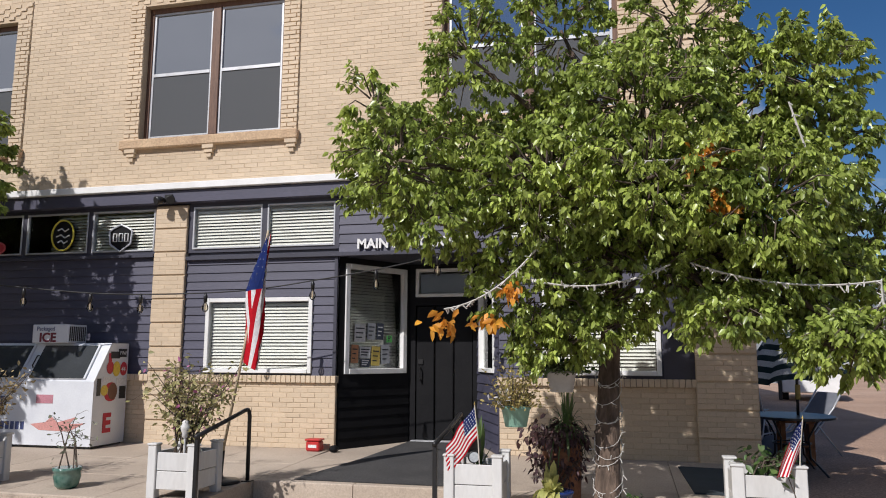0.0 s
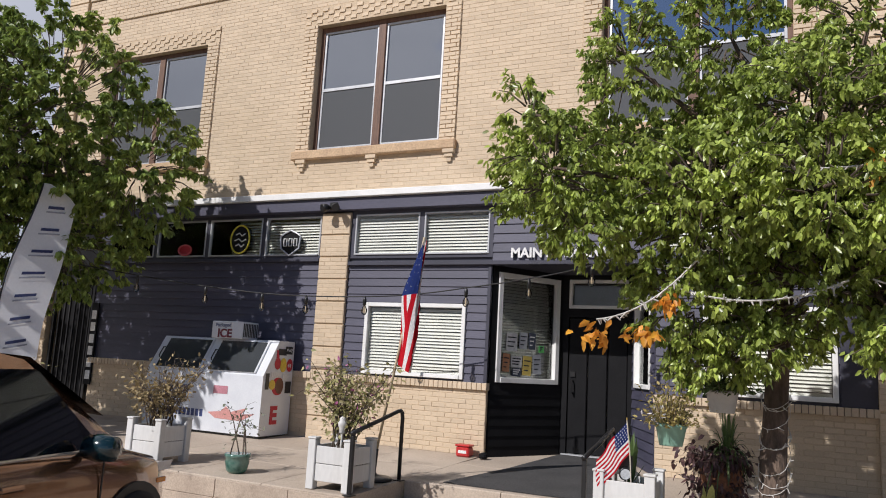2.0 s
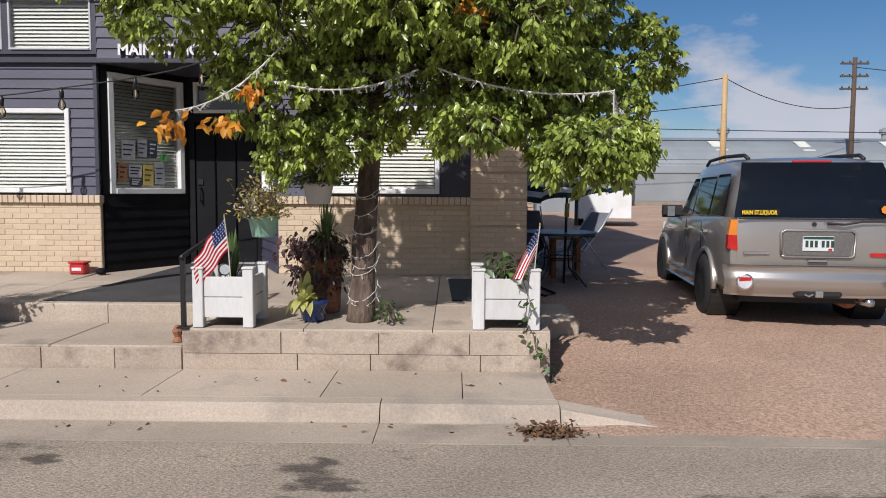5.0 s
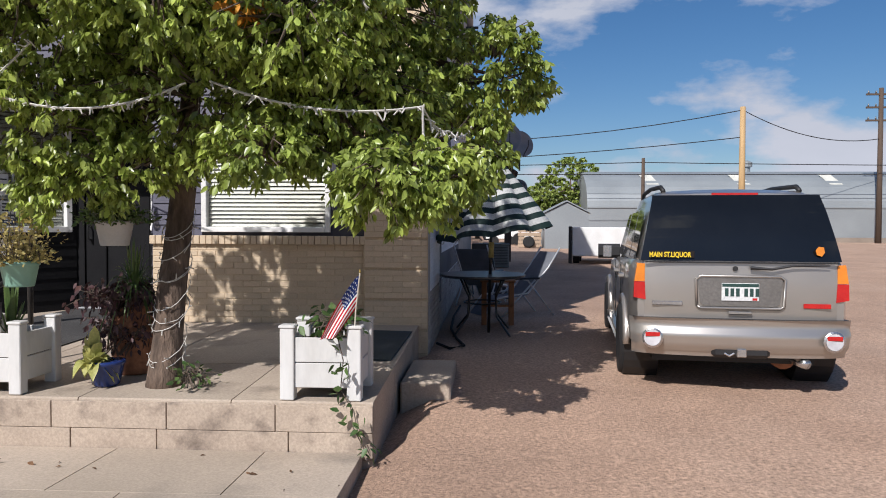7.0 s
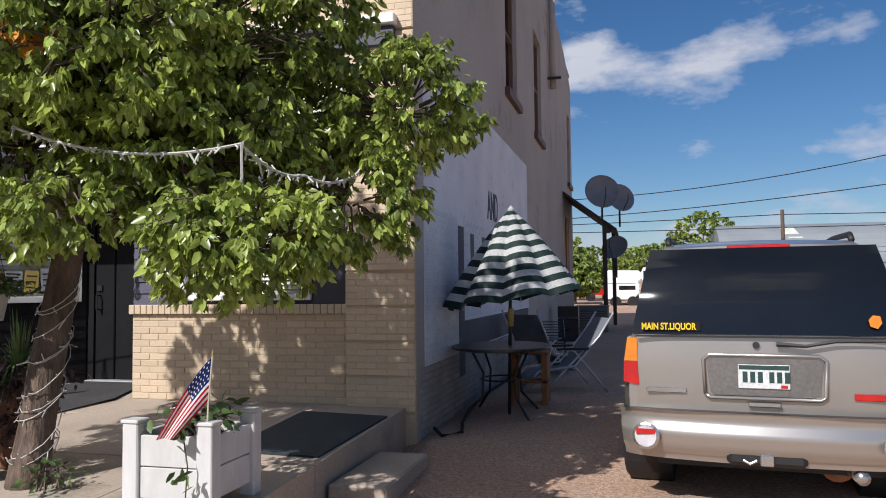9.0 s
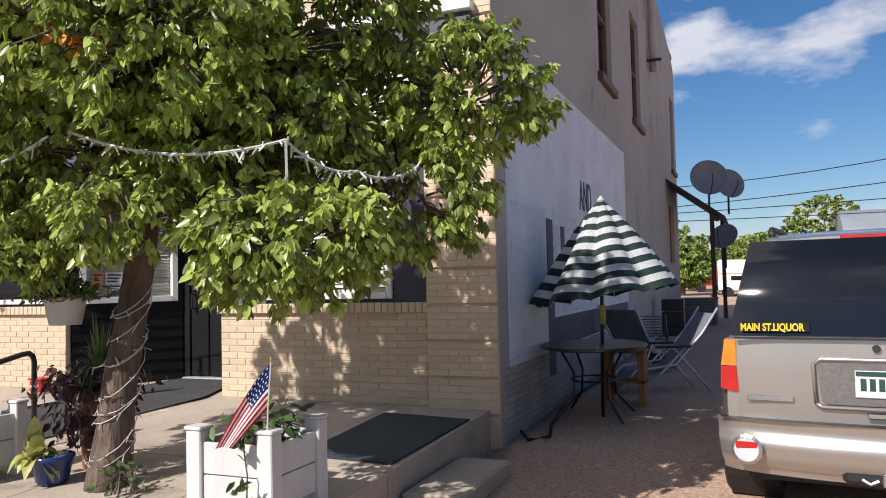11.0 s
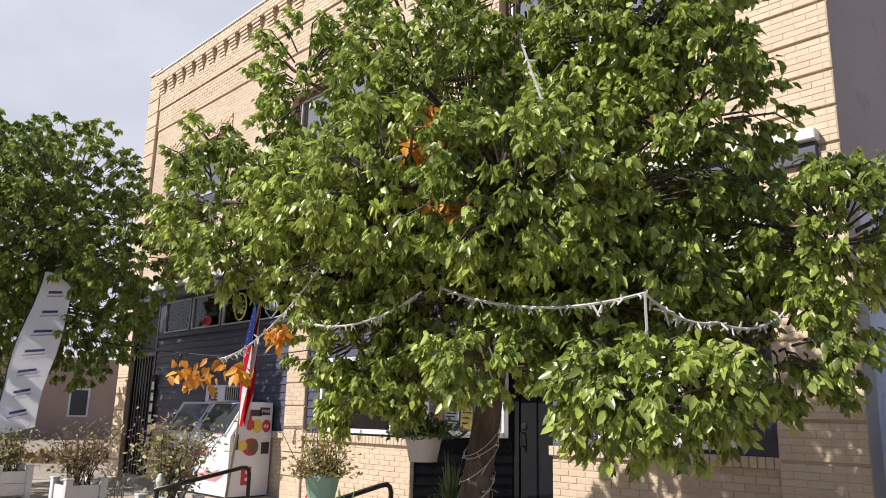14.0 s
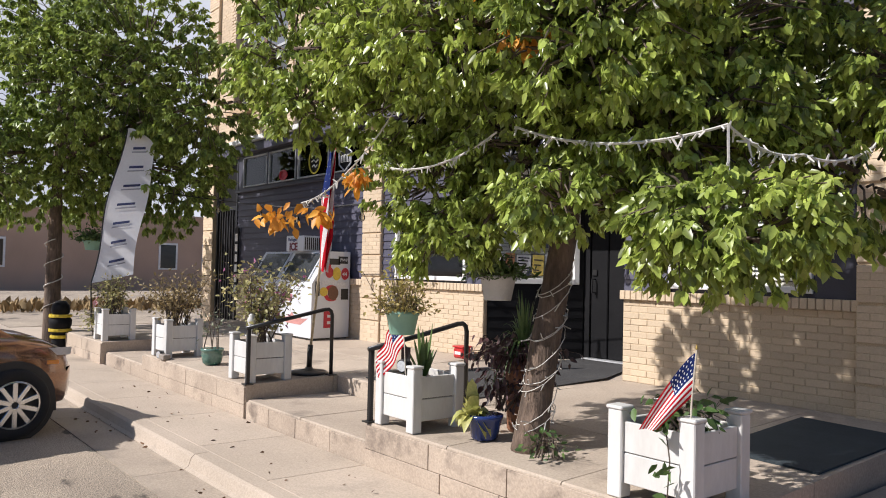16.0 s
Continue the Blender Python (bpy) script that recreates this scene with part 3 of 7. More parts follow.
def upper_window(a, b, c, d):
    w = thing("window", (0, 0, 0), label="paired double-hung upper window in a brown wooden frame", category="window", group="upper windows", kind="structure")
    y0 = YF + 0.10
    s = Shape()
    m = (a + b) / 2
    s.box(a, a + 0.07, y0, y0 + 0.12, c, d, 0.006).box(b - 0.07, b, y0, y0 + 0.12, c, d, 0.006).box(a + 0.07, b - 0.07, y0, y0 + 0.12, d - 0.08, d, 0.006).box(a + 0.07, b - 0.07, y0 - 0.02, y0 + 0.12, c, c + 0.06, 0.006).box(m - 0.07, m + 0.07, y0 - 0.01, y0 + 0.12, c + 0.06, d - 0.08, 0.006)
    part("window_frame", s, BROWN_WOOD, w)
    for p, q in ((a + 0.07, m - 0.07), (m + 0.07, b - 0.07)):
        z0, z1 = c + 0.06, d - 0.08
        zm = (z0 + z1) / 2
        f = Shape()
        t = 0.035
        f.box(p, p + t, y0 + 0.02, y0 + 0.06, z0, z1).box(q - t, q, y0 + 0.02, y0 + 0.06, z0, z1).box(p + t, q - t, y0 + 0.02, y0 + 0.06, z1 - t, z1).box(p + t, q - t, y0 + 0.02, y0 + 0.06, z0, z0 + t).box(p + t, q - t, y0 + 0.015, y0 + 0.06, zm - 0.025, zm + 0.025)
        part("sash", f, ALUMINIUM, w)
        part("pane", Shape().box(p + t, q - t, y0 + 0.045, y0 + 0.049, zm + 0.025, z1 - t), PANE_TALL, w)
        part("pane", Shape().box(p + t, q - t, y0 + 0.049, y0 + 0.053, z0 + t, zm - 0.025), PANE_TALL, w)
        part("screen", Shape().box(p + t, q - t, y0 + 0.030, y0 + 0.032, z0 + t, zm - 0.025), SCREEN, w, "grey insect screen")
    return w


for h in UPPER:
    upper_window(*h)
part("floor_slab", Shape().box(XL + 0.05, XR - 0.3, YF + 0.02, YB - 0.3, 3.66, 3.9), TAN_JOINT, building)
part("inner_wall", Shape().box(XL + 0.3, XR - 0.3, 14.9, 15.0, -0.3, 9.0), mat("dim_plaster", (0.3, 0.29, 0.27), None, 0.9), building)
part("roof", Shape().box(XL + 0.02, XR - 0.02, YF + 0.3, YB - 0.02, 8.6, 8.7), STUCCO, building)
part("back_wall", Shape().box(XL, XR - 0.3, YB - 0.3, YB, -0.4, 8.7), STUCCO, building)
part("west_wall", Shape().box(XL + 0.002, XL + 0.3, YF + 0.3, YB - 0.3, -0.4, 9.1), STUCCO, building)
part("shop_floor", Shape().box(XL + 0.3, XR - 0.3, 14.21, YB - 0.3, -0.35, 0.1), CONCRETE, building)

# ---- shop front: low walls, lap siding, transoms, windows ----
LOW = [(-12.2, -7.27), (-6.74, -4.31), (-2.0, 0.48)]
shop = thing("shop_front", label="slate painted lap siding shop front over low tan brick walls", category="shop front", kind="structure")
for k, (a, b) in enumerate(LOW):
    low = thing("low_wall", label="low tan painted brick wall with a rowlock cap", category="brick wall", kind="structure")
    part("core", Shape().box(a, b, YF, YF + 0.2, 0.0, 1.0), TAN_JOINT, low)
    brick_pieces(brick_rects(a, b, 0.095, 1.0), pose(0, YF, 0), low, TAN_BRICK)
    n = round((b - a + 0.04) / 0.075)
    w = (b - a + 0.04) / n
    cap = Shape().box(-w / 2 + 0.003, w / 2 - 0.003, -0.055, 0.2, 0.0, 0.10, 0.006).mesh("cap_brick", TAN_BRICK)
    for j in range(n):
        ob = new("cap_brick", cap)
        ob.parent, ob.matrix_basis = low, pose(a - 0.02 + (j + 0.5) * w, YF, 1.0)
board_meshes = {}


def siding(x0, x1, z0, z1, holes=(), place=Matrix(), exposure=0.125, material=None, y=None):
    y = YF + 0.03 if y is None else y
    material = material or SLATE
    n = max(1, round((z1 - z0) / exposure))
    h = (z1 - z0) / n
    for r in range(n):
        za, zb = z0 + r * h, z0 + (r + 1) * h
        for a, b in cut_spans(x0, x1, za, zb, holes):
            key = (round(b - a, 3), round(h, 4), material.name)
            if key not in board_meshes:
                board_meshes[key] = Shape().prism([(-0.024, 0.0), (-0.006, h + 0.005), (0.012, h + 0.005), (0.012, 0.0)], 0, b - a, "x").mesh("board", material)
            ob = new("board", board_meshes[key])
            ob.parent, ob.matrix_basis = shop, place @ pose(a, y, za)


wins = {"mid": (-6.37, -4.68, 1.13, 2.21), "bay": (-1.42, 0.08, 1.14, 2.25)}
siding(-12.3, -7.27, 1.1, 2.84)
siding(-6.74, -4.31, 1.1, 2.84, [wins["mid"]])
siding(-2.0, 0.10, 1.1, 2.84, [wins["bay"]])
siding(-4.31, -2.0, 2.84, 3.65)
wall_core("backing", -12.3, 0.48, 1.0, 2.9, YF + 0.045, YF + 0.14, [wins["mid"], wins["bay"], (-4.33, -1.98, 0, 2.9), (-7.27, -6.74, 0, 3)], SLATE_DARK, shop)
part("dark_panel", Shape().box(0.10, 0.478, YF + 0.0, YF + 0.04, 1.1, 2.84, 0.004), SLATE_DARK, shop, "plain dark panel")
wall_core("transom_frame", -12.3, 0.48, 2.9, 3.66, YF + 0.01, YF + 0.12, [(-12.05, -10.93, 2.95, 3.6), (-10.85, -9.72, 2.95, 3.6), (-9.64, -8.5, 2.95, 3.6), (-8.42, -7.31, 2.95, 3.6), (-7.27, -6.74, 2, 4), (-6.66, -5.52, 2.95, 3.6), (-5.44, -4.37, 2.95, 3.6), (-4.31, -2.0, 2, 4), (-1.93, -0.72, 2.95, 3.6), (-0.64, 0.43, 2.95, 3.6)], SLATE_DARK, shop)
part("ledge", Shape().box(-12.3, -7.28, YF - 0.05, YF + 0.1, 2.845, 2.9, 0.006), SLATE_DARK, shop)
part("ledge", Shape().box(-6.73, -2.0, YF - 0.05, YF + 0.1, 2.78, 2.84, 0.006), SLATE_DARK, shop)
part("ledge", Shape().box(-1.995, 0.478, YF - 0.05, YF + 0.1, 2.845, 2.9, 0.006), SLATE_DARK, shop)
part("fascia", Shape().box(-13.4, 1.02, YF - 0.13, YF + 0.06, 3.655, 3.845, 0.008), SLATE, shop)
part("cornice", Shape().box(-13.42, 1.04, YF - 0.19, YF + 0.06, 3.85, 3.955, 0.01), WHITE_PAINT, shop, "white cornice board")
part("corner_board", Shape().box(-4.36, -4.31, YF - 0.01, YF + 0.05, 1.1, 2.78, 0.003), SLATE_DARK, shop)

slat_meshes = {}


def blinds(parent, x0, x1, z0, z1, y, pitch=0.047, place=Matrix(), lean=-52):
    n = int((z1 - z0) / pitch)
    key = round(x1 - x0, 3)
    if key not in slat_meshes:
        slat_meshes[key] = Shape().box(0, x1 - x0, -0.024, 0.024, -0.0012, 0.0012).mesh("slat", BLIND)
    rng = random.Random(int(key * 1000))
    for k in range(n):
        ob = new("slat", slat_meshes[key])
        ob.parent, ob.matrix_basis = parent, place @ pose(x0, y, z0 + (k + 0.5) * pitch, -lean + rng.uniform(-4, 4), rng.uniform(-0.2, 0.2), 0)


def shop_window(a, b, c, d, label, group, border=0.06, proud=0.02, place=Matrix(), y=YF, material=None, blind=True):
    w = thing("window", label=label, category="window", group=group, kind="structure")
    f = Shape()
    y0, y1 = y - proud, y + 0.09
    f.box(a, a + border, y0, y1, c, d, 0.005).box(b - border, b, y0, y1, c, d, 0.005).box(a + border, b - border, y0, y1, d - border, d, 0.005).box(a + border, b - border, y0 - 0.012, y1, c, c + border, 0.005)
    ob = part("window_frame", f, material or WHITE_PAINT, w)
    ob.matrix_basis = place
    ob = part("pane", Shape().box(a + border, b - border, y + 0.035, y + 0.040, c + border, d - border), PANE, w)
    ob.matrix_basis, ob.visible_shadow = place, False
    if blind:
        blinds(w, a + border + 0.01, b - border - 0.01, c + border, d - border, y + 0.072, place=place)
    return w


shop_window(*wins["mid"], "white framed shop window with closed white blinds", "shop windows")
shop_window(*wins["bay"], "white framed bay window with white blinds", "shop windows")
for a, b in ((-12.05, -10.93), (-10.85, -9.72), (-9.64, -8.5), (-8.42, -7.31), (-6.66, -5.52), (-5.44, -4.37), (-1.93, -0.72), (-0.64, 0.43)):
    shop_window(a, b, 2.95, 3.6, "transom window with white slatted blinds", "transom windows", 0.028, 0.0, material=ALUMINIUM)

# ---- recessed entry ----
entry = thing("entry", label="black painted recessed shop entry with angled sides", category="entry", kind="structure")
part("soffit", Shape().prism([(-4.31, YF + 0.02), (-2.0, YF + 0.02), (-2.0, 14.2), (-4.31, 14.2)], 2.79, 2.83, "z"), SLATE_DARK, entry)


def angled(p, q):
    """A frame whose x runs from p to q on the plan and whose -y faces the street."""
    d = Vector((q[0] - p[0], q[1] - p[1], 0))
    return pose(p[0], p[1], 0, 0, 0, math.degrees(math.atan2(d.y, d.x))), d.length


left_m, left_l = angled((-4.30, 12.86), (-3.60, 14.02))
side_hole = (0.10, left_l - 0.07, 1.12, 2.70)
ob = wall_core("side_wall", 0, left_l, 0.0, 2.8, 0.0, 0.12, [side_hole], BLACK_PAINT, entry)
ob.matrix_basis = left_m
for k in range(7):
    ob = part("board", Shape().prism([(-0.018, 0), (-0.004, 0.155), (0.004, 0.145), (0.004, 0)], 0.01, left_l - 0.01, "x"), BLACK_PAINT, entry)
    ob.matrix_basis = left_m @ pose(0, 0, 0.09 + k * 0.142)
side_window = shop_window(*side_hole, "tall white framed entry window with a lowered blind and paper notices", "shop windows", 0.075, 0.03, left_m, 0.0)
right_m, right_l = angled((-2.52, 14.02), (-2.01, 12.84))
ob = wall_core("side_wall", 0, right_l, 0.0, 2.8, 0.0, 0.12, [(0.15, right_l - 0.2, 1.15, 2.4)], SLATE_DARK, entry)
ob.matrix_basis = right_m
siding(0.01, right_l - 0.02, 0.1, 2.78, [(0.15, right_l - 0.2, 1.15, 2.4)], right_m, y=0.0)
shop_window(0.15, right_l - 0.2, 1.15, 2.4, "narrow white framed window beside the door", "shop windows", 0.06, 0.03, right_m, 0.0)
wall_core("door_wall", -3.62, -2.50, 0.0, 2.8, 14.03, 14.15, [(-3.5, -2.6, 0.1, 2.15), (-3.5, -2.6, 2.28, 2.72)], BLACK_PAINT, entry)
door = thing("door", label="black double-leaf shop door with vertical panels", category="door", kind="structure")
for a, b in ((-3.5, -3.2), (-3.2, -2.9), (-2.9, -2.6)):
    part("panel", Shape().box(a + 0.008, b - 0.008, 14.05, 14.10, 0.13, 2.14, 0.012), BLACK_PAINT, door)
part("door_handle", Shape().tube([(-3.42, 14.05, 1.02), (-3.42, 13.98, 1.02), (-3.42, 13.98, 1.2), (-3.42, 14.05, 1.2)], 0.012, 8), BLACK_METAL, door, "dark steel pull handle")
part("lock_plate", Shape().box(-3.46, -3.38, 14.03, 14.05, 1.25, 1.33, 0.004), BLACK_METAL, door, "dark steel lock plate")
part("threshold", Shape().box(-3.55, -2.55, 13.93, 14.1, 0.1, 0.125, 0.006), ALUMINIUM, door)
shop_window(-3.5, -2.6, 2.28, 2.72, "small white framed transom window over the door", "transom windows", 0.05, 0.03, y=14.04, blind=False)
PAPER = [mat("paper_" + n, c, None, 0.8, big=20, fine=90, grain=0.08, bump=0) for n, c in (("white", (0.75, 0.75, 0.74)), ("yellow", (0.65, 0.5, 0.12)), ("orange", (0.6, 0.3, 0.15)), ("dark", (0.05, 0.06, 0.09)), ("green", (0.15, 0.6, 0.15)), ("grey", (0.4, 0.42, 0.45)))]
INK = mat("dark_ink", (0.03, 0.03, 0.04), None, 0.7, bump=0)
rng = random.Random(5)
for k, (x, z, w, h, c) in enumerate(((0.30, 1.58, 0.2, 0.26, 0), (0.54, 1.62, 0.15, 0.24, 5), (0.72, 1.62, 0.13, 0.24, 3), (0.24, 1.28, 0.13, 0.26, 2), (0.40, 1.35, 0.2, 0.16, 0), (0.62, 1.24, 0.16, 0.28, 1), (0.82, 1.26, 0.16, 0.28, 5), (0.92, 1.58, 0.1, 0.1, 4), (0.42, 1.22, 0.17, 0.12, 3))):
    sign = thing("notice", label="paper notice taped inside the entry window", category="notice", group="window notices")
    sign.matrix_basis = left_m @ pose(x, 0.020, z, 0, rng.uniform(-3, 3), 0)
    part("sheet", Shape().box(0, w, 0, 0.003, 0, h), PAPER[c], sign)
    for j in range(3):
        part("printed_bar", Shape().box(0.02, w - 0.02 - 0.02 * j, -0.002, 0.0, h * (0.72 - 0.25 * j), h * (0.72 - 0.25 * j) + 0.018), INK if c != 3 else PAPER[0], sign)
mat_thing = tagged(part("entry_mat", Shape().add([(-3.92, 10.66, top_z(10.66) + 0.004), (-2.2, 10.66, top_z(10.66) + 0.004), (-2.15, 12.7, top_z(12.7) + 0.005), (-2.62, 13.9, 0.106), (-3.55, 13.9, 0.106), (-3.66, 12.0, top_z(12.0) + 0.006), (-3.92, 10.66, top_z(10.66) + 0.014), (-2.2, 10.66, top_z(10.66) + 0.014), (-2.15, 12.7, top_z(12.7) + 0.015), (-2.62, 13.9, 0.116), (-3.55, 13.9, 0.116), (-3.66, 12.0, top_z(12.0) + 0.016)],
    [(6, 7, 8, 9, 10, 11), (0, 1, 7, 6), (1, 2, 8, 7), (2, 3, 9, 8), (3, 4, 10, 9), (4, 5, 11, 10), (5, 0, 6, 11)]), mat("charcoal_mat", (0.055, 0.053, 0.052), (0.035, 0.034, 0.034), 0.95, big=2, fine=60, grain=0.7, bump=0.6)), "charcoal coated walkway mat leading to the door", "mat")

# sign over the entry
sign = thing("shop_sign", (-4.02, YF - 0.035, 2.885), label="white raised letters on the slate siding over the entry", category="sign")
WHITE_LETTER = mat("white_sign_letter", (0.8, 0.8, 0.78), None, 0.5, bump=0)
letters("MAIN ST LIQUOR", 0.19, (0, 0, 0), WHITE_LETTER, sign, bold=0.006)

# west end: gate and door by the pier
gate = thing("gate", label="black barred security gate at the building's west door", category="gate", kind="structure")
part("gate_frame", Shape().box(-13.4, -13.34, YF, YF + 0.06, 0.0, 3.6).box(-12.36, -12.3, YF, YF + 0.06, 0.0, 3.6).box(-13.34, -12.36, YF, YF + 0.06, 2.5, 2.58).box(-13.34, -12.36, YF, YF + 0.06, 0.02, 0.08), BLACK_METAL, gate)
for k in range(7):
    part("bar", Shape().box(-13.24 + k * 0.135, -13.215 + k * 0.135, YF + 0.015, YF + 0.04, 0.08, 2.5), BLACK_METAL, gate)
part("door_leaf", Shape().box(-13.34, -12.36, YF + 0.12, YF + 0.16, 0.0, 3.6), BLACK_PAINT, gate)
plaque = thing("vertical_sign", label="narrow black board with white painted letter shapes", category="sign")
part("board", Shape().box(-12.28, -12.1, YF - 0.045, YF - 0.02, 0.6, 2.1, 0.004), BLACK_PAINT, plaque)
for k in range(6):
    part("printed_bar", Shape().box(-12.25, -12.13, YF - 0.05, YF - 0.045, 0.7 + k * 0.22, 0.86 + k * 0.22, 0.002), WHITE_LETTER, plaque)

# ---- east side wall ----
SIDE = [(18.35, 19.65, 4.66, 7.0), (22.2, 23.5, 4.66, 7.0), (30.6, 31.7, 4.66, 7.0)]
turn_side = pose(XR, 0, 0, 0, 0, 90)      # local x is the world's y, local -y faces east
ob = wall_core("side_wall", YF + 0.3, YB, -0.4, 8.2, 0.0, 0.3, SIDE, STUCCO, building)
ob.matrix_basis = turn_side
ob = part("side_parapet", Shape().prism([(YF - 0.035, 8.2), (YF - 0.035, 9.29), (YF + 0.6, 9.3), (YF + 0.6, 9.12), (27.5, 9.05), (30.0, 8.8), (31.6, 8.45), (YB, 8.2)], 0.0, 0.3, "y"), STUCCO, building)
ob.matrix_basis = turn_side
side_place = lambda out: (lambda u, z, d: (XR + out + d, u, z))
ob = part("corner_return", Shape().box(YF - 0.035, YF + 0.3, 0.0, 0.3, -0.4, 8.2), STUCCO, building)
ob.matrix_basis = turn_side
part("white_coat", Shape().box(XR, XR + 0.008, YF + 0.25, 20.7, 0.46, 3.68), WHITEWASH, building, "patchy white painted band")
brick_stuff("side_brickwork", list(brick_rects(YF + 0.26, 20.6, 0.47, 2.1, [(14.55, 14.85, 0, 3), (14.85, 20.7, 0, 0.85)])), side_place(0.008), building, WHITEWASH, 0.004)
GREY_BRICK = mat("bare_whitened_brick", (0.40, 0.38, 0.36), (0.30, 0.28, 0.26), 0.9, big=2, fine=30, grain=0.2, island=0.1)
brick_stuff("side_brickwork", list(brick_rects(YF + 0.05, 24.0, -0.28, 0.46)), side_place(0.002), building, GREY_BRICK, 0.01)
part("grey_stripe", Shape().box(XR + 0.008, XR + 0.016, 14.56, 14.84, 0.18, 2.0), GREY_WALL, building, "dark grey painted stripe")
part("grey_stripe", Shape().box(XR + 0.008, XR + 0.0155, 14.85, 20.6, 0.48, 0.84), GREY_WALL, building, "dark grey painted stripe")
wall_text = thing("painted_words", label="dark painted word shapes on the white wall", category="painted sign")
letters("AND", 0.62, (XR + 0.014, 16.45, 2.25), GREY_WALL, wall_text, turn=(90, 0, 90), depth=0.003, squeeze=0.62)
for k in range(5):
    part("printed_bar", Shape().box(XR + 0.012, XR + 0.017, 15.25 + 0.75 * k, 15.45 + 0.75 * k, 1.3, 1.95), GREY_WALL, wall_text)
for a, b, c, d in SIDE:
    w = thing("window", label="tall narrow side window with a weathered wooden frame", category="window", group="side windows", kind="structure")
    f = Shape()
    f.box(a, a + 0.09, 0.08, 0.2, c, d).box(b - 0.09, b, 0.08, 0.2, c, d).box(a + 0.09, b - 0.09, 0.08, 0.2, d - 0.1, d).box(a + 0.09, b - 0.09, 0.08, 0.2, (c + d) / 2 - 0.03, (c + d) / 2 + 0.03)
    ob = part("window_frame", f, BROWN_WOOD, w)
    ob.matrix_basis = turn_side
    ob = part("window_sill", Shape().box(a - 0.12, b + 0.12, -0.09, 0.2, c - 0.14, c, 0.01), BROWN_WOOD, w, "weathered reddish sill")
    ob.matrix_basis = turn_side
    ob = part("pane", Shape().box(a + 0.09, b - 0.09, 0.14, 0.145, c, d - 0.1), PANE_TALL, w)
    ob.matrix_basis = turn_side


# ---- trees ----
def leaf_cloud(name, points, ways, sizes, parent, material, seed, label=""):
    """Folded leaves: each hangs from its point along its way."""
    r = np.random.RandomState(seed)
    p, w = np.array(points), np.array(ways)
    w /= np.linalg.norm(w, axis=1)[:, None] + 1e-9
    s = np.array(sizes)[:, None]
    n = len(p)
    rnd = r.normal(size=(n, 3)) + np.array([0, 0, 0.9])
    side = np.cross(w, rnd)
    side /= np.linalg.norm(side, axis=1)[:, None] + 1e-9
    nor = np.cross(side, w)
    wid = s * r.uniform(0.20, 0.28, (n, 1))
    curl = s * r.uniform(-0.05, 0.16, (n, 1))
    m1, m2 = p + w * s * 0.32, p + w * s * 0.70 - nor * curl * 0.4
    v = np.stack([p, m1 + side * wid + nor * s * 0.08, m2 + side * wid * 0.72 + nor * s * 0.05, p + w * s - nor * curl, m2 - side * wid * 0.72 + nor * s * 0.05, m1 - side * wid + nor * s * 0.08, m1, m2], 1)
    v = v.reshape(-1, 3)
    k = np.arange(n)[:, None] * 8
    f = np.concatenate([k + np.array([q]) for q in ((0, 1, 6), (0, 6, 5), (2, 3, 7), (7, 3, 4))], 1).reshape(-1, 3).tolist()
    f += np.concatenate([k + np.array([q]) for q in ((1, 2, 7, 6), (6, 7, 4, 5))], 1).reshape(-1, 4).tolist()
    ob = new(name, mesh_of(name, v.tolist(), f, material, True))
    ob.parent = parent
    return tagged(ob, label, kind="stuff")


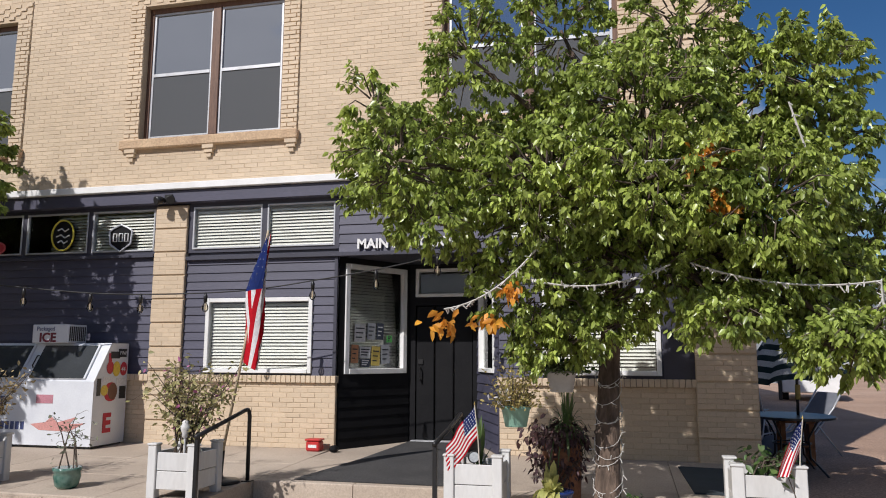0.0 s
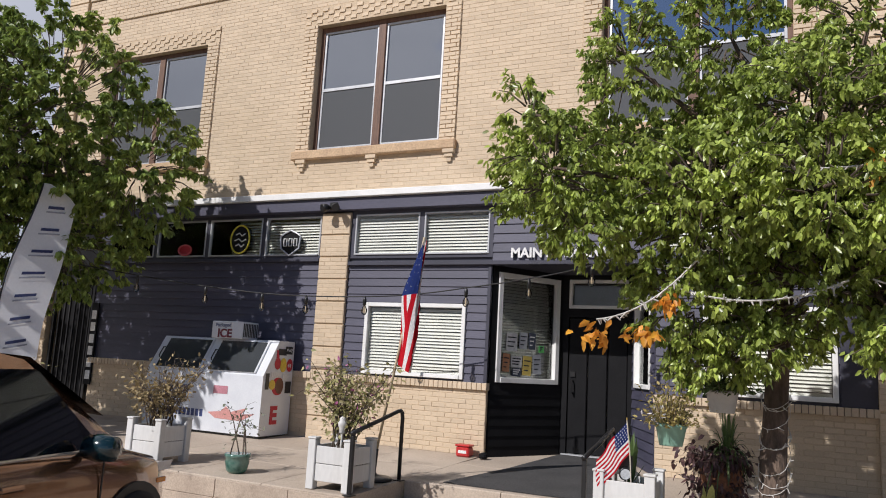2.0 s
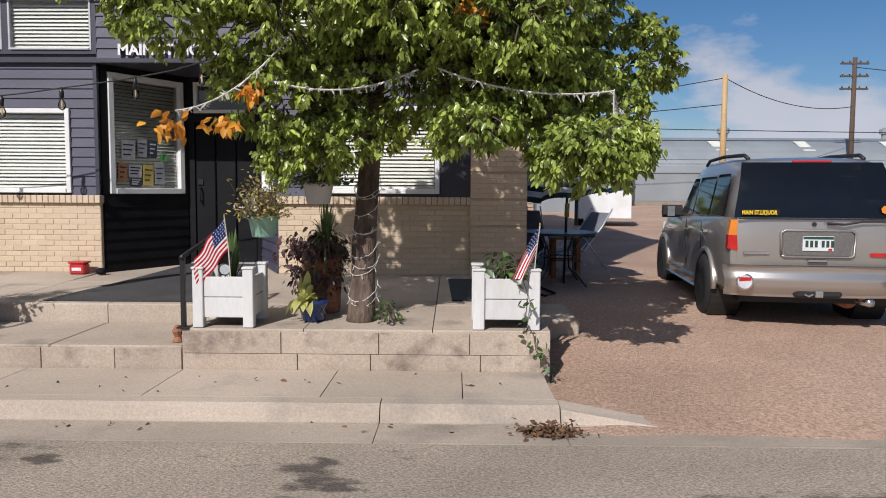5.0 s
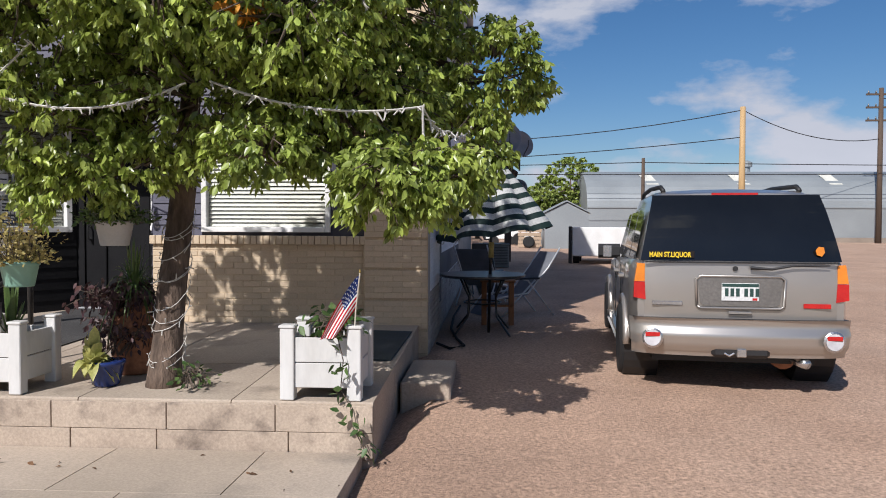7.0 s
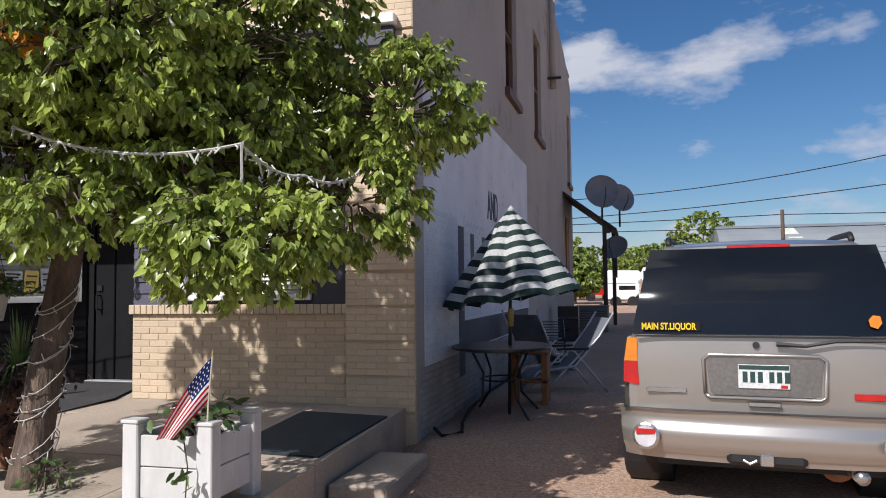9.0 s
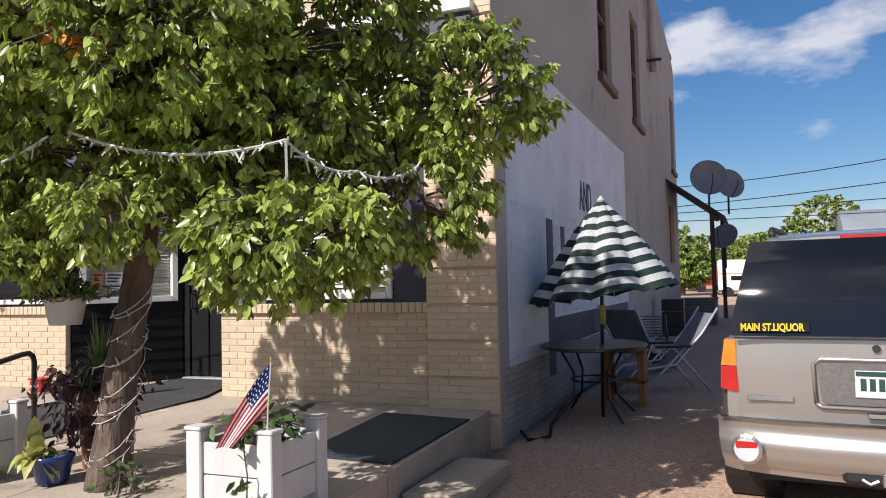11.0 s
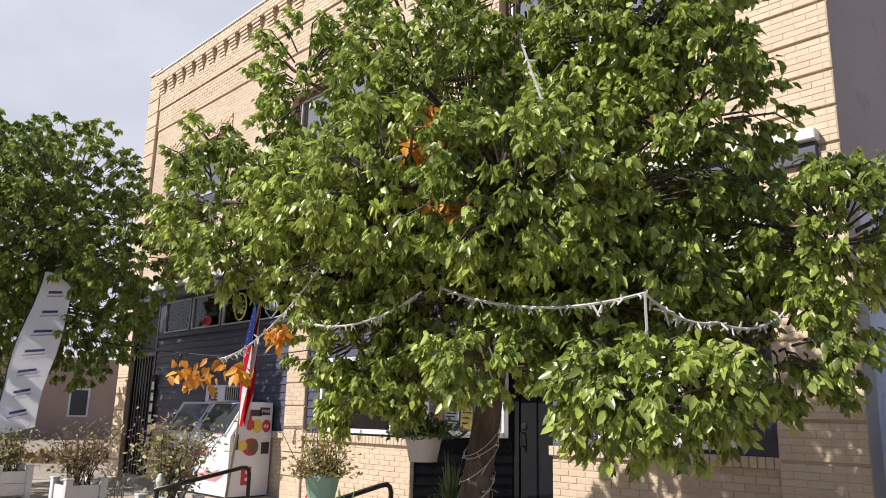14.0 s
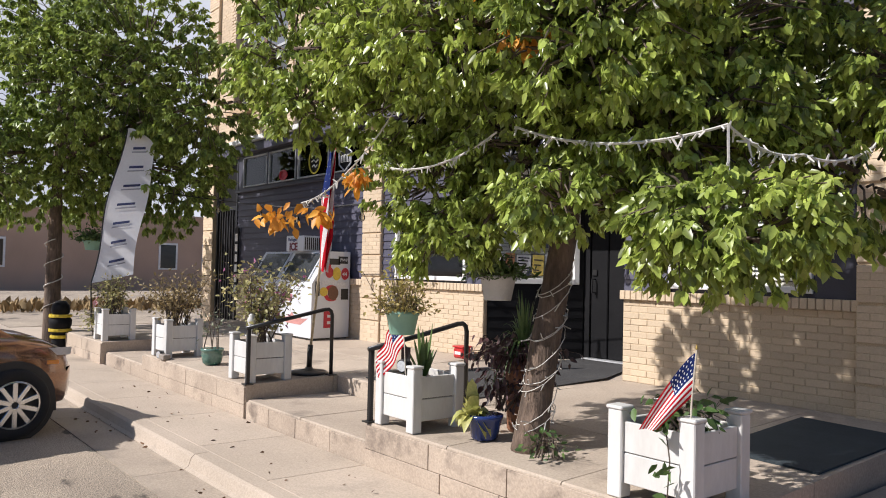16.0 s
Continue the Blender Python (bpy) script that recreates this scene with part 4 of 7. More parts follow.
def tree(name, base, trunk, lobes, leaf, material, seed, label, group="street trees", orange=()):
    """trunk: points and radii; lobes: (x, y, z, rx, ry, rz, twigs), all from the tree's foot."""
    rng = random.Random(seed)
    t = thing(name, base, label=label, category="tree", group=group)
    part("trunk", Shape().tube([p for p, _ in trunk], [q for _, q in trunk], 14), BARK, t, smooth=True)
    twigs = Shape()
    fork = Vector(trunk[-2][0])
    pts, ways, sizes, opts, oways, osizes = [], [], [], [], [], []
    for x, y, z, rx, ry, rz, count in lobes:
        c = Vector((x, y, z))
        bend = fork.lerp(c, 0.5) + Vector((rng.uniform(-0.15, 0.15), rng.uniform(-0.15, 0.15), 0.15))
        part("limb", Shape().tube([fork, fork.lerp(bend, 0.6) + Vector((0, 0, 0.05)), bend, c], [0.055, 0.042, 0.032, 0.014], 7), BARK, t, smooth=True)
        for k in range(count):
            while True:
                q = Vector((rng.uniform(-1, 1), rng.uniform(-1, 1), rng.uniform(-1, 1)))
                if 0.1 < q.length < 1:
                    break
            q = q.normalized() * (q.length ** 0.45)
            p = c + Vector((q.x * rx, q.y * ry, q.z * rz))
            out = Vector((q.x, q.y, q.z * 0.6 + 0.1)).normalized()
            length = rng.uniform(0.10, 0.26)
            tip = p + out * length + Vector((0, 0, -0.08 * length))
            if k % 3 == 0:
                start = c.lerp(p, rng.uniform(0.45, 0.8))
                mid = start.lerp(tip, 0.55) + Vector((rng.uniform(-0.06, 0.06), rng.uniform(-0.06, 0.06), 0.06))
                twigs.tube([start, mid, tip], [0.009, 0.006, 0.003], 4, False)
            turned = any((p - Vector(o[:3])).length < o[3] for o in orange)
            spin = rng.uniform(0, 6.28)
            for j in range(rng.randint(19, 27)):     # leaves whorl round the twig's end and droop
                f = 0.35 + 0.65 * rng.random() ** 0.6
                at = p.lerp(tip, f) + Vector((rng.gauss(0, 0.018), rng.gauss(0, 0.018), rng.gauss(0, 0.015)))
                a = spin + j * 2.4 + rng.gauss(0, 0.3)
                way = out * 0.28 + Vector((math.cos(a) * 0.55, math.sin(a) * 0.55, rng.uniform(-1.35, -0.2)))
                a = (opts, oways, osizes) if turned and rng.random() < 0.8 else (pts, ways, sizes)
                a[0].append(at[:])
                a[1].append(way[:])
                a[2].append(leaf * rng.uniform(0.65, 1.2))
    for px, py, pz, pr in orange:     # bare twigs that keep turned leaves only
        for k in range(34):
            at = Vector((px, py, pz)) + Vector((rng.gauss(0, pr * 0.45), rng.gauss(0, pr * 0.45), rng.gauss(0, pr * 0.3)))
            opts.append(at[:])
            oways.append((rng.gauss(0, 0.4), rng.gauss(0, 0.4), rng.uniform(-1.2, 0.0)))
            osizes.append(leaf * rng.uniform(1.0, 1.6))
    tagged(part("twig_growth", twigs, TWIG, t), kind="stuff")
    leaf_cloud("foliage", pts, ways, sizes, t, material, seed)
    if opts:
        leaf_cloud("turned_foliage", opts, oways, osizes, t, LEAF_ORANGE, seed + 1, "orange autumn leaves")
    return t


tree("tree", (-0.555, 9.83, 0.02), [((0, 0, -0.04), 0.145), ((0.0, 0, 0.06), 0.125), ((0.01, 0.05, 0.35), 0.11), ((0.015, 0.11, 0.7), 0.11), ((0.03, 0.17, 1.0), 0.102), ((0.05, 0.24, 1.4), 0.097), ((0.08, 0.28, 1.75), 0.09), ((0.15, 0.22, 2.6), 0.06), ((0.22, 0.1, 3.4), 0.03)],
     [(-0.45, 0.05, 3.35, 0.5, 0.4, 0.42, 260), (-1.9, -0.2, 3.2, 0.30, 0.30, 0.32, 150), (-1.3, 0.0, 3.2, 0.36, 0.36, 0.45, 170), (-0.4, -1.05, 2.75, 0.50, 0.36, 0.36, 170), (0.45, -1.1, 2.75, 0.55, 0.36, 0.38, 200), (1.25, -0.95, 2.55, 0.45, 0.32, 0.32, 160), (0.4, -0.85, 3.5, 0.50, 0.34, 0.36, 150), (1.85, -0.25, 3.75, 0.28, 0.30, 0.42, 140), (-1.62, -1.1, 3.0, 0.36, 0.36, 0.40, 170), (-1.85, -1.1, 3.5, 0.08, 0.10, 0.24, 22), (-1.35, -1.15, 2.5, 0.22, 0.26, 0.18, 70),
      (-1.08, -0.75, 4.0, 0.24, 0.26, 0.45, 110), (-0.3, -0.35, 4.35, 0.30, 0.32, 0.62, 170), (0.8, -0.3, 4.35, 0.36, 0.34, 0.66, 190), (1.45, -0.2, 3.75, 0.36, 0.36, 0.48, 170), (1.85, -0.1, 3.1, 0.36, 0.4, 0.48, 180),
      (2.40, 0.45, 2.4, 0.34, 0.50, 0.26, 190), (2.12, 0.2, 1.82, 0.32, 0.34, 0.26, 150), (1.92, -0.72, 1.48, 0.34, 0.30, 0.13, 220), (1.0, -0.75, 1.66, 0.24, 0.24, 0.12, 90),
      (0.3, -0.2, 3.15, 0.95, 0.78, 0.80, 430), (1.2, -0.25, 2.7, 0.78, 0.65, 0.60, 400), (-0.55, -0.45, 2.75, 0.70, 0.68, 0.66, 360), (0.5, -0.32, 2.15, 0.90, 0.48, 0.42, 380), (1.35, -0.35, 2.08, 0.60, 0.42, 0.30, 300),
      (-0.55, -0.5, 1.95, 0.40, 0.38, 0.26, 120), (-0.15, -0.35, 1.6, 0.42, 0.32, 0.14, 90), (-0.38, -0.5, 1.48, 0.28, 0.24, 0.12, 80), (0.5, 0.6, 2.7, 0.88, 0.45, 0.80, 180), (1.4, 0.5, 2.35, 0.70, 0.45, 0.50, 190)],
     0.070, LEAF, 3, "street tree with drooping green leaves and a few orange ones", orange=((-1.12, -1.45, 1.62, 0.16), (-0.85, -1.3, 1.64, 0.12), (-0.7, -1.1, 1.9, 0.09), (0.77, -1.15, 2.88, 0.13), (0.95, -1.05, 2.5, 0.11)))
tree("tree", (-12.5, 9.25, -0.35), [((0, 0, -0.05), 0.2), ((0, 0, 0.1), 0.16), ((0.0, 0, 1.2), 0.14), ((0.03, 0, 2.2), 0.12), ((0.05, 0, 3.5), 0.08), ((0.05, 0, 4.8), 0.04)],
     [(0, 0, 4.4, 1.7, 1.7, 1.9, 620), (2.2, 0.8, 5.2, 1.15, 1.2, 1.5, 400), (2.1, 1.5, 3.3, 0.85, 0.9, 0.8, 150), (0.9, 0.8, 3.6, 1.2, 1.2, 0.9, 320), (-1.5, 0, 3.6, 1.4, 1.5, 1.3, 400), (0.3, 0.2, 5.9, 1.3, 1.3, 1.1, 340),
      (0.4, -1.4, 3.4, 1.4, 0.9, 1.0, 340), (0.8, 1.6, 3.6, 1.6, 0.9, 1.4, 270), (3.1, 1.6, 4.4, 0.8, 0.8, 0.95, 230), (1.6, 0.2, 4.8, 1.2, 1.2, 1.3, 360)],
     0.115, LEAF_FAR, 8, "bushy dark green street tree wrapped with a light string")


# ---- planters and what grows in them ----
SOIL = mat("dark_soil", (0.05, 0.035, 0.025), None, 0.95, big=10, fine=60, grain=0.4, bump=0.8)
DRY_LEAF = mat("olive_leaf", (0.33, 0.34, 0.13), (0.42, 0.36, 0.17), 0.6, big=8, fine=60, island=0.4, bump=0, through_light=0.3)
BROWN_LEAF = mat("dry_leaf", (0.38, 0.29, 0.14), (0.28, 0.22, 0.11), 0.7, big=8, fine=60, island=0.4, bump=0, through_light=0.2)
IVY_LEAF = mat("ivy_leaf", (0.045, 0.10, 0.025), (0.10, 0.15, 0.04), 0.5, big=8, fine=60, island=0.35, bump=0, through_light=0.2)
PURPLE_LEAF = mat("purple_leaf", (0.045, 0.022, 0.03), (0.085, 0.04, 0.035), 0.5, big=8, fine=60, island=0.4, bump=0, through_light=0.1)
HOSTA_LEAF = mat("yellow_green_leaf", (0.50, 0.48, 0.16), (0.38, 0.40, 0.12), 0.5, big=12, fine=60, island=0.35, bump=0, through_light=0.3)
PETAL = [mat("petal_" + n, c, None, 0.6, island=0.2, bump=0, through_light=0.3) for n, c in (("white", (0.8, 0.78, 0.78)), ("pink", (0.6, 0.2, 0.4)), ("violet", (0.3, 0.08, 0.4)))]


def planter(name="planter"):
    t = thing(name, label="white painted wooden box planter with corner posts", category="planter", group="white planters")
    w, d, h, p = 0.52, 0.52, 0.50, 0.09
    for x in (0, w - p):
        for y in (0, d - p):
            part("post", Shape().box(x, x + p, y, y + p, 0, h, 0.006), PLANTER_WHITE, t)
            part("post_cap", Shape().box(x - 0.008, x + p + 0.008, y - 0.008, y + p + 0.008, h, h + 0.022, 0.006), PLANTER_WHITE, t)
    for k in range(2):
        z0, z1 = 0.085 + k * 0.178, 0.085 + (k + 1) * 0.178 - 0.006
        for y in (0.022, d - 0.045):
            part("board", Shape().box(p, w - p, y, y + 0.022, z0, z1, 0.004), PLANTER_WHITE, t)
        for x in (0.022, w - 0.045):
            part("board", Shape().box(x, x + 0.022, p, d - p, z0, z1, 0.004), PLANTER_WHITE, t)
    part("soil", Shape().box(0.045, w - 0.045, 0.045, d - 0.045, 0.1, 0.38), SOIL, t)
    return t


PLANTERS = [(-4.93, 9.47, 3), (-1.95, 9.44, 0), (0.465, 9.43, 0), (-7.5, 9.46, 2), (-10.2, 9.40, 0)]
first = planter()
first.matrix_basis = pose(PLANTERS[0][0], PLANTERS[0][1], top_z(PLANTERS[0][1] + 0.1) + 0.001)
for x, y, turn in PLANTERS[1:]:
    wide = 1.09 if x > 0 else 1.0     # the end planter is a little wider
    copy_thing(first, pose(x - (wide - 1) * 0.25, y, top_z(y + 0.1) + 0.001, 0, 0, turn) @ Matrix.Diagonal((wide, wide, 1, 1)))


def shrub(at, height, spread, stems, leaf, material, seed, label, name="shrub", per=42, petals=None, droop=0.0):
    r = random.Random(seed)
    t = thing(name, at, label=label, category="plant", group="planted shrubs")
    s = Shape()
    pts, ways, sizes, fp, fw, fs = [], [], [], [], [], []
    for k in range(stems):
        a = r.uniform(0, 2 * math.pi)
        lean = r.uniform(0.1, 1.0) * spread
        top = Vector((math.cos(a) * lean, math.sin(a) * lean, height * r.uniform(0.55, 1.0)))
        foot = Vector((r.uniform(-0.12, 0.12), r.uniform(-0.12, 0.12), 0))
        mid = foot.lerp(top, 0.5) + Vector((r.uniform(-0.05, 0.05), r.uniform(-0.05, 0.05), 0.08))
        s.tube([foot, mid, top], [0.008, 0.006, 0.002], 5, False)
        for j in range(per):
            f = 0.25 + 0.75 * r.random()
            base = foot.lerp(mid, f * 2) if f < 0.5 else mid.lerp(top, f * 2 - 1)
            off = Vector((r.gauss(0, 0.07), r.gauss(0, 0.07), r.gauss(0, 0.05)))
            if j % 3 == 0:
                s.tube([base, base + off], [0.003, 0.0015], 3, False)
            dest = (fp, fw, fs) if petals and r.random() < 0.05 else (pts, ways, sizes)
            dest[0].append((base + off)[:])
            dest[1].append((off.normalized() * 0.7 + Vector((r.gauss(0, 0.5), r.gauss(0, 0.5), r.uniform(-0.8, 0.6) - droop)))[:])
            dest[2].append(leaf * r.uniform(0.6, 1.3))
    tagged(part("branch_growth", s, TWIG, t), kind="stuff")
    leaf_cloud("foliage", pts, ways, sizes, t, material, seed)
    if fp:
        leaf_cloud("blossom_growth", fp, fw, fs, t, petals, seed + 1)
    return t


shrub((-4.67, 9.73, 0.38), 0.95, 0.5, 28, 0.06, DRY_LEAF, 21, "thin olive rose shrub growing in a white planter", petals=PETAL[1])
shrub((-7.24, 9.72, 0.38), 0.85, 0.52, 28, 0.056, BROWN_LEAF, 22, "half-dry brown shrub growing in a white planter", per=40)
shrub((-9.94, 9.66, 0.38), 0.7, 0.4, 20, 0.055, DRY_LEAF, 23, "olive shrub growing in the far white planter")
shrub((0.73, 9.69, 0.38), 0.2, 0.26, 16, 0.075, IVY_LEAF, 24, "trailing ivy growing in a white planter", per=8, droop=0.5)
shrub((-10.35, 9.55, 0.05), 0.45, 0.25, 12, 0.06, DRY_LEAF, 27, "low green weeds beside the far planter")
# a runner of ivy down the front of the end planter
ivy = thing("ivy_runner", (0.85, 9.40, 0.0), label="ivy runner trailing over the planter and platform edge", category="plant")
part("stem", Shape().tube([(0.0, 0.0, 0.47), (0.05, -0.03, 0.3), (0.03, -0.02, 0.1), (0.1, -0.03, -0.02), (0.12, -0.05, -0.15), (0.2, -0.06, -0.3)], 0.004, 5), TWIG, ivy)
r5 = random.Random(5)
run = [(0.0, -0.02, 0.45), (0.04, -0.05, 0.3), (0.04, -0.05, 0.22), (0.04, -0.04, 0.08), (0.1, -0.05, -0.03), (0.13, -0.07, -0.12), (0.15, -0.07, -0.2), (0.2, -0.08, -0.27), (0.24, -0.07, -0.31)]
leaf_cloud("foliage", [(a + r5.gauss(0, 0.03), b + r5.gauss(0, 0.01), c + r5.gauss(0, 0.03)) for a, b, c in run * 4], [(r5.gauss(0, 0.6), -0.5, r5.gauss(-0.4, 0.4)) for _ in range(36)], [0.075] * 36, ivy, IVY_LEAF, 4)


def blades(at, count, length, material, seed, label, width=0.02, name="spiky_plant", arch=0.6, upright=0.5):
    r = random.Random(seed)
    t = thing(name, at, label=label, category="plant")
    for k in range(count):
        a, l, tilt = r.uniform(0, 6.28), length * r.uniform(0.5, 1.0), r.uniform(0.1, 1.0)
        d, sd = Vector((math.cos(a), math.sin(a), 0)), Vector((-math.sin(a), math.cos(a), 0))
        prev = None
        vs, fs = [], []
        for j in range(6):
            u = j / 5
            p = d * l * (tilt * u * 0.7 + 0.05) + Vector((0, 0, l * (upright + 0.5 * (1 - tilt)) * u - arch * l * tilt * u * u))
            w = width * (1 - u) ** 0.6 * (0.6 + u) + 0.001
            vs += [p - sd * w, p + Vector((0, 0, -w * 0.6)), p + sd * w]
            if j:
                b = 3 * j
                fs += [(b - 3, b - 2, b + 1, b), (b - 2, b - 1, b + 2, b + 1)]
        part("leaf", Shape().add(vs, fs), material, t, smooth=True)
    return t


blades((-1.69, 9.74, 0.38), 16, 0.42, IVY_LEAF, 31, "spiky green aloe growing in a white planter", 0.022, "aloe", 0.15, 0.9)
spot = thing("spotlight", (-1.70, 9.56, 0.40), label="black solar spotlight staked in a white planter", category="spotlight")
part("stake", Shape().tube([(0, 0, -0.05), (0, 0, 0.06)], 0.008, 8), BLACK_METAL, spot)
part("head", Shape().lathe([(0.02, -0.06), (0.05, -0.05), (0.055, 0.02), (0.05, 0.025)], 18, pose(0, -0.02, 0.10, 95, 0, 20)), BLACK_METAL, spot, smooth=True)
part("lens", Shape().lathe([(0.044, 0.0), (0.044, 0.004)], 18, pose(0.012, -0.048, 0.098, 95, 0, 20)), mat("lamp_lens", (0.55, 0.58, 0.6), None, 0.15, bump=0), spot, "pale round lens")
part("panel", Shape().box(-0.06, 0.06, -0.004, 0.004, 0.13, 0.25, 0.002), BLACK_METAL, spot)

# ---- flags ----
FLAG = [mat("flag_white", (0.78, 0.77, 0.76), (0.74, 0.73, 0.72), 0.8, bump=0.1, through_light=0.2, spec=0.1), mat("flag_red", (0.52, 0.012, 0.022), (0.46, 0.01, 0.02), 0.8, bump=0.1, through_light=0.2, spec=0.1), mat("flag_blue", (0.016, 0.032, 0.14), (0.014, 0.026, 0.115), 0.8, bump=0.1, through_light=0.1, spec=0.1)]


def flag_cloth(parent, fn, nu, nv, name="cloth", stars=True):
    """fn(u, v): u along the fly, v down the hoist."""
    s = Shape()
    s.sheet(fn, nu, nv)
    for k in range(len(s.f)):
        b, a = divmod(k, nu)
        u, v = (a + 0.5) / nu, (b + 0.5) / nv
        s.i[k] = 2 if u < 0.4 and v < 7 / 13 else (1 if int(v * 13) % 2 == 0 else 0)
    cloth = part(name, s, FLAG, parent, smooth=True)
    if stars:
        for r in range(5):
            for c in range(6):
                u, v = 0.035 + 0.062 * c + (0.02 if r % 2 else 0), 0.05 + 0.1 * r
                p, e1, e2 = Vector(fn(u, v)), Vector(fn(u + 0.01, v)), Vector(fn(u, v + 0.01))
                a, b = (e1 - p).normalized(), (e2 - p).normalized()
                nrm = a.cross(b).normalized() * 0.0025
                q = 0.006 if nu < 40 else 0.005
                st = Shape()
                for side in (nrm, -nrm):
                    st.add([p + side + q * (math.cos(t) * a + math.sin(t) * b) for t in (0.3, 1.55, 2.8, 4.06, 5.3)], [(0, 1, 2, 3, 4)])
                part("star", st, FLAG[0], parent)
    return cloth


def small_flag(at, stick_to, droop, seed, size=(0.30, 0.22), limp=False):
    t = thing("small_flag", at, label="small stars and stripes flag on a stick in a planter", category="flag", group="small flags")
    top = Vector(stick_to)
    part("stick", Shape().tube([(0, 0, -0.25), top * 0.5, top], 0.005, 6), mat("flag_stick", (0.6, 0.55, 0.45), None, 0.6), t)
    part("finial", Shape().lathe([(0.002, 0), (0.008, 0.006), (0.006, 0.016), (0.001, 0.03)], 8, Matrix.Translation(top)), mat("gilt_tip", (0.5, 0.35, 0.1), None, 0.4, 0.6, bump=0), t)
    down = (Vector((0, 0, 0)) - top).normalized()
    fly = Vector(droop).normalized()

    def fn(u, v):
        if limp:            # the fly hangs down and gathers into narrow folds
            p = top + (1 - v) * Vector((-0.25 * u ** 0.75, -0.14 * u, -0.01 - size[0] * u)) + v * (down * size[1] + Vector((-0.11 * u, -0.15 * u, -(size[0] - size[1]) * u)))
            fold = math.sin(v * 8.5 + seed) * u ** 0.8
            return (p.x + 0.008 * fold, p.y - 0.018 * fold, p.z)
        p = top + down * (v * size[1] + 0.01) + fly * (u * size[0])
        ripple = 0.018 * math.sin(u * 9 + v * 3 + seed) * (0.2 + u)
        return (p.x + ripple * 0.6, p.y + ripple, p.z - 0.03 * u * u)
    flag_cloth(t, fn, 26, 26)
    return t


small_flag((-1.63, 9.53, 0.42), (-0.05, -0.04, 0.53), (-0.55, -0.12, -0.70), 0.4, (0.40, 0.27))
small_flag((0.94, 9.47, 0.40), (0.06, -0.02, 0.49), (-0.10, -0.02, -1.0), 1.7, (0.43, 0.25), limp=True)
small_flag((-10.15, 9.44, 0.42), (0.06, 0.0, 0.42), (-0.6, -0.1, -0.65), 2.2, (0.26, 0.18))

pole_flag = thing("flag_pole", (-4.64, 10.34, top_z(10.34)), label="large stars and stripes flag limp on a leaning pole", category="flag")
part("base_plate", Shape().lathe([(0.22, 0.0), (0.225, 0.02), (0.20, 0.035), (0.12, 0.045), (0.05, 0.06), (0.04, 0.08)], 28, wobble=0.01), BLACK_METAL, pole_flag, smooth=True)
part("socket", Shape().tube([(0, 0, 0.05), (0.02, 0, 0.34)], 0.032, 12), BLACK_METAL, pole_flag, smooth=True)
pt, pb = Vector((0.48, -0.02, 2.72)), Vector((0.015, 0, 0.25))
part("pole", Shape().tube([pb, pt], [0.016, 0.013], 10), mat("pole_wood", (0.55, 0.45, 0.30), None, 0.6, big=8, fine=40), pole_flag, smooth=True)


def big_cloth(u, v):
    # tied at the pole's tip, the cloth hangs limp in three layers
    layer = abs((v * 3 - 0.75 * u + 3.0) % 2.0 - 1.0)
    wide = 0.05 + 0.17 * min(1.0, u / 0.4) ** 0.8
    x = pt.x + 0.02 - wide * layer - 0.07 * u + 0.012 * math.sin(u * 9 + v * 2)
    y = pt.y - 0.06 + 0.09 * v + 0.022 * math.sin(layer * 5 + u * 4) * (0.3 + u)
    return (x, y, pt.z - 0.03 - 1.50 * u + 0.10 * layer * u - 0.12 * layer * (1 - u))


flag_cloth(pole_flag, big_cloth, 44, 39)

# ---- handrails ----
for x, lean in ((-4.385, 0.0), (-2.03, 0.02)):
    rail = thing("handrail", (x, 9.45, 0.0), label="black painted steel pipe handrail beside the steps", category="handrail", group="step handrails")
    part("front_post", Shape().box(-0.02, 0.02, -0.02, 0.02, 0.0 if x > -3 else -0.13, 0.60, 0.004), BLACK_METAL, rail)
    part("top_pipe", Shape().tube([(0, -0.03, 0.605), (lean, 0.5, 0.705), (lean, 0.92, 0.79), (lean, 0.985, 0.795), (lean, 1.02, 0.77), (lean, 1.035, 0.72), (lean, 1.035, 0.03)], 0.022, 10), BLACK_METAL, rail, smooth=True)
    part("foot_plate", Shape().box(-0.05, 0.05, -0.05, 0.05, 0.0, 0.012, 0.002), BLACK_METAL, rail)
    part("foot_plate", Shape().box(lean - 0.05, lean + 0.05, 0.985, 1.085, 0.03, 0.042, 0.002), BLACK_METAL, rail)

# ---- pots ----
def pot(name, at, profile, material, label, group="pots"):
    t = thing(name, at, label=label, category="pot", group=group)
    part("body", Shape().lathe(profile, 28), material, t, smooth=True)
    top = profile[-1]
    part("soil", Shape().lathe([(top[0] * 0.96, top[1] - 0.02), (top[0] * 0.96, top[1] - 0.012)], 20), SOIL, t)
    return t


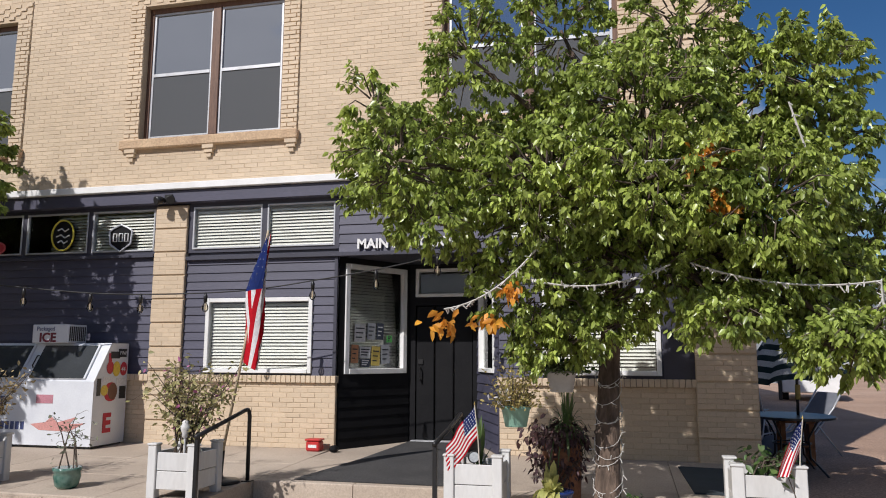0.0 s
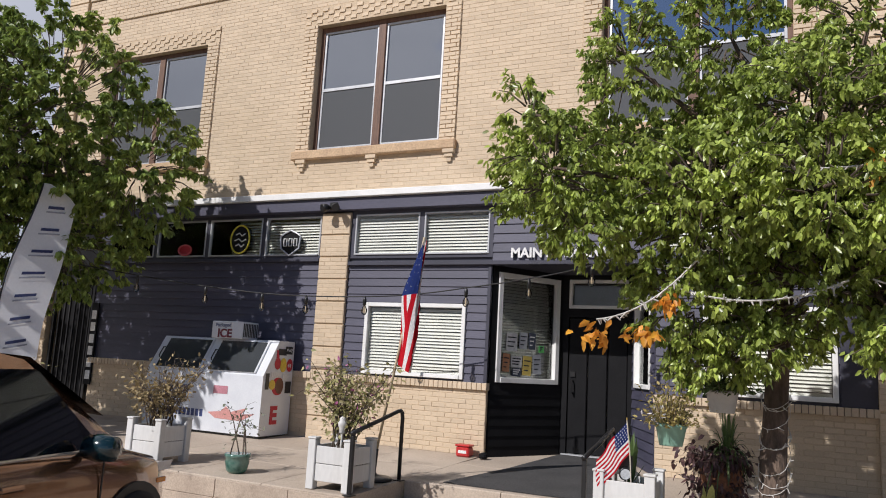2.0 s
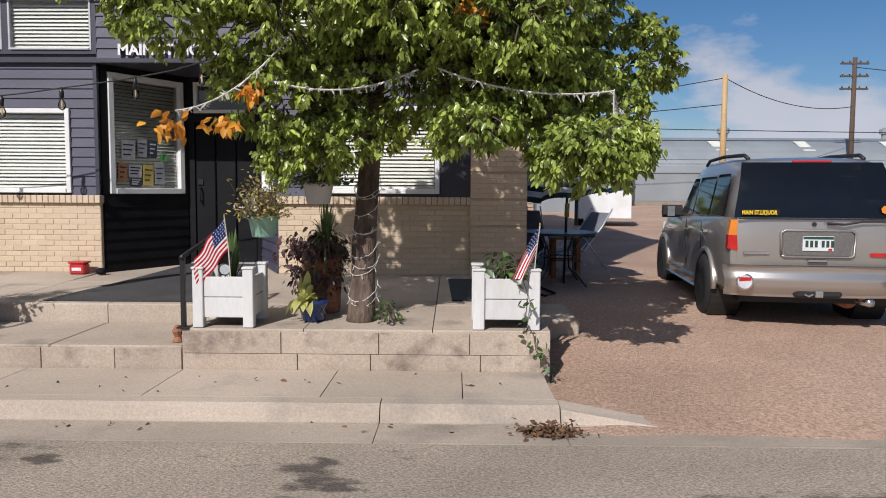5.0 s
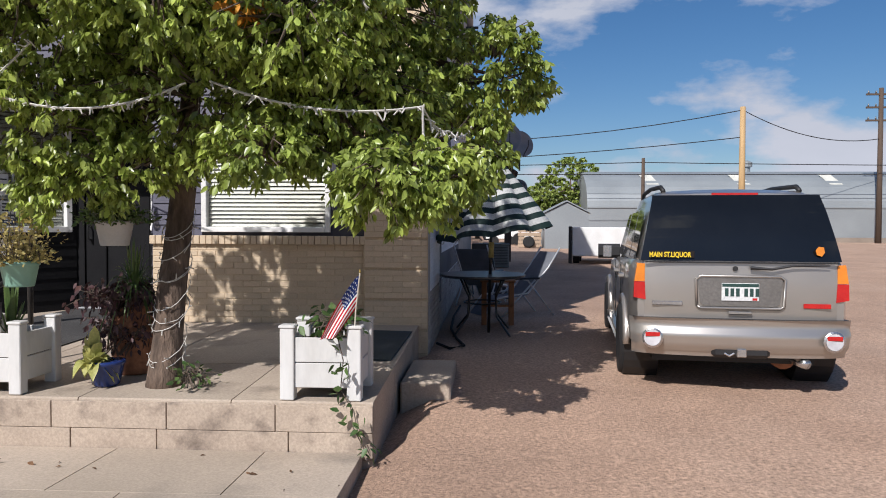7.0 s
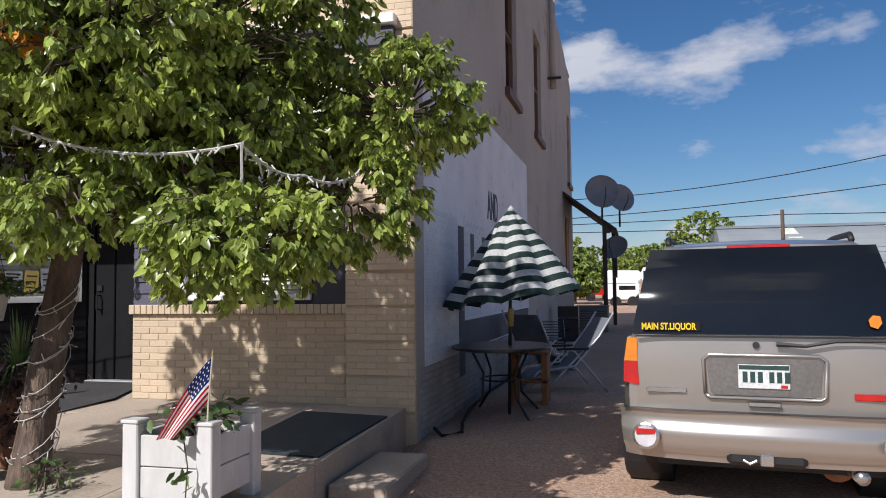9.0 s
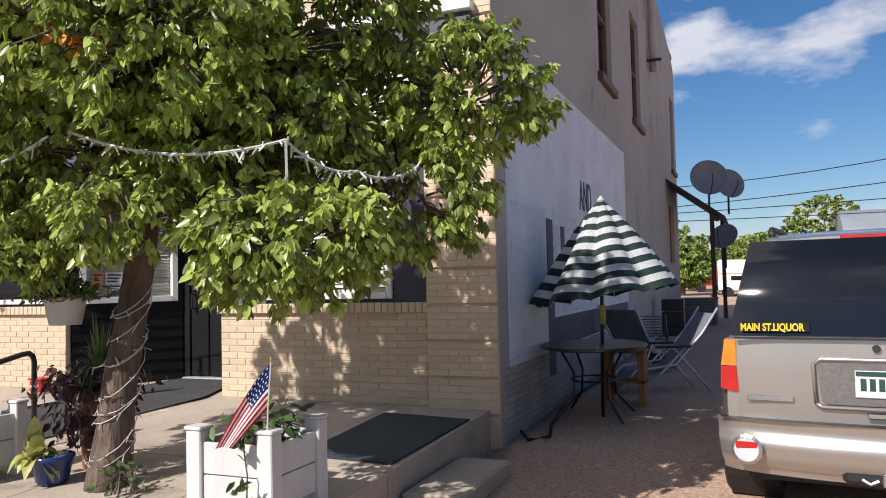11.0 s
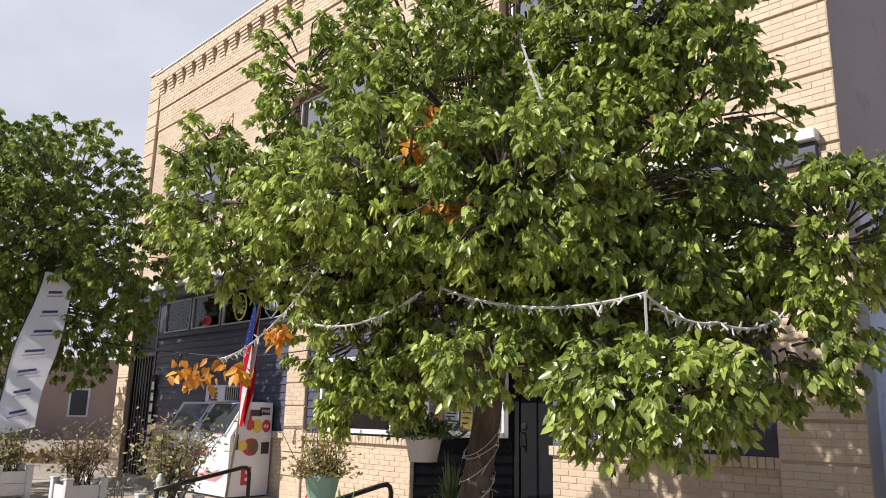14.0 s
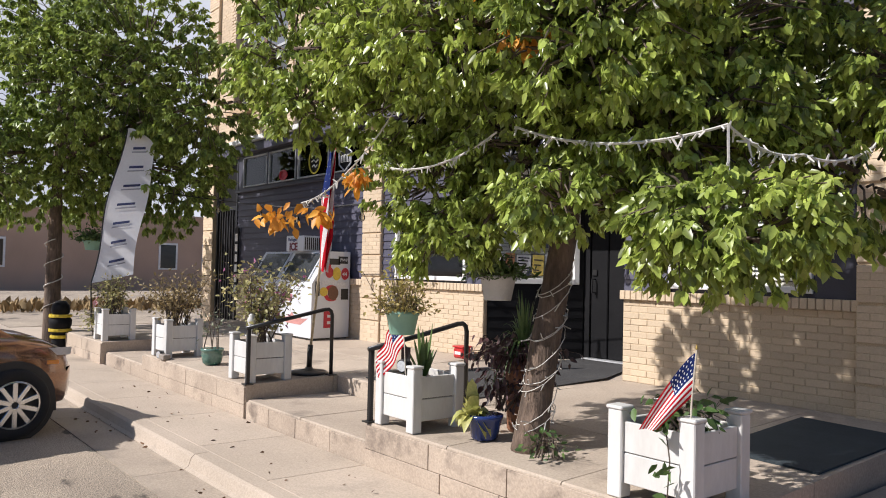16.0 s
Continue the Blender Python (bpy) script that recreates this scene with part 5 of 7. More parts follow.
GREEN_GLAZE = mat("green_glaze", (0.012, 0.085, 0.065), (0.17, 0.27, 0.22), 0.2, big=9, fine=30, grain=0.15, bump=0.1)
BLUE_GLAZE = mat("blue_glaze", (0.015, 0.03, 0.12), (0.02, 0.04, 0.16), 0.2, big=6, fine=30, grain=0.2, bump=0.1)
SAGE = mat("sage_plastic", (0.22, 0.38, 0.29), (0.18, 0.33, 0.25), 0.5, big=4, fine=60, grain=0.05, bump=0)
PALE_POT = mat("pale_grey_plastic", (0.50, 0.49, 0.48), (0.42, 0.41, 0.40), 0.6, big=4, fine=60, grain=0.08, bump=0)
TERRA = mat("rusty_brown_metal", (0.33, 0.15, 0.075), (0.2, 0.085, 0.045), 0.8, big=5, fine=30, grain=0.35)
pot("flower_pot", (-6.05, 9.74, top_z(9.78)), [(0.085, 0), (0.115, 0.03), (0.135, 0.12), (0.13, 0.17), (0.145, 0.18), (0.145, 0.21), (0.125, 0.21)], GREEN_GLAZE, "green drip-glazed ceramic pot on the platform")
shrub((-6.05, 9.74, 0.2), 0.62, 0.16, 5, 0.05, mat("grey_green_leaf", (0.25, 0.26, 0.2), (0.17, 0.2, 0.12), 0.6, island=0.3, bump=0), 41, "thin bare sapling in a green pot", "sapling", 16)
pot("flower_pot", (-0.98, 9.78, top_z(9.8)), [(0.08, 0), (0.10, 0.02), (0.13, 0.16), (0.14, 0.17), (0.14, 0.19), (0.12, 0.19)], BLUE_GLAZE, "dark blue glazed pot beside the tree")
blades((-1.04, 9.70, 0.17), 60, 0.30, HOSTA_LEAF, 42, "yellow-green broad-leaved plant drooping from a blue pot", 0.060, "hosta", 1.5, 0.9)
pot("tall_planter", (-0.98, 10.25, top_z(10.25)), [(0.16, 0), (0.17, 0.02), (0.19, 0.5), (0.2, 0.52), (0.19, 0.55), (0.17, 0.55)], TERRA, "tall rusty brown planter behind the tree")
shrub((-1.02, 10.14, 0.5), 0.22, 0.40, 34, 0.07, PURPLE_LEAF, 43, "dark purple trailing plant spilling from a tall planter", "purple_plant", 18, droop=1.2)
shrub((-1.04, 10.1, 0.20), 0.30, 0.36, 22, 0.065, PURPLE_LEAF, 47, "dark purple lower growth round a tall planter", "purple_plant", 16, droop=1.0)
blades((-0.92, 10.12, 0.66), 120, 0.50, IVY_LEAF, 44, "spider plant with thin arching blades above a tall planter", 0.009, "spider_plant", 1.75, 0.85)
shrub((-0.28, 9.74, 0.03), 0.08, 0.12, 8, 0.05, IVY_LEAF, 45, "small weeds at the foot of the tree", "weeds", 8)


def hanging(at, r, h, material, label, drop, plant, seed, petals=None, size=0.05, up=0.28):
    t = thing("hanging_pot", at, label=label, category="hanging pot", group="hanging pots")
    part("body", Shape().lathe([(r * 0.72, 0), (r * 0.74, 0.01), (r * 0.95, h - 0.03), (r * 1.02, h - 0.025), (r * 1.02, h), (r * 0.9, h)], 26), material, t, smooth=True)
    for k in range(3):
        a = k * 2.094 + 0.4
        part("hanger_wire", Shape().tube([(r * math.cos(a), r * math.sin(a), h), (0, 0, h + drop)], 0.003, 4), BLACK_METAL, t)
    rr = random.Random(seed)
    pts = [(rr.gauss(0, r * 0.75), rr.gauss(0, r * 0.75), h - 0.02 + abs(rr.gauss(0, up * 0.5))) for _ in range(900)]
    leaf_cloud("foliage", pts, [(rr.gauss(0, 0.6) + p[0] * 3, rr.gauss(0, 0.6) + p[1] * 3, rr.gauss(0.2, 0.5)) for p in pts], [size * rr.uniform(0.6, 1.2) for _ in pts], t, plant, seed)
    s = Shape()
    for p in pts[::8]:
        s.tube([(p[0] * 0.4, p[1] * 0.4, h - 0.03), p], 0.0025, 3, False)
    tagged(part("stem_growth", s, TWIG, t), kind="stuff")
    if petals:
        q = [(-r * 0.9 + rr.gauss(0, 0.04), -r * 0.3 + rr.gauss(0, 0.05), h + 0.06 + rr.gauss(0, 0.03)) for _ in range(26)]
        leaf_cloud("blossom_growth", q, [(rr.gauss(0, 1), rr.gauss(0, 1), rr.gauss(0, 1)) for _ in q], [0.05] * len(q), t, petals, seed + 3)
    return t


GOLD_LEAF = mat("straw_leaf", (0.52, 0.40, 0.14), (0.36, 0.33, 0.12), 0.6, big=9, fine=60, island=0.35, bump=0, through_light=0.3)
hanging((-1.27, 9.2, 0.80), 0.125, 0.17, SAGE, "sage green hanging pot with straw-coloured flowers under the tree", 0.75, GOLD_LEAF, 51, PETAL[0], 0.04)
hanging((-0.94, 9.85, 1.06), 0.14, 0.19, PALE_POT, "pale grey hanging pot under the tree", 0.6, IVY_LEAF, 52, None, 0.05, 0.12)
hanging((-11.6, 9.7, 1.5), 0.17, 0.18, SAGE, "hanging basket of violet petunias under the far tree", 0.8, IVY_LEAF, 53, PETAL[2], 0.06, 0.2)

rug = tagged(part("door_mat", Shape().add([(0.26, 10.84, top_z(10.84) + 0.002), (1.04, 10.78, top_z(10.78) + 0.002), (1.07, 12.25, top_z(12.25) + 0.002), (0.2, 12.35, top_z(12.35) + 0.002), (0.26, 10.84, top_z(10.84) + 0.016), (1.04, 10.78, top_z(10.78) + 0.016), (1.07, 12.25, top_z(12.25) + 0.016), (0.2, 12.35, top_z(12.35) + 0.016)],
    [(4, 5, 6, 7), (0, 1, 5, 4), (1, 2, 6, 5), (2, 3, 7, 6), (3, 0, 4, 7)]), mat("dark_teal_mat", (0.02, 0.03, 0.036), (0.03, 0.042, 0.05), 0.95, big=4, fine=90, grain=0.4, bump=0.6)), "dark teal outdoor mat lying on the platform", "mat")
can = thing("red_tub", (-4.52, 12.62, top_z(12.6)), label="small red plastic tub by the entry corner", category="tub")
RED_PLASTIC = mat("red_plastic", (0.5, 0.03, 0.03), (0.42, 0.02, 0.02), 0.4, big=8, fine=40, bump=0)
part("body", Shape().box(-0.10, 0.10, -0.08, 0.08, 0, 0.14, 0.02), RED_PLASTIC, can)
part("lid", Shape().box(-0.11, 0.11, -0.09, 0.09, 0.14, 0.165, 0.008), RED_PLASTIC, can)
part("label_bar", Shape().box(-0.06, 0.06, -0.084, -0.081, 0.05, 0.09), WHITE_LETTER, can)
stone = tagged(part("cobble", Shape().lathe([(0.05, 0), (0.065, 0.03), (0.06, 0.06), (0.03, 0.08)], 12), BLACK_PAINT), "small dark stone by the entry corner", "stone")
stone.location = (-4.24, 12.62, 0.095)
toy = thing("solar_lamp", (-7.06, 9.44, top_z(9.5)), label="fallen black solar lamp beside a planter", category="lamp")
part("head", Shape().lathe([(0.02, -0.05), (0.05, -0.04), (0.055, 0.03), (0.05, 0.035)], 16, pose(0, 0, 0.055, 90, 0, 20)), BLACK_METAL, toy, smooth=True)
part("lens", Shape().lathe([(0.042, 0.0), (0.042, 0.004)], 16, pose(0.012, -0.036, 0.055, 90, 0, 20)), mat("lamp_lens_grey", (0.5, 0.5, 0.5), None, 0.2, bump=0), toy)
part("solar_panel", Shape().box(0.06, 0.24, -0.05, 0.05, 0.0, 0.07, 0.01), mat("weathered_plastic", (0.3, 0.26, 0.22), None, 0.6), toy)
stonework = thing("lantern", (-2.14, 9.6, -0.155), label="small rusty lantern standing on the step", category="lantern")
part("cage", Shape().lathe([(0.045, 0), (0.05, 0.01), (0.03, 0.05), (0.05, 0.1), (0.02, 0.15)], 10), TERRA, stonework)

# ---- ice merchandiser ----
ICE_WHITE = mat("ice_box_white", (0.66, 0.68, 0.70), (0.58, 0.60, 0.63), 0.35, big=3, fine=40, grain=0.05, bump=0)
ICE_GLASS = mat("ice_door_glass", (0.05, 0.055, 0.06), None, 0.15, big=3, fine=40, grain=0.1, bump=0, spec=0.8)
RED_INK = mat("red_print", (0.5, 0.02, 0.04), None, 0.5, bump=0)
BLUE_INK = mat("blue_print", (0.06, 0.08, 0.2), None, 0.5, bump=0)
ice = thing("ice_box", (-9.95, 12.03, top_z(12.05)), label="white packaged ice merchandiser with slanted glass doors and stickers", category="ice box")
W, zt = 2.35, 1.47
part("cabinet", Shape().prism([(0.72, 0.04), (0.0, 0.04), (0.0, 0.93), (0.33, zt), (0.72, zt)], 0, W, "x"), ICE_WHITE, ice)
part("plinth", Shape().box(0.03, W - 0.03, 0.05, 0.7, 0.0, 0.04), BLACK_METAL, ice)
slope = math.degrees(math.atan2(0.33, zt - 0.93))
for x0 in (0.12, 1.22):
    d = part("glass_door", Shape().box(0, 0.98, -0.025, 0.0, 0.03, 0.60, 0.008), ICE_WHITE, ice)
    d.matrix_basis = pose(x0, 0.0, 0.93, -slope, 0, 0)
    g = part("pane", Shape().box(0.05, 0.95, -0.030, -0.026, 0.035, 0.575, 0.003), ICE_GLASS, d, "dark glass")
    h = part("handle", Shape().tube([(0.035, -0.03, 0.2), (0.035, -0.06, 0.22), (0.035, -0.06, 0.38), (0.035, -0.03, 0.4)], 0.01, 6), BLACK_METAL, d)
part("top_sign", Shape().box(1.12, 1.74, 0.16, 0.55, zt, zt + 0.27, 0.012), ICE_WHITE, ice, "white sign box with a vent")
for k in range(9):
    part("vent_slat", Shape().box(1.74, 1.746, 0.185 + k * 0.039, 0.205 + k * 0.039, zt + 0.03, zt + 0.24), BLACK_METAL, ice)
letters("ICE", 0.18, (1.25, 0.155, zt + 0.02), mat("maroon_print", (0.16, 0.015, 0.03), None, 0.5, bump=0), ice, bold=0.006, depth=0.002, squeeze=1.1)
letters("Packaged", 0.085, (1.2, 0.155, zt + 0.18), BLUE_INK, ice, depth=0.002)
letters("ICE", 0.27, (0.42, -0.004, 0.52), BLUE_INK, ice, bold=0.01, depth=0.003, squeeze=1.15)
part("flame_print", Shape().prism([(1.35, 0.33), (1.5, 0.25), (2.0, 0.24), (2.25, 0.36), (2.0, 0.34), (2.1, 0.44), (1.8, 0.36), (1.7, 0.44), (1.6, 0.36)], -0.004, -0.001, "y"), mat("flame_print", (0.62, 0.30, 0.27), None, 0.5, bump=0), ice)
part("logo_print", Shape().box(1.42, 1.70, -0.004, -0.001, 0.62, 0.74, 0.0), mat("pale_red_print", (0.50, 0.22, 0.26), None, 0.5, bump=0), ice)
for k in range(10):
    part("number_bar", Shape().box(0.42 + k * 0.085, 0.48 + k * 0.085, -0.004, -0.001, 0.25, 0.36), BLUE_INK, ice)
letters("I", 0.34, (W + 0.004, 0.27, 1.08), RED_INK, ice, turn=(90, 0, 90), bold=0.015, depth=0.003)
letters("C", 0.34, (W + 0.004, 0.22, 0.66), RED_INK, ice, turn=(90, 0, 90), bold=0.015, depth=0.003)
letters("E", 0.36, (W + 0.004, 0.22, 0.22), RED_INK, ice, turn=(90, 0, 90), bold=0.015, depth=0.003)
r6 = random.Random(9)
STICK = [mat("sticker_" + n, c, None, 0.4, bump=0) for n, c in (("black", (0.02, 0.02, 0.02)), ("red", (0.5, 0.03, 0.04)), ("yellow", (0.7, 0.5, 0.05)), ("white", (0.7, 0.7, 0.7)), ("brown", (0.15, 0.06, 0.03)))]
for y, z, a, b, c, round_one in ((0.42, 1.30, 0.10, 0.05, 0, 0), (0.58, 1.33, 0.09, 0.06, 0, 0), (0.32, 1.12, 0.075, 0.09, 1, 1), (0.46, 1.10, 0.08, 0.11, 2, 1), (0.62, 1.10, 0.075, 0.1, 1, 1), (0.3, 0.95, 0.12, 0.04, 3, 0), (0.58, 0.92, 0.11, 0.05, 3, 0), (0.22, 0.80, 0.075, 0.075, 2, 1), (0.40, 0.78, 0.10, 0.12, 4, 1), (0.62, 0.76, 0.07, 0.09, 0, 0), (0.1, 0.85, 0.04, 0.12, 0, 0)):
    ob = part("sticker", Shape().lathe([(1, 0), (1, 0.004)], 18) if round_one else Shape().box(-1, 1, -1, 1, 0, 0.004), STICK[c], ice)
    ob.matrix_basis = pose(W + 0.004, y, z, 90, 0, 90) @ Matrix.Diagonal((a, b, 1, 1))

letters("44", 0.09, (W + 0.0095, 0.567, 1.065), STICK[3], ice, "sticker_lettering", turn=(90, 0, 90), bold=0.002, depth=0.001)
letters("PWP", 0.075, (W + 0.0095, 0.515, 1.305), STICK[3], ice, "sticker_lettering", turn=(90, 0, 90), depth=0.001)
orn = thing("garden_ornament", (-4.60, 9.58, 0.42), label="small white garden ornament standing in a shrub planter", category="ornament")
part("stem", Shape().tube([(0, 0, -0.02), (0, 0, 0.16)], 0.012, 8), PLANTER_WHITE, orn)
part("body", Shape().lathe([(0.012, 0.15), (0.028, 0.165), (0.030, 0.20), (0.044, 0.24), (0.046, 0.27), (0.030, 0.29), (0.034, 0.31), (0.010, 0.33)], 14, wobble=0.08), PLANTER_WHITE, orn, smooth=True)

# neon signs in the transoms
def neon(at, ring, colour, face, label, name="window_sign"):
    t = thing(name, at, label=label, category="sign", group="window signs")
    n = 24
    pts = [(ring[0] * math.cos(k * 2 * math.pi / n), 0, ring[1] * math.sin(k * 2 * math.pi / n)) for k in range(n + 1)] if len(ring) == 2 else [(x, 0, z) for x, z in ring[2]]
    if len(ring) == 2:
        part("panel", Shape().prism([(p[0], p[2]) for p in pts[:-1]], 0.012, 0.02, "y"), face, t)
    else:
        part("panel", Shape().prism(ring[2][:-1], 0.012, 0.02, "y"), face, t)
    part("border_tube", Shape().tube(pts, 0.014, 8, False), colour, t)
    return t


YELLOW_SIGN = mat("yellow_sign_tube", (0.75, 0.65, 0.05), None, 0.3, bump=0)
t = neon((-8.93, YF - 0.03, 3.24), (0.20, 0.24), YELLOW_SIGN, BLACK_PAINT, "round black sign with a yellow rim and white script shapes")
for z, w in ((0.08, 0.10), (-0.02, 0.12), (-0.11, 0.09)):
    part("script_bar", Shape().tube([(-w, 0.005, z), (-w * 0.3, 0.005, z + 0.03), (w * 0.3, 0.005, z - 0.02), (w, 0.005, z + 0.02)], 0.011, 6), WHITE_LETTER, t)
shield = [(-0.2, 0.1), (-0.12, 0.15), (0, 0.2), (0.12, 0.15), (0.2, 0.1), (0.18, -0.1), (0.0, -0.22), (-0.18, -0.1), (-0.2, 0.1)]
t = neon((-7.88, YF - 0.03, 3.17), (0, 0, shield), mat("pale_sign_tube", (0.5, 0.52, 0.56), None, 0.3, bump=0), BLACK_PAINT, "black shield sign with pale rim and number shapes")
for x in (-0.1, 0.0, 0.1):
    part("script_bar", Shape().tube([(x - 0.03, 0.005, 0.06), (x + 0.03, 0.005, 0.06), (x + 0.03, 0.005, -0.06), (x - 0.03, 0.005, -0.06), (x - 0.03, 0.005, 0.06)], 0.01, 6), WHITE_LETTER, t)
t = neon((-10.15, YF - 0.03, 3.07), (0.15, 0.09), mat("red_sign_tube", (0.6, 0.08, 0.1), None, 0.4, bump=0), RED_INK, "small red neon sign in a transom")

# security lamp over the pilaster
lamp = thing("flood_lamp", (-7.0, YF - 0.14, 3.72), label="black twin flood lamp fixed to the fascia", category="lamp")
part("plate", Shape().box(-0.07, 0.07, -0.02, 0.0, -0.06, 0.06, 0.006), BLACK_METAL, lamp)
for s in (-1, 1):
    part("lamp_head", Shape().lathe([(0.03, 0), (0.06, 0.06), (0.065, 0.14), (0.055, 0.14)], 14, pose(0.06 * s, -0.03, -0.02, 105, 0, 30 * s)), BLACK_METAL, lamp, smooth=True)

# ---- light strings ----
WIRE = mat("black_cable", (0.02, 0.02, 0.02), None, 0.6, bump=0)
PALE_WIRE = mat("white_light_wire", (0.62, 0.60, 0.55), None, 0.5, bump=0)
BULB = glass("bulb_glass", (0.9, 0.85, 0.75), 1.5)
FILAMENT = mat("pale_filament", (0.75, 0.68, 0.55), None, 0.4, bump=0)


def swag(pts, sag, n=10):
    out = []
    for a, b in zip(pts, pts[1:]):
        a, b = Vector(a), Vector(b)
        for k in range(n):
            u = k / n
            out.append(a.lerp(b, u) - Vector((0, 0, sag * 4 * u * (1 - u))))
    return out + [Vector(pts[-1])]


cafe = thing("cafe_lights", label="black cable of hanging clear bulbs from tree to shop front", category="string lights")
line = swag([(-11.6, 9.9, 2.75), (-9.5, 11.2, 2.42), (-7.8, 11.6, 2.24), (-6.7, 11.7, 2.19), (-5.3, 11.8, 2.22), (-4.3, 11.9, 2.35), (-3.0, 11.9, 2.55), (-1.6, 10.8, 2.7)], 0.012, 6)
part("cable", Shape().tube(line, 0.009, 5), WIRE, cafe)
bulb_profile = [(0.008, 0.0), (0.014, 0.01), (0.028, 0.04), (0.03, 0.06), (0.02, 0.085), (0.004, 0.095)]
bulb_mesh = Shape().lathe([(r, -z) for r, z in bulb_profile], 12).mesh("bulb", BULB, True)
cap_mesh = Shape().lathe([(0.016, 0.0), (0.018, 0.05), (0.006, 0.09)], 10).mesh("socket", BLACK_METAL, True)
fil_mesh = Shape().tube([(0, 0, -0.015), (0, 0, -0.07)], 0.006, 5).mesh("filament", FILAMENT)
for u in range(2, len(line), 4):
    p = line[u]
    for me, nm in ((bulb_mesh, "bulb"), (cap_mesh, "socket"), (fil_mesh, "filament")):
        ob = new(nm, me)
        ob.parent, ob.matrix_basis = cafe, Matrix.Translation(p - Vector((0, 0, 0.12))) @ Matrix.Scale(1.45, 4)
fairy = thing("fairy_lights", label="white wired fairy lights draped through the tree crown", category="string lights")
runs = [swag([(-1.17, 8.82, 2.02), (0.0, 8.92, 2.10)], 0.12, 18), swag([(0.15, 8.92, 2.11), (1.48, 8.9, 1.94)], 0.09, 18), [Vector((1.48, 8.9, 1.94)), Vector((1.485, 8.9, 1.7)), Vector((1.47, 8.9, 1.48))],
        swag([(1.48, 8.9, 1.94), (1.62, 9.3, 1.84), (1.75, 9.75, 1.92)], 0.05, 10), swag([(-1.75, 8.6, 1.75), (-1.35, 8.7, 1.92), (-0.95, 8.85, 2.35)], 0.03, 8), swag([(-0.6, 8.7, 2.95), (0.4, 8.75, 2.95)], 0.06, 10), swag([(0.9, 8.75, 3.3), (1.15, 8.85, 2.5)], 0.02, 8)]
rr = random.Random(77)
for run in runs:
    part("wire", Shape().tube(run, 0.007, 4), PALE_WIRE, fairy)
    s = Shape()
    for p, q in zip(run, run[1:]):
        for k in range(3):
            a = p.lerp(q, rr.random())
            s.tube([a, a + Vector((rr.gauss(0, 0.02), rr.gauss(0, 0.02), rr.gauss(-0.015, 0.02)))], [0.007, 0.004], 4)
    tagged(part("mini_bulb_growth", s, PALE_WIRE, fairy), kind="stuff")
wrap, turn_at = [], 0.0
for k in range(150):
    turn_at += rr.uniform(0.25, 0.62)
    z = 0.14 + 1.2 * k / 150 + 0.10 * math.sin(turn_at) + 0.06 * math.sin(turn_at * 0.37 + 1)
    out = 0.130 - 0.012 * z + abs(rr.gauss(0, 0.006))
    wrap.append((-0.555 + 0.03 * z + out * math.cos(turn_at), 9.83 + 0.165 * z + out * math.sin(turn_at), z))
part("trunk_wire", Shape().tube(wrap, 0.003, 4), PALE_WIRE, fairy)
s = Shape()
for p in wrap[::2]:
    s.tube([p, (p[0] * 1.0 + rr.gauss(0, 0.03), p[1] - 0.02 + rr.gauss(0, 0.03), p[2] + rr.gauss(0, 0.03))], 0.004, 4)
tagged(part("mini_bulb_growth", s, PALE_WIRE, fairy), kind="stuff")
wrap2 = [(-12.5 + 0.16 * math.cos(k * 0.5), 9.25 + 0.16 * math.sin(k * 0.5), 0.1 + 1.6 * k / 50) for k in range(51)]
part("trunk_wire", Shape().tube(wrap2, 0.01, 4), PALE_WIRE, fairy)

# ---- feather banner ----
ban = thing("feather_banner", (-10.1, 9.55, 0.38), label="white feather banner with repeated dark printed marks on a curved pole", category="banner")
BAN = mat("white_banner_cloth", (0.82, 0.83, 0.85), (0.77, 0.78, 0.80), 0.6, big=3, fine=30, grain=0.05, bump=0.1, through_light=0.25)


def ban_fn(u, v):
    z = 0.55 + 2.62 * v
    bend = 0.55 * max(0.0, v - 0.35) ** 1.7
    w = (0.74 - 0.12 * v) * (1.0 if v < 0.86 else 1 - ((v - 0.86) / 0.14) ** 2 * 0.8)
    return (bend * 0.55 + u * w * 0.45, -0.24 + 0.42 * v + bend * 0.1 + u * w * 0.95 * -1 * -1 * 0.8 + 0.03 * math.sin(v * 9 + u * 3), z + u * 0.16 * (1 - v))


part("cloth", Shape().sheet(ban_fn, 10, 30), BAN, ban, smooth=True)
part("pole", Shape().tube([(0, -0.22, 0.0), (0, -0.24, 0.5)] + [(ban_fn(0, v / 10)[0] - 0.005, ban_fn(0, v / 10)[1], ban_fn(0, v / 10)[2]) for v in range(11)], 0.012, 8), BLACK_METAL, ban)
MARK = [mat("dark_blue_mark", (0.03, 0.04, 0.12), None, 0.6, bump=0), mat("grey_mark", (0.35, 0.36, 0.4), None, 0.6, bump=0)]
for k in range(7):
    v = 0.09 + k * 0.125
    for row, (dv, u0, u1, m) in enumerate(((0.022, 0.3, 0.72, 0), (0.0, 0.28, 0.76, 1))):
        for sgn in (-1, 1):
            s = Shape()
            s.sheet(lambda a, b: (lambda p: (p[0] + 0.006 * sgn, p[1] - 0.006 * sgn, p[2]))(ban_fn(u0 + (u1 - u0) * a, v + dv + (0.016 if row == 0 else 0.009) * b)), 3, 1)
            part("printed_bar", s, MARK[m], ban)

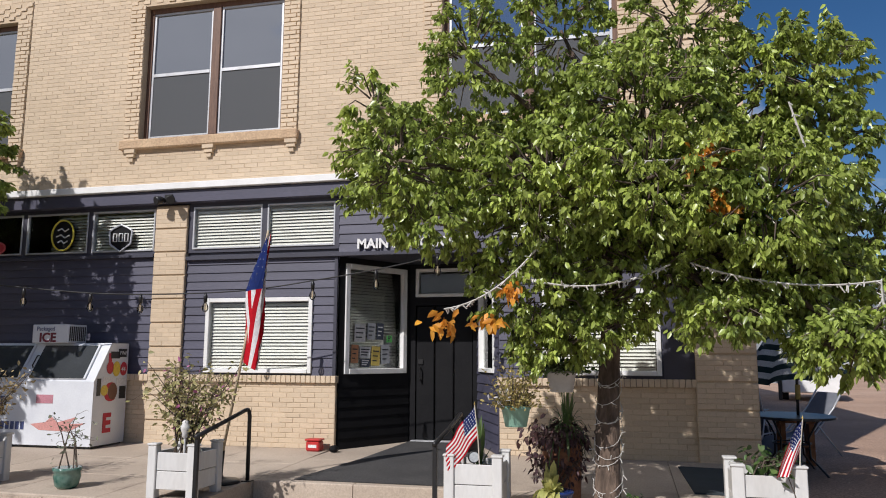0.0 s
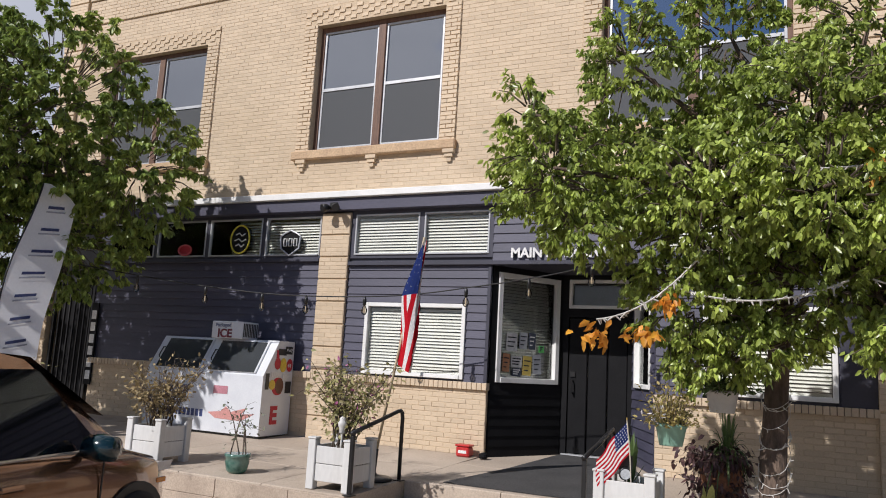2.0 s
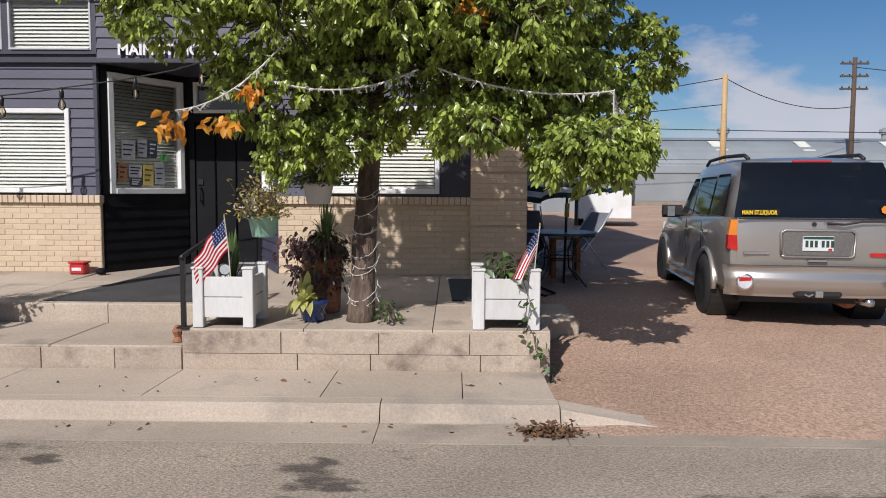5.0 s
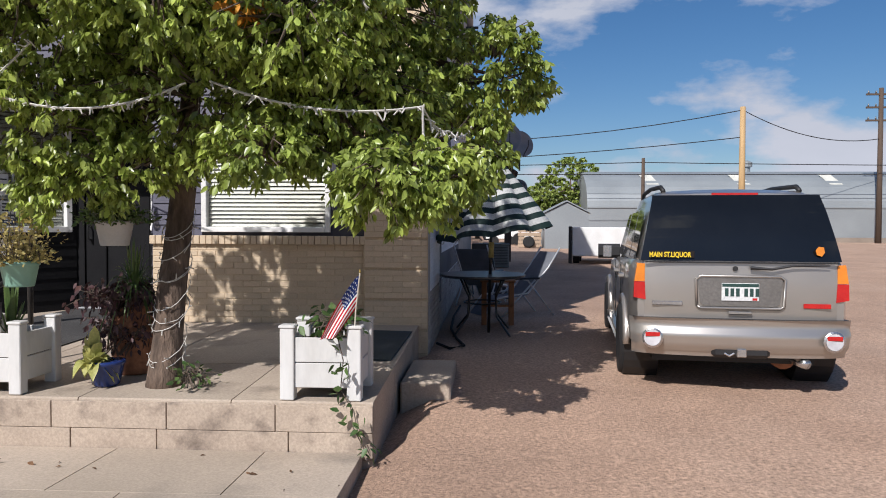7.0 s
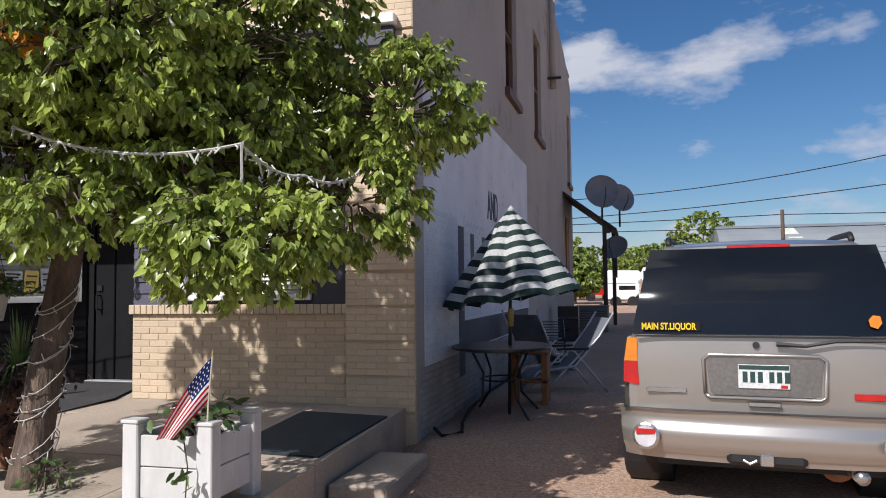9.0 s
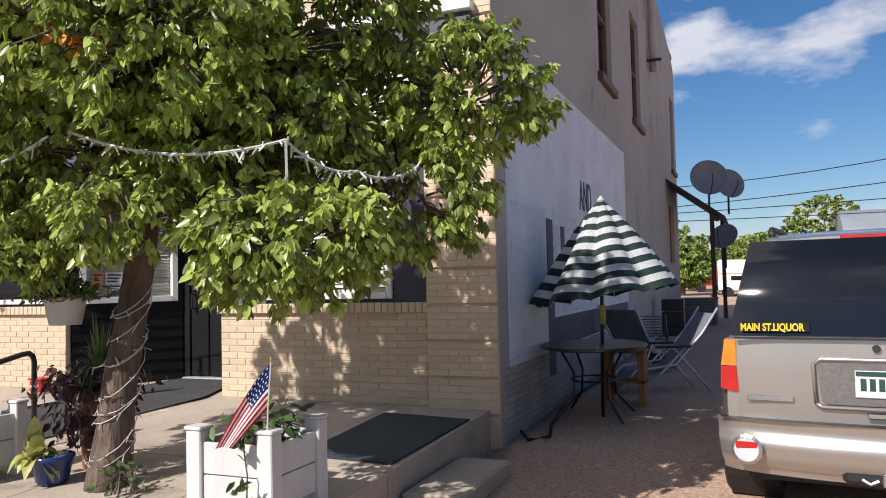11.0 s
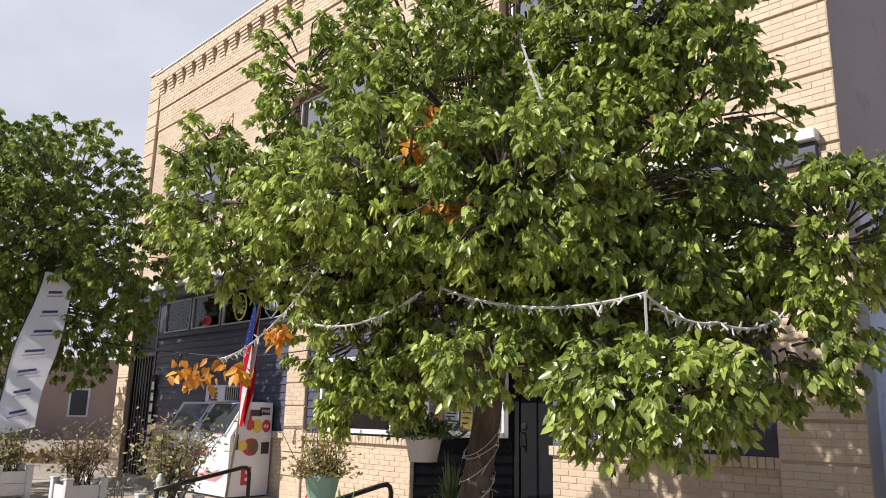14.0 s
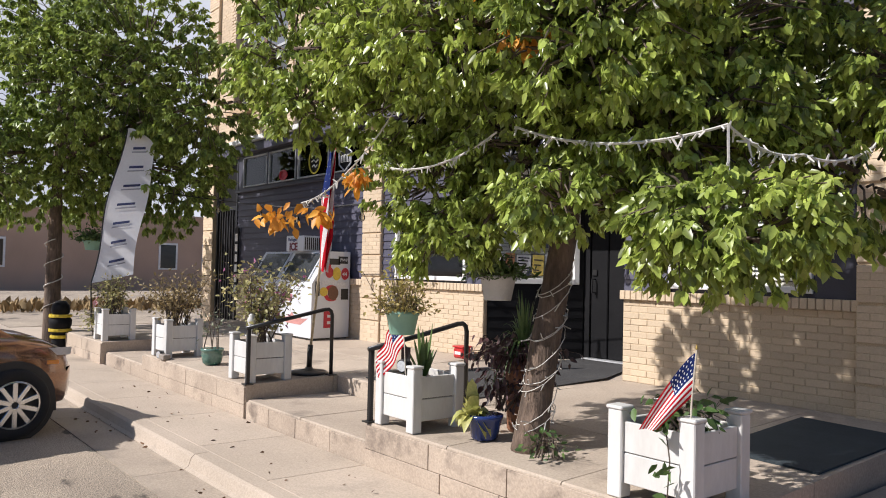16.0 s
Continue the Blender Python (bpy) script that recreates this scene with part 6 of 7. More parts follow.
# ---- hydrant ----
hyd = thing("hydrant", (-11.95, 9.28, -0.345), label="fire hydrant wrapped in black plastic and yellow tape", category="hydrant")
part("wrap", Shape().lathe([(0.15, 0), (0.17, 0.08), (0.13, 0.2), (0.14, 0.3), (0.19, 0.45), (0.2, 0.55), (0.13, 0.64), (0.16, 0.7), (0.15, 0.82), (0.08, 0.9)], 16, wobble=0.06), BLACK_PAINT, hyd, smooth=True)
for z in (0.22, 0.34, 0.60):
    part("tape_band", Shape().lathe([(0.165 + 0.03 * (z > 0.3), z), (0.17 + 0.03 * (z > 0.3), z + 0.02), (0.165 + 0.03 * (z > 0.3), z + 0.055)], 16, wobble=0.06), mat("yellow_tape", (0.65, 0.48, 0.03), None, 0.4, bump=0), hyd)

# leaf litter in the gutter
rl = random.Random(3)
q = [(0.93 + rl.gauss(0, 0.10), 8.10 + rl.gauss(0, 0.05), -0.447 + abs(rl.gauss(0, 0.025))) for _ in range(420)] + [(rl.uniform(-7, 2), 8.28 + rl.gauss(0, 0.12), -0.448) for _ in range(60)] + [(rl.uniform(-7, 1), rl.uniform(8.6, 9.3), -0.333) for _ in range(40)]
leaf_cloud("leaf_litter", q, [(rl.gauss(0, 1), rl.gauss(0, 1), rl.gauss(0, 0.15)) for _ in q], [0.05 * rl.uniform(0.5, 1.2) for _ in q], None, mat("dead_leaf", (0.16, 0.085, 0.04), (0.10, 0.055, 0.03), 0.9, island=0.4, bump=0), 6)
tagged(bpy.data.objects["leaf_litter"], "dead brown leaves swept into the gutter", "leaf litter", kind="stuff")


# ---- vehicles ----
PEWTER = mat("pewter_car_paint", (0.46, 0.43, 0.39), (0.42, 0.395, 0.36), 0.30, 0.72, big=2, fine=200, grain=0.05, bump=0.0, coat=0.7)
BRONZE = mat("bronze_car_paint", (0.24, 0.125, 0.065), (0.2, 0.1, 0.05), 0.22, 0.7, big=2, fine=200, grain=0.05, bump=0.0, coat=1.0)
CAR_GLASS = mat("tinted_car_glass", (0.008, 0.009, 0.010), None, 0.04, big=2, fine=20, grain=0.1, bump=0, spec=0.6)
TRIM_BLACK = mat("black_car_trim", (0.018, 0.018, 0.019), None, 0.55, big=5, fine=80, grain=0.2, bump=0.05)
CHROME = mat("alloy_metal", (0.6, 0.6, 0.6), (0.5, 0.5, 0.5), 0.25, 0.9, big=5, fine=60, grain=0.05, bump=0)
LAMP_RED = mat("red_lamp_lens", (0.50, 0.015, 0.012), (0.4, 0.01, 0.01), 0.15, big=12, fine=60, grain=0.1, bump=0.2, coat=0.5)
LAMP_AMBER = mat("amber_lamp_lens", (0.75, 0.25, 0.02), (0.65, 0.2, 0.02), 0.15, big=12, fine=60, grain=0.1, bump=0.2, coat=0.5)
LAMP_CLEAR = mat("clear_lamp_lens", (0.6, 0.6, 0.62), None, 0.12, big=12, fine=60, grain=0.1, bump=0.1, coat=0.5)


def wheel(parent, at, radius, width, spokes, outward):
    """outward: +1 when the rim faces +x, -1 when it faces -x."""
    w = part("wheel", Shape().tube([(-0.02 * outward, 0, 0), (0.02 * outward, 0, 0)], radius * 0.2, 16), CHROME, parent)
    w.matrix_basis = Matrix.Translation(at)
    turn = pose(0, 0, 0, 0, 90, 0)
    r = radius
    part("tyre", Shape().lathe([(r * 0.66, -width / 2), (r * 0.9, -width / 2), (r * 0.985, -width * 0.36), (r, -width * 0.2), (r, width * 0.2), (r * 0.985, width * 0.36), (r * 0.9, width / 2), (r * 0.66, width / 2), (r * 0.66, -width / 2)], 40, turn), RUBBER, w, smooth=True)
    part("rim", Shape().lathe([(r * 0.66, -width * 0.45), (r * 0.60, -width * 0.1), (r * 0.60, width * 0.1), (r * 0.66, width * 0.45)], 40, turn), TRIM_BLACK, w, smooth=True)
    for k in range(spokes):
        m = pose(outward * width * 0.45, 0, 0, 360 * k / spokes, 0, 0)
        part("spoke", Shape().box(-0.012, 0.014, -r * 0.07, r * 0.07, r * 0.08, r * 0.64, 0.006, m), CHROME, w)
    s = Shape()
    s.lathe([(r * 0.65, -0.012), (r * 0.67, 0.012), (r * 0.62, 0.016), (r * 0.62, -0.012)], 40, pose(outward * width * 0.45, 0, 0, 0, 90, 0))
    part("rim_edge", s, CHROME, w)


def loft(name, stations, ring, material, parent, smooth=True, close=True):
    """stations: y values with their numbers; ring(station) gives the (x, z) outline on the right half, from the bottom to the roof's middle."""
    s = Shape()
    rows = []
    for st in stations:
        half = ring(st)
        full = [(x, st[0], z) for x, z in half] + [(-x, st[0], z) for x, z in half[::-1]]
        rows.append(full)
    n = len(rows[0])
    vs = [p for row in rows for p in row]
    fs = [(a * n + j, a * n + (j + 1) % n, (a + 1) * n + (j + 1) % n, (a + 1) * n + j) for a in range(len(rows) - 1) for j in range(n)]
    if close:
        fs += [tuple(range(n))[::-1], tuple((len(rows) - 1) * n + j for j in range(n))]
    s.add(vs, fs)
    return part(name, s, material, parent, smooth=smooth)


def set_edges(ob, angle=35):
    ob.data.set_sharp_from_angle(angle=radians(angle))


# the parked SUV; its rear bumper at local y = 0, nose towards +y
suv = thing("suv", (4.06, 10.98, -0.27), -6.2, label="pewter grey SUV parked on the dirt with dark rear glass", category="car")
body_rows = [  # y, half width, bottom, belt height
    (0.06, 0.86, 0.46, 1.17), (0.16, 0.905, 0.40, 1.18), (0.5, 0.925, 0.36, 1.18), (1.1, 0.935, 0.34, 1.16), (2.2, 0.94, 0.32, 1.13), (3.3, 0.93, 0.33, 1.10), (3.75, 0.925, 0.34, 1.08), (4.3, 0.90, 0.36, 1.02), (4.7, 0.84, 0.38, 0.93), (4.86, 0.70, 0.42, 0.80)]
body = loft("body", body_rows, lambda s: [(s[1] * 0.90, s[2]), (s[1] * 0.985, s[2] + 0.08), (s[1], s[2] + 0.3), (s[1] * 0.995, s[3] - 0.22), (s[1] * 0.975, s[3] - 0.05), (s[1] * 0.93, s[3]), (s[1] * 0.5, s[3] + 0.02), (0.001, s[3] + 0.03)], PEWTER, suv)
set_edges(body, 40)
cabin_rows = [(0.09, 0.845, 1.14, 0.80, 1.20), (0.13, 0.845, 1.14, 0.77, 1.42), (0.22, 0.845, 1.14, 0.72, 1.64), (0.32, 0.845, 1.14, 0.68, 1.785), (0.5, 0.85, 1.14, 0.665, 1.825), (1.2, 0.855, 1.12, 0.66, 1.845), (2.2, 0.855, 1.10, 0.66, 1.835), (2.7, 0.85, 1.09, 0.65, 1.78), (3.1, 0.84, 1.09, 0.66, 1.45), (3.55, 0.82, 1.05, 0.75, 1.12)]
cabin = loft("cabin", cabin_rows, lambda s: [(s[1] - 0.01, s[2] - 0.08), (s[1], s[2]), (s[3] + (s[1] - s[3]) * 0.35, s[2] + (s[4] - s[2]) * 0.7), (s[3], s[4] - 0.05), (s[3] - 0.06, s[4] - 0.01), (s[3] * 0.5, s[4] + 0.005), (0.001, s[4] + 0.012)], PEWTER, suv)
set_edges(cabin, 40)


def rear_x(z):
    return 0.80 - 0.115 * max(0.0, (z - 1.2) / 0.56)


def rear_y(z):
    return blend(z, [(0.5, 0.045), (1.17, 0.05), (1.42, 0.115), (1.64, 0.205), (1.785, 0.305)])


s = Shape()
s.sheet(lambda u, v: ((rear_x(1.19 + 0.585 * v) + 0.035) * (2 * u - 1), rear_y(1.19 + 0.585 * v) - 0.016 + 0.02 * (2 * u - 1) ** 4, 1.19 + 0.585 * v), 16, 10)
part("rear_glass", s, CAR_GLASS, suv, "dark tinted glass", smooth=True)
s = Shape()
s.sheet(lambda u, v: (0.80 * (2 * u - 1), 0.035 - 0.014 * math.sin(math.pi * v) + 0.03 * (2 * u - 1) ** 6, 0.60 + 0.585 * v), 18, 12)
gatepart = part("liftgate", s, PEWTER, suv, smooth=True)
part("plate_recess", Shape().prism([(-0.33, 0.82), (-0.30, 0.80), (0.30, 0.80), (0.33, 0.82), (0.35, 1.02), (0.32, 1.04), (-0.32, 1.04), (-0.35, 1.02)], 0.008, 0.02, "y"), mat("pewter_shade", (0.24, 0.23, 0.215), None, 0.35, 0.5, bump=0, coat=0.5), suv)
s = Shape()
s.tube([(-0.36, 0.006, 0.80), (-0.37, 0.006, 1.03), (-0.33, 0.006, 1.06), (0.33, 0.006, 1.06), (0.37, 0.006, 1.03), (0.36, 0.006, 0.80), (0.33, 0.006, 0.78), (-0.33, 0.006, 0.78), (-0.36, 0.006, 0.80)], 0.013, 6)
part("recess_rim", s, PEWTER, suv, smooth=True)
plate = part("number_plate", Shape().box(-0.155, 0.155, -0.004, 0.004, 0.845, 1.0, 0.004), mat("plate_white", (0.72, 0.74, 0.73), None, 0.4, bump=0), suv, "white number plate with green marks")
PLATE_INK = mat("plate_green", (0.02, 0.06, 0.05), None, 0.5, bump=0)
for k in range(6):
    x = -0.128 + k * 0.046 + (0.022 if k > 2 else 0)
    part("plate_bar", Shape().box(x, x + 0.030, -0.006, -0.004, 0.885, 0.955), PLATE_INK, plate)
part("plate_band", Shape().box(-0.15, 0.15, -0.0055, -0.004, 0.968, 0.996), PLATE_INK, plate)
part("plate_tag", Shape().box(0.10, 0.14, -0.006, -0.004, 0.852, 0.872), LAMP_RED, plate)
part("handle", Shape().box(-0.10, 0.10, -0.012, 0.006, 0.725, 0.755, 0.01), PEWTER, suv)
part("gate_seam", Shape().box(-0.80, 0.80, 0.004, 0.03, 1.172, 1.184), TRIM_BLACK, suv)
part("wiper", Shape().tube([(0.08, -0.01, 1.135), (0.25, -0.02, 1.125), (0.42, -0.015, 1.155), (0.72, -0.005, 1.16)], [0.018, 0.012, 0.01, 0.006], 6), TRIM_BLACK, suv)
part("gate_lock", Shape().lathe([(0.022, 0), (0.022, 0.01)], 14, pose(-0.04, 0.02, 1.125, 90, 0, 0)), TRIM_BLACK, suv)
part("badge_bar", Shape().box(0.52, 0.74, 0.008, 0.020, 0.79, 0.83, 0.003), LAMP_RED, suv, "small red badge")
part("badge_bar", Shape().box(-0.74, -0.48, 0.006, 0.018, 0.80, 0.832, 0.003), CHROME, suv, "chrome name badge")
stick = part("window_decal", Shape().box(-0.76, -0.38, 0.033, 0.036, 1.215, 1.275), CAR_GLASS, suv)
letters("MAIN ST.LIQUOR", 0.062, (-0.765, 0.03, 1.222), mat("yellow_decal", (0.85, 0.6, 0.02), None, 0.5, bump=0), suv, "decal_lettering", depth=0.001, bold=0.002, squeeze=0.74)
part("sticker", Shape().prism([(0.625, 1.25), (0.665, 1.235), (0.69, 1.27), (0.68, 1.315), (0.64, 1.32), (0.615, 1.29)], 0.034, 0.038, "y"), LAMP_AMBER, suv, "small orange and yellow sticker")
for sx in (-1, 1):
    lamp = part("tail_lamp", Shape().prism([(sx * 0.79, 0.84), (sx * 0.895, 0.86), (sx * 0.89, 1.0), (sx * 0.80, 1.0)], 0.045, 0.20, "y"), LAMP_RED, suv, "red tail lamp")
    part("amber_lens", Shape().prism([(sx * 0.80, 1.003), (sx * 0.89, 1.003), (sx * 0.865, 1.165), (sx * 0.80, 1.16)], 0.05, 0.20, "y"), LAMP_AMBER, lamp)
    fog = part("bumper_lamp", Shape().lathe([(0.085, 0), (0.09, 0.012), (0.075, 0.02)], 22, pose(sx * 0.74, -0.075, 0.52, 90, 0, sx * 6)), CHROME, suv, "round bumper lamp")
    part("clear_lens", Shape().lathe([(0.07, 0.0), (0.07, 0.024)], 22, pose(sx * 0.74, -0.075, 0.52, 90, 0, sx * 6)), LAMP_CLEAR, fog)
    part("red_lens", Shape().box(-0.062, 0.062, -0.106, -0.099, 0.012, 0.05, 0.004, pose(sx * 0.74, 0.0, 0.52)), LAMP_RED, fog)
    part("roof_rail", Shape().tube([(sx * 0.60, 0.48, 1.82), (sx * 0.61, 0.62, 1.865), (sx * 0.615, 1.5, 1.885), (sx * 0.61, 2.3, 1.865), (sx * 0.60, 2.5, 1.81)], 0.022, 8), TRIM_BLACK, suv, smooth=True)
    mirror = part("door_mirror", Shape().box(sx * 0.88, sx * 1.07, 2.88, 3.02, 1.09, 1.27, 0.04), TRIM_BLACK, suv)
    part("mirror_glass", Shape().box(sx * 0.95, sx * 1.05, 2.872, 2.88, 1.11, 1.25), CHROME, mirror)
    for y0, y1, z0 in ((0.42, 1.12, 1.19), (1.2, 2.05, 1.17), (2.12, 2.85, 1.16)):
        t = 0.96
        w = Shape()
        xl = lambda y, z: sx * (0.858 - 0.20 * max(0.0, (z - 1.14)) ** 0.9 - 0.05 * max(0, z - 1.55)) 
        lean0 = 0.14 if y0 < 0.5 else 0.0
        lean1 = 0.42 if y1 > 2.8 else 0.0
        w.sheet(lambda u, v: (xl(0, z0 + 0.47 * v) + sx * 0.012, y0 + lean0 * v + (y1 - y0 - lean0 * v - lean1 * v) * u, z0 + 0.47 * v), 6, 6)
        part("side_window", w, CAR_GLASS, suv, smooth=True)
    for y in (1.16, 2.08):
        part("door_seam", Shape().box(sx * 0.936, sx * 0.944, y - 0.006, y + 0.006, 0.45, 1.1), TRIM_BLACK, suv)
        part("door_handle", Shape().box(sx * 0.935, sx * 0.965, y - 0.30, y - 0.10, 0.98, 1.02, 0.01), PEWTER, suv)
    part("rocker", Shape().box(sx * 0.90, sx * 0.955, 1.3, 3.3, 0.30, 0.40, 0.02), PEWTER, suv)
    for y in (0.92, 3.86):
        part("wheel_arch", Shape().tube([(sx * 0.925, y + 0.44 * math.cos(a), 0.37 + 0.42 * math.sin(a)) for a in np.linspace(0, math.pi, 14)], 0.035, 8), PEWTER, suv, smooth=True)
        arch = part("arch_well", Shape().tube([(sx * 0.62, y, 0.38), (sx * 0.940, y, 0.38)], 0.405, 28), TRIM_BLACK, suv)
        wheel(suv, (sx * 0.855, y, 0.37), 0.37, 0.245, 6, sx)
s = Shape()
s.sheet(lambda u, v: ((0.93 - 0.03 * (1 - v)) * math.sin((2 * u - 1) * 1.35) / math.sin(1.35), 0.30 - 0.375 * math.cos((2 * u - 1) * 1.3) ** 0.45 + 0.05 * (1 - v) - (0.05 if 0.2 < v < 0.75 else 0), 0.36 + 0.33 * v), 24, 8)
bump_ob = part("rear_bumper", s, PEWTER, suv, smooth=True)
s = Shape()
s.sheet(lambda u, v: (0.90 * (2 * u - 1), -0.085 + 0.14 * v + 0.10 * abs(2 * u - 1) ** 4, 0.692 - 0.004 * v), 16, 2)
part("bumper_top", s, TRIM_BLACK, suv)
part("hitch_recess", Shape().box(-0.24, 0.24, -0.07, 0.1, 0.355, 0.46, 0.03), TRIM_BLACK, suv)
part("tow_hitch", Shape().box(-0.04, 0.04, -0.10, 0.1, 0.37, 0.44, 0.006), CHROME, suv)
part("hitch_chain_ring", Shape().tube([(-0.14, -0.08, 0.40), (-0.10, -0.09, 0.38), (-0.06, -0.08, 0.40)], 0.01, 6), CHROME, suv)
part("exhaust", Shape().tube([(0.52, 0.45, 0.30), (0.55, 0.02, 0.31)], 0.045, 12), CHROME, suv, smooth=True)
part("muffler", Shape().tube([(0.45, 0.35, 0.31), (0.45, 0.9, 0.31)], 0.11, 14), TERRA, suv, smooth=True)
part("underbody", Shape().box(-0.7, 0.7, 0.3, 4.5, 0.26, 0.4), TRIM_BLACK, suv)
part("brake_strip", Shape().box(-0.20, 0.20, 0.285, 0.32, 1.772, 1.795, 0.004), LAMP_RED, suv, "red high brake light")

# the bronze crossover nosed to the kerb; origin under its front right wheel
car = thing("car", (-5.08, 7.33, -0.455), 11, label="bronze brown crossover parked nose to the kerb", category="car")
C = -0.86     # its middle, from the right wheel's plane
def car_row(s):
    y, w, zb, belt = s
    return [(w * 0.92, zb), (w * 0.99, zb + 0.1), (w, zb + 0.3), (w * 0.985, belt - 0.16), (w * 0.96, belt - 0.03), (w * 0.9, belt + 0.02), (w * 0.5, belt + 0.07), (0.001, belt + 0.09)]
rows = [(-3.35, 0.70, 0.42, 0.9), (-3.2, 0.84, 0.34, 1.0), (-2.6, 0.9, 0.28, 1.06), (-1.5, 0.91, 0.24, 1.04), (-0.6, 0.91, 0.24, 1.0), (0.0, 0.905, 0.27, 0.95), (0.33, 0.88, 0.28, 0.89), (0.55, 0.78, 0.30, 0.80), (0.67, 0.6, 0.34, 0.66)]
b = loft("body", rows, car_row, BRONZE, car)
b.matrix_basis = Matrix.Translation((C, 0, 0))
set_edges(b, 40)
crow = [(-3.25, 0.74, 0.95, 0.55, 1.15), (-2.9, 0.78, 1.04, 0.56, 1.60), (-2.2, 0.82, 1.07, 0.58, 1.75), (-1.4, 0.83, 1.06, 0.58, 1.78), (-0.95, 0.82, 1.03, 0.58, 1.70), (-0.25, 0.80, 1.0, 0.66, 1.25), (0.05, 0.78, 0.93, 0.72, 1.0)]
b = loft("cabin", crow, lambda s: [(s[1], s[2] - 0.06), (s[1], s[2]), (s[3] + (s[1] - s[3]) * 0.4, s[2] + (s[4] - s[2]) * 0.7), (s[3], s[4] - 0.03), (s[3] * 0.6, s[4]), (0.001, s[4] + 0.01)], BRONZE, car)
b.matrix_basis = Matrix.Translation((C, 0, 0))
set_edges(b, 40)
for y0, y1, l0, l1 in ((-1.42, -0.38, 0.0, 0.56), (-2.45, -1.5, 0.1, 0.0)):
    w = Shape()
    w.sheet(lambda u, v: (C + 0.842 - 0.15 * v, y0 + l0 * v + (y1 - y0 - l0 * v - l1 * v) * u, 1.05 + 0.56 * v), 6, 6)
    part("side_window", w, CAR_GLASS, car, smooth=True)
    part("window_trim", Shape().tube([(C + 0.85, y0, 1.04), (C + 0.85, y1, 1.04)], 0.012, 6), CHROME, car)
w = Shape()
w.sheet(lambda u, v: (C + (0.70 - 0.12 * v) * (2 * u - 1), -0.22 - 0.68 * v, 1.26 + 0.43 * v + 0.02 * (1 - (2 * u - 1) ** 2)), 10, 6)
part("windscreen", w, CAR_GLASS, car, smooth=True)
m = part("door_mirror", Shape().lathe([(0.03, -0.13), (0.085, -0.11), (0.10, 0.0), (0.085, 0.11), (0.03, 0.13)], 16, pose(C + 1.03, -0.62, 1.08, 0, 90, 0) @ Matrix.Diagonal((1, 1.0, 1, 1))), mat("teal_dark_plastic", (0.01, 0.03, 0.035), None, 0.15, bump=0, coat=0.6), car, "glossy dark mirror housing", smooth=True)
part("mirror_arm", Shape().box(C + 0.82, C + 0.95, -0.62, -0.56, 1.0, 1.06, 0.01), TRIM_BLACK, car)
for y in (-1.45, -0.42):
    part("door_seam", Shape().box(C + 0.905, C + 0.913, y - 0.005, y + 0.005, 0.4, 0.95), TRIM_BLACK, car)
part("door_handle", Shape().box(C + 0.90, C + 0.945, -1.38, -1.18, 0.86, 0.90, 0.012), BRONZE, car)
part("sill_trim", Shape().box(C + 0.84, C + 0.925, -2.2, -0.45, 0.2, 0.36, 0.03), TRIM_BLACK, car)
for sx, xx in ((1, 0.0), (-1, 2 * C)):
    for y in (0.0, -2.6):
        part("arch_well", Shape().tube([(xx - sx * 0.25, y, 0.36), (xx + sx * 0.054, y, 0.36)], 0.40, 28), TRIM_BLACK, car)
        wheel(car, (xx, y, 0.345), 0.345, 0.22, 10, sx)
    part("headlamp", Shape().prism([(C + sx * 0.50, 0.70), (C + sx * 0.80, 0.78), (C + sx * 0.83, 0.86), (C + sx * 0.55, 0.80)], 0.32, 0.58, "y"), LAMP_CLEAR, car, "clear headlamp")
    part("side_marker", Shape().box(C + sx * 0.845, C + sx * 0.872, 0.32, 0.44, 0.70, 0.74, 0.005), LAMP_AMBER, car, "amber marker")
part("underbody", Shape().box(C - 0.7, C + 0.7, -3.0, 0.5, 0.2, 0.3), TRIM_BLACK, car)
part("grille", Shape().box(C - 0.45, C + 0.45, 0.65, 0.682, 0.4, 0.62, 0.01), TRIM_BLACK, car)


# ---- beside the east wall ----
UMB = [mat("umbrella_white", (0.70, 0.71, 0.68), None, 0.7, bump=0.1, through_light=0.3), mat("umbrella_green", (0.009, 0.028, 0.023), None, 0.7, bump=0.1, through_light=0.15)]
umb = thing("patio_umbrella", (1.93, 14.1, -0.19), label="half-closed patio umbrella with dark green and white stripes", category="umbrella")
s = Shape()
NU, NV = 64, 30


def canopy(u, v):
    a = 2 * math.pi * u
    fold = abs(math.sin(a * 4))
    rad = 0.03 + 0.78 * v ** 0.92 * (0.86 + 0.16 * fold)
    z = 2.30 - 0.98 * v ** 1.06 - 0.05 * v * (1 - fold) + 0.10 * math.cos(a) * v
    return (rad * math.cos(a) * 0.97, rad * math.sin(a), z)


s.sheet(canopy, NU, NV)
for k in range(len(s.f)):
    s.i[k] = (int((k // NU) / NV * 15) + 1) % 2
part("canopy", s, UMB, umb, smooth=True)
for k in range(8):
    a = (k + 0.0) * math.pi / 4
    part("rib", Shape().tube([(0, 0, 2.28), tuple(0.98 * c if j < 2 else c - 0.03 for j, c in enumerate(canopy(k / 8, 0.98)))], 0.007, 5), ALUMINIUM, umb)
part("finial", Shape().lathe([(0.035, 2.28), (0.045, 2.31), (0.02, 2.34), (0.004, 2.36)], 14), UMB[0], umb)
part("pole", Shape().tube([(-0.05, 0.0, 0.0), (0, 0, 2.28)], 0.02, 12), BLACK_METAL, umb, smooth=True)
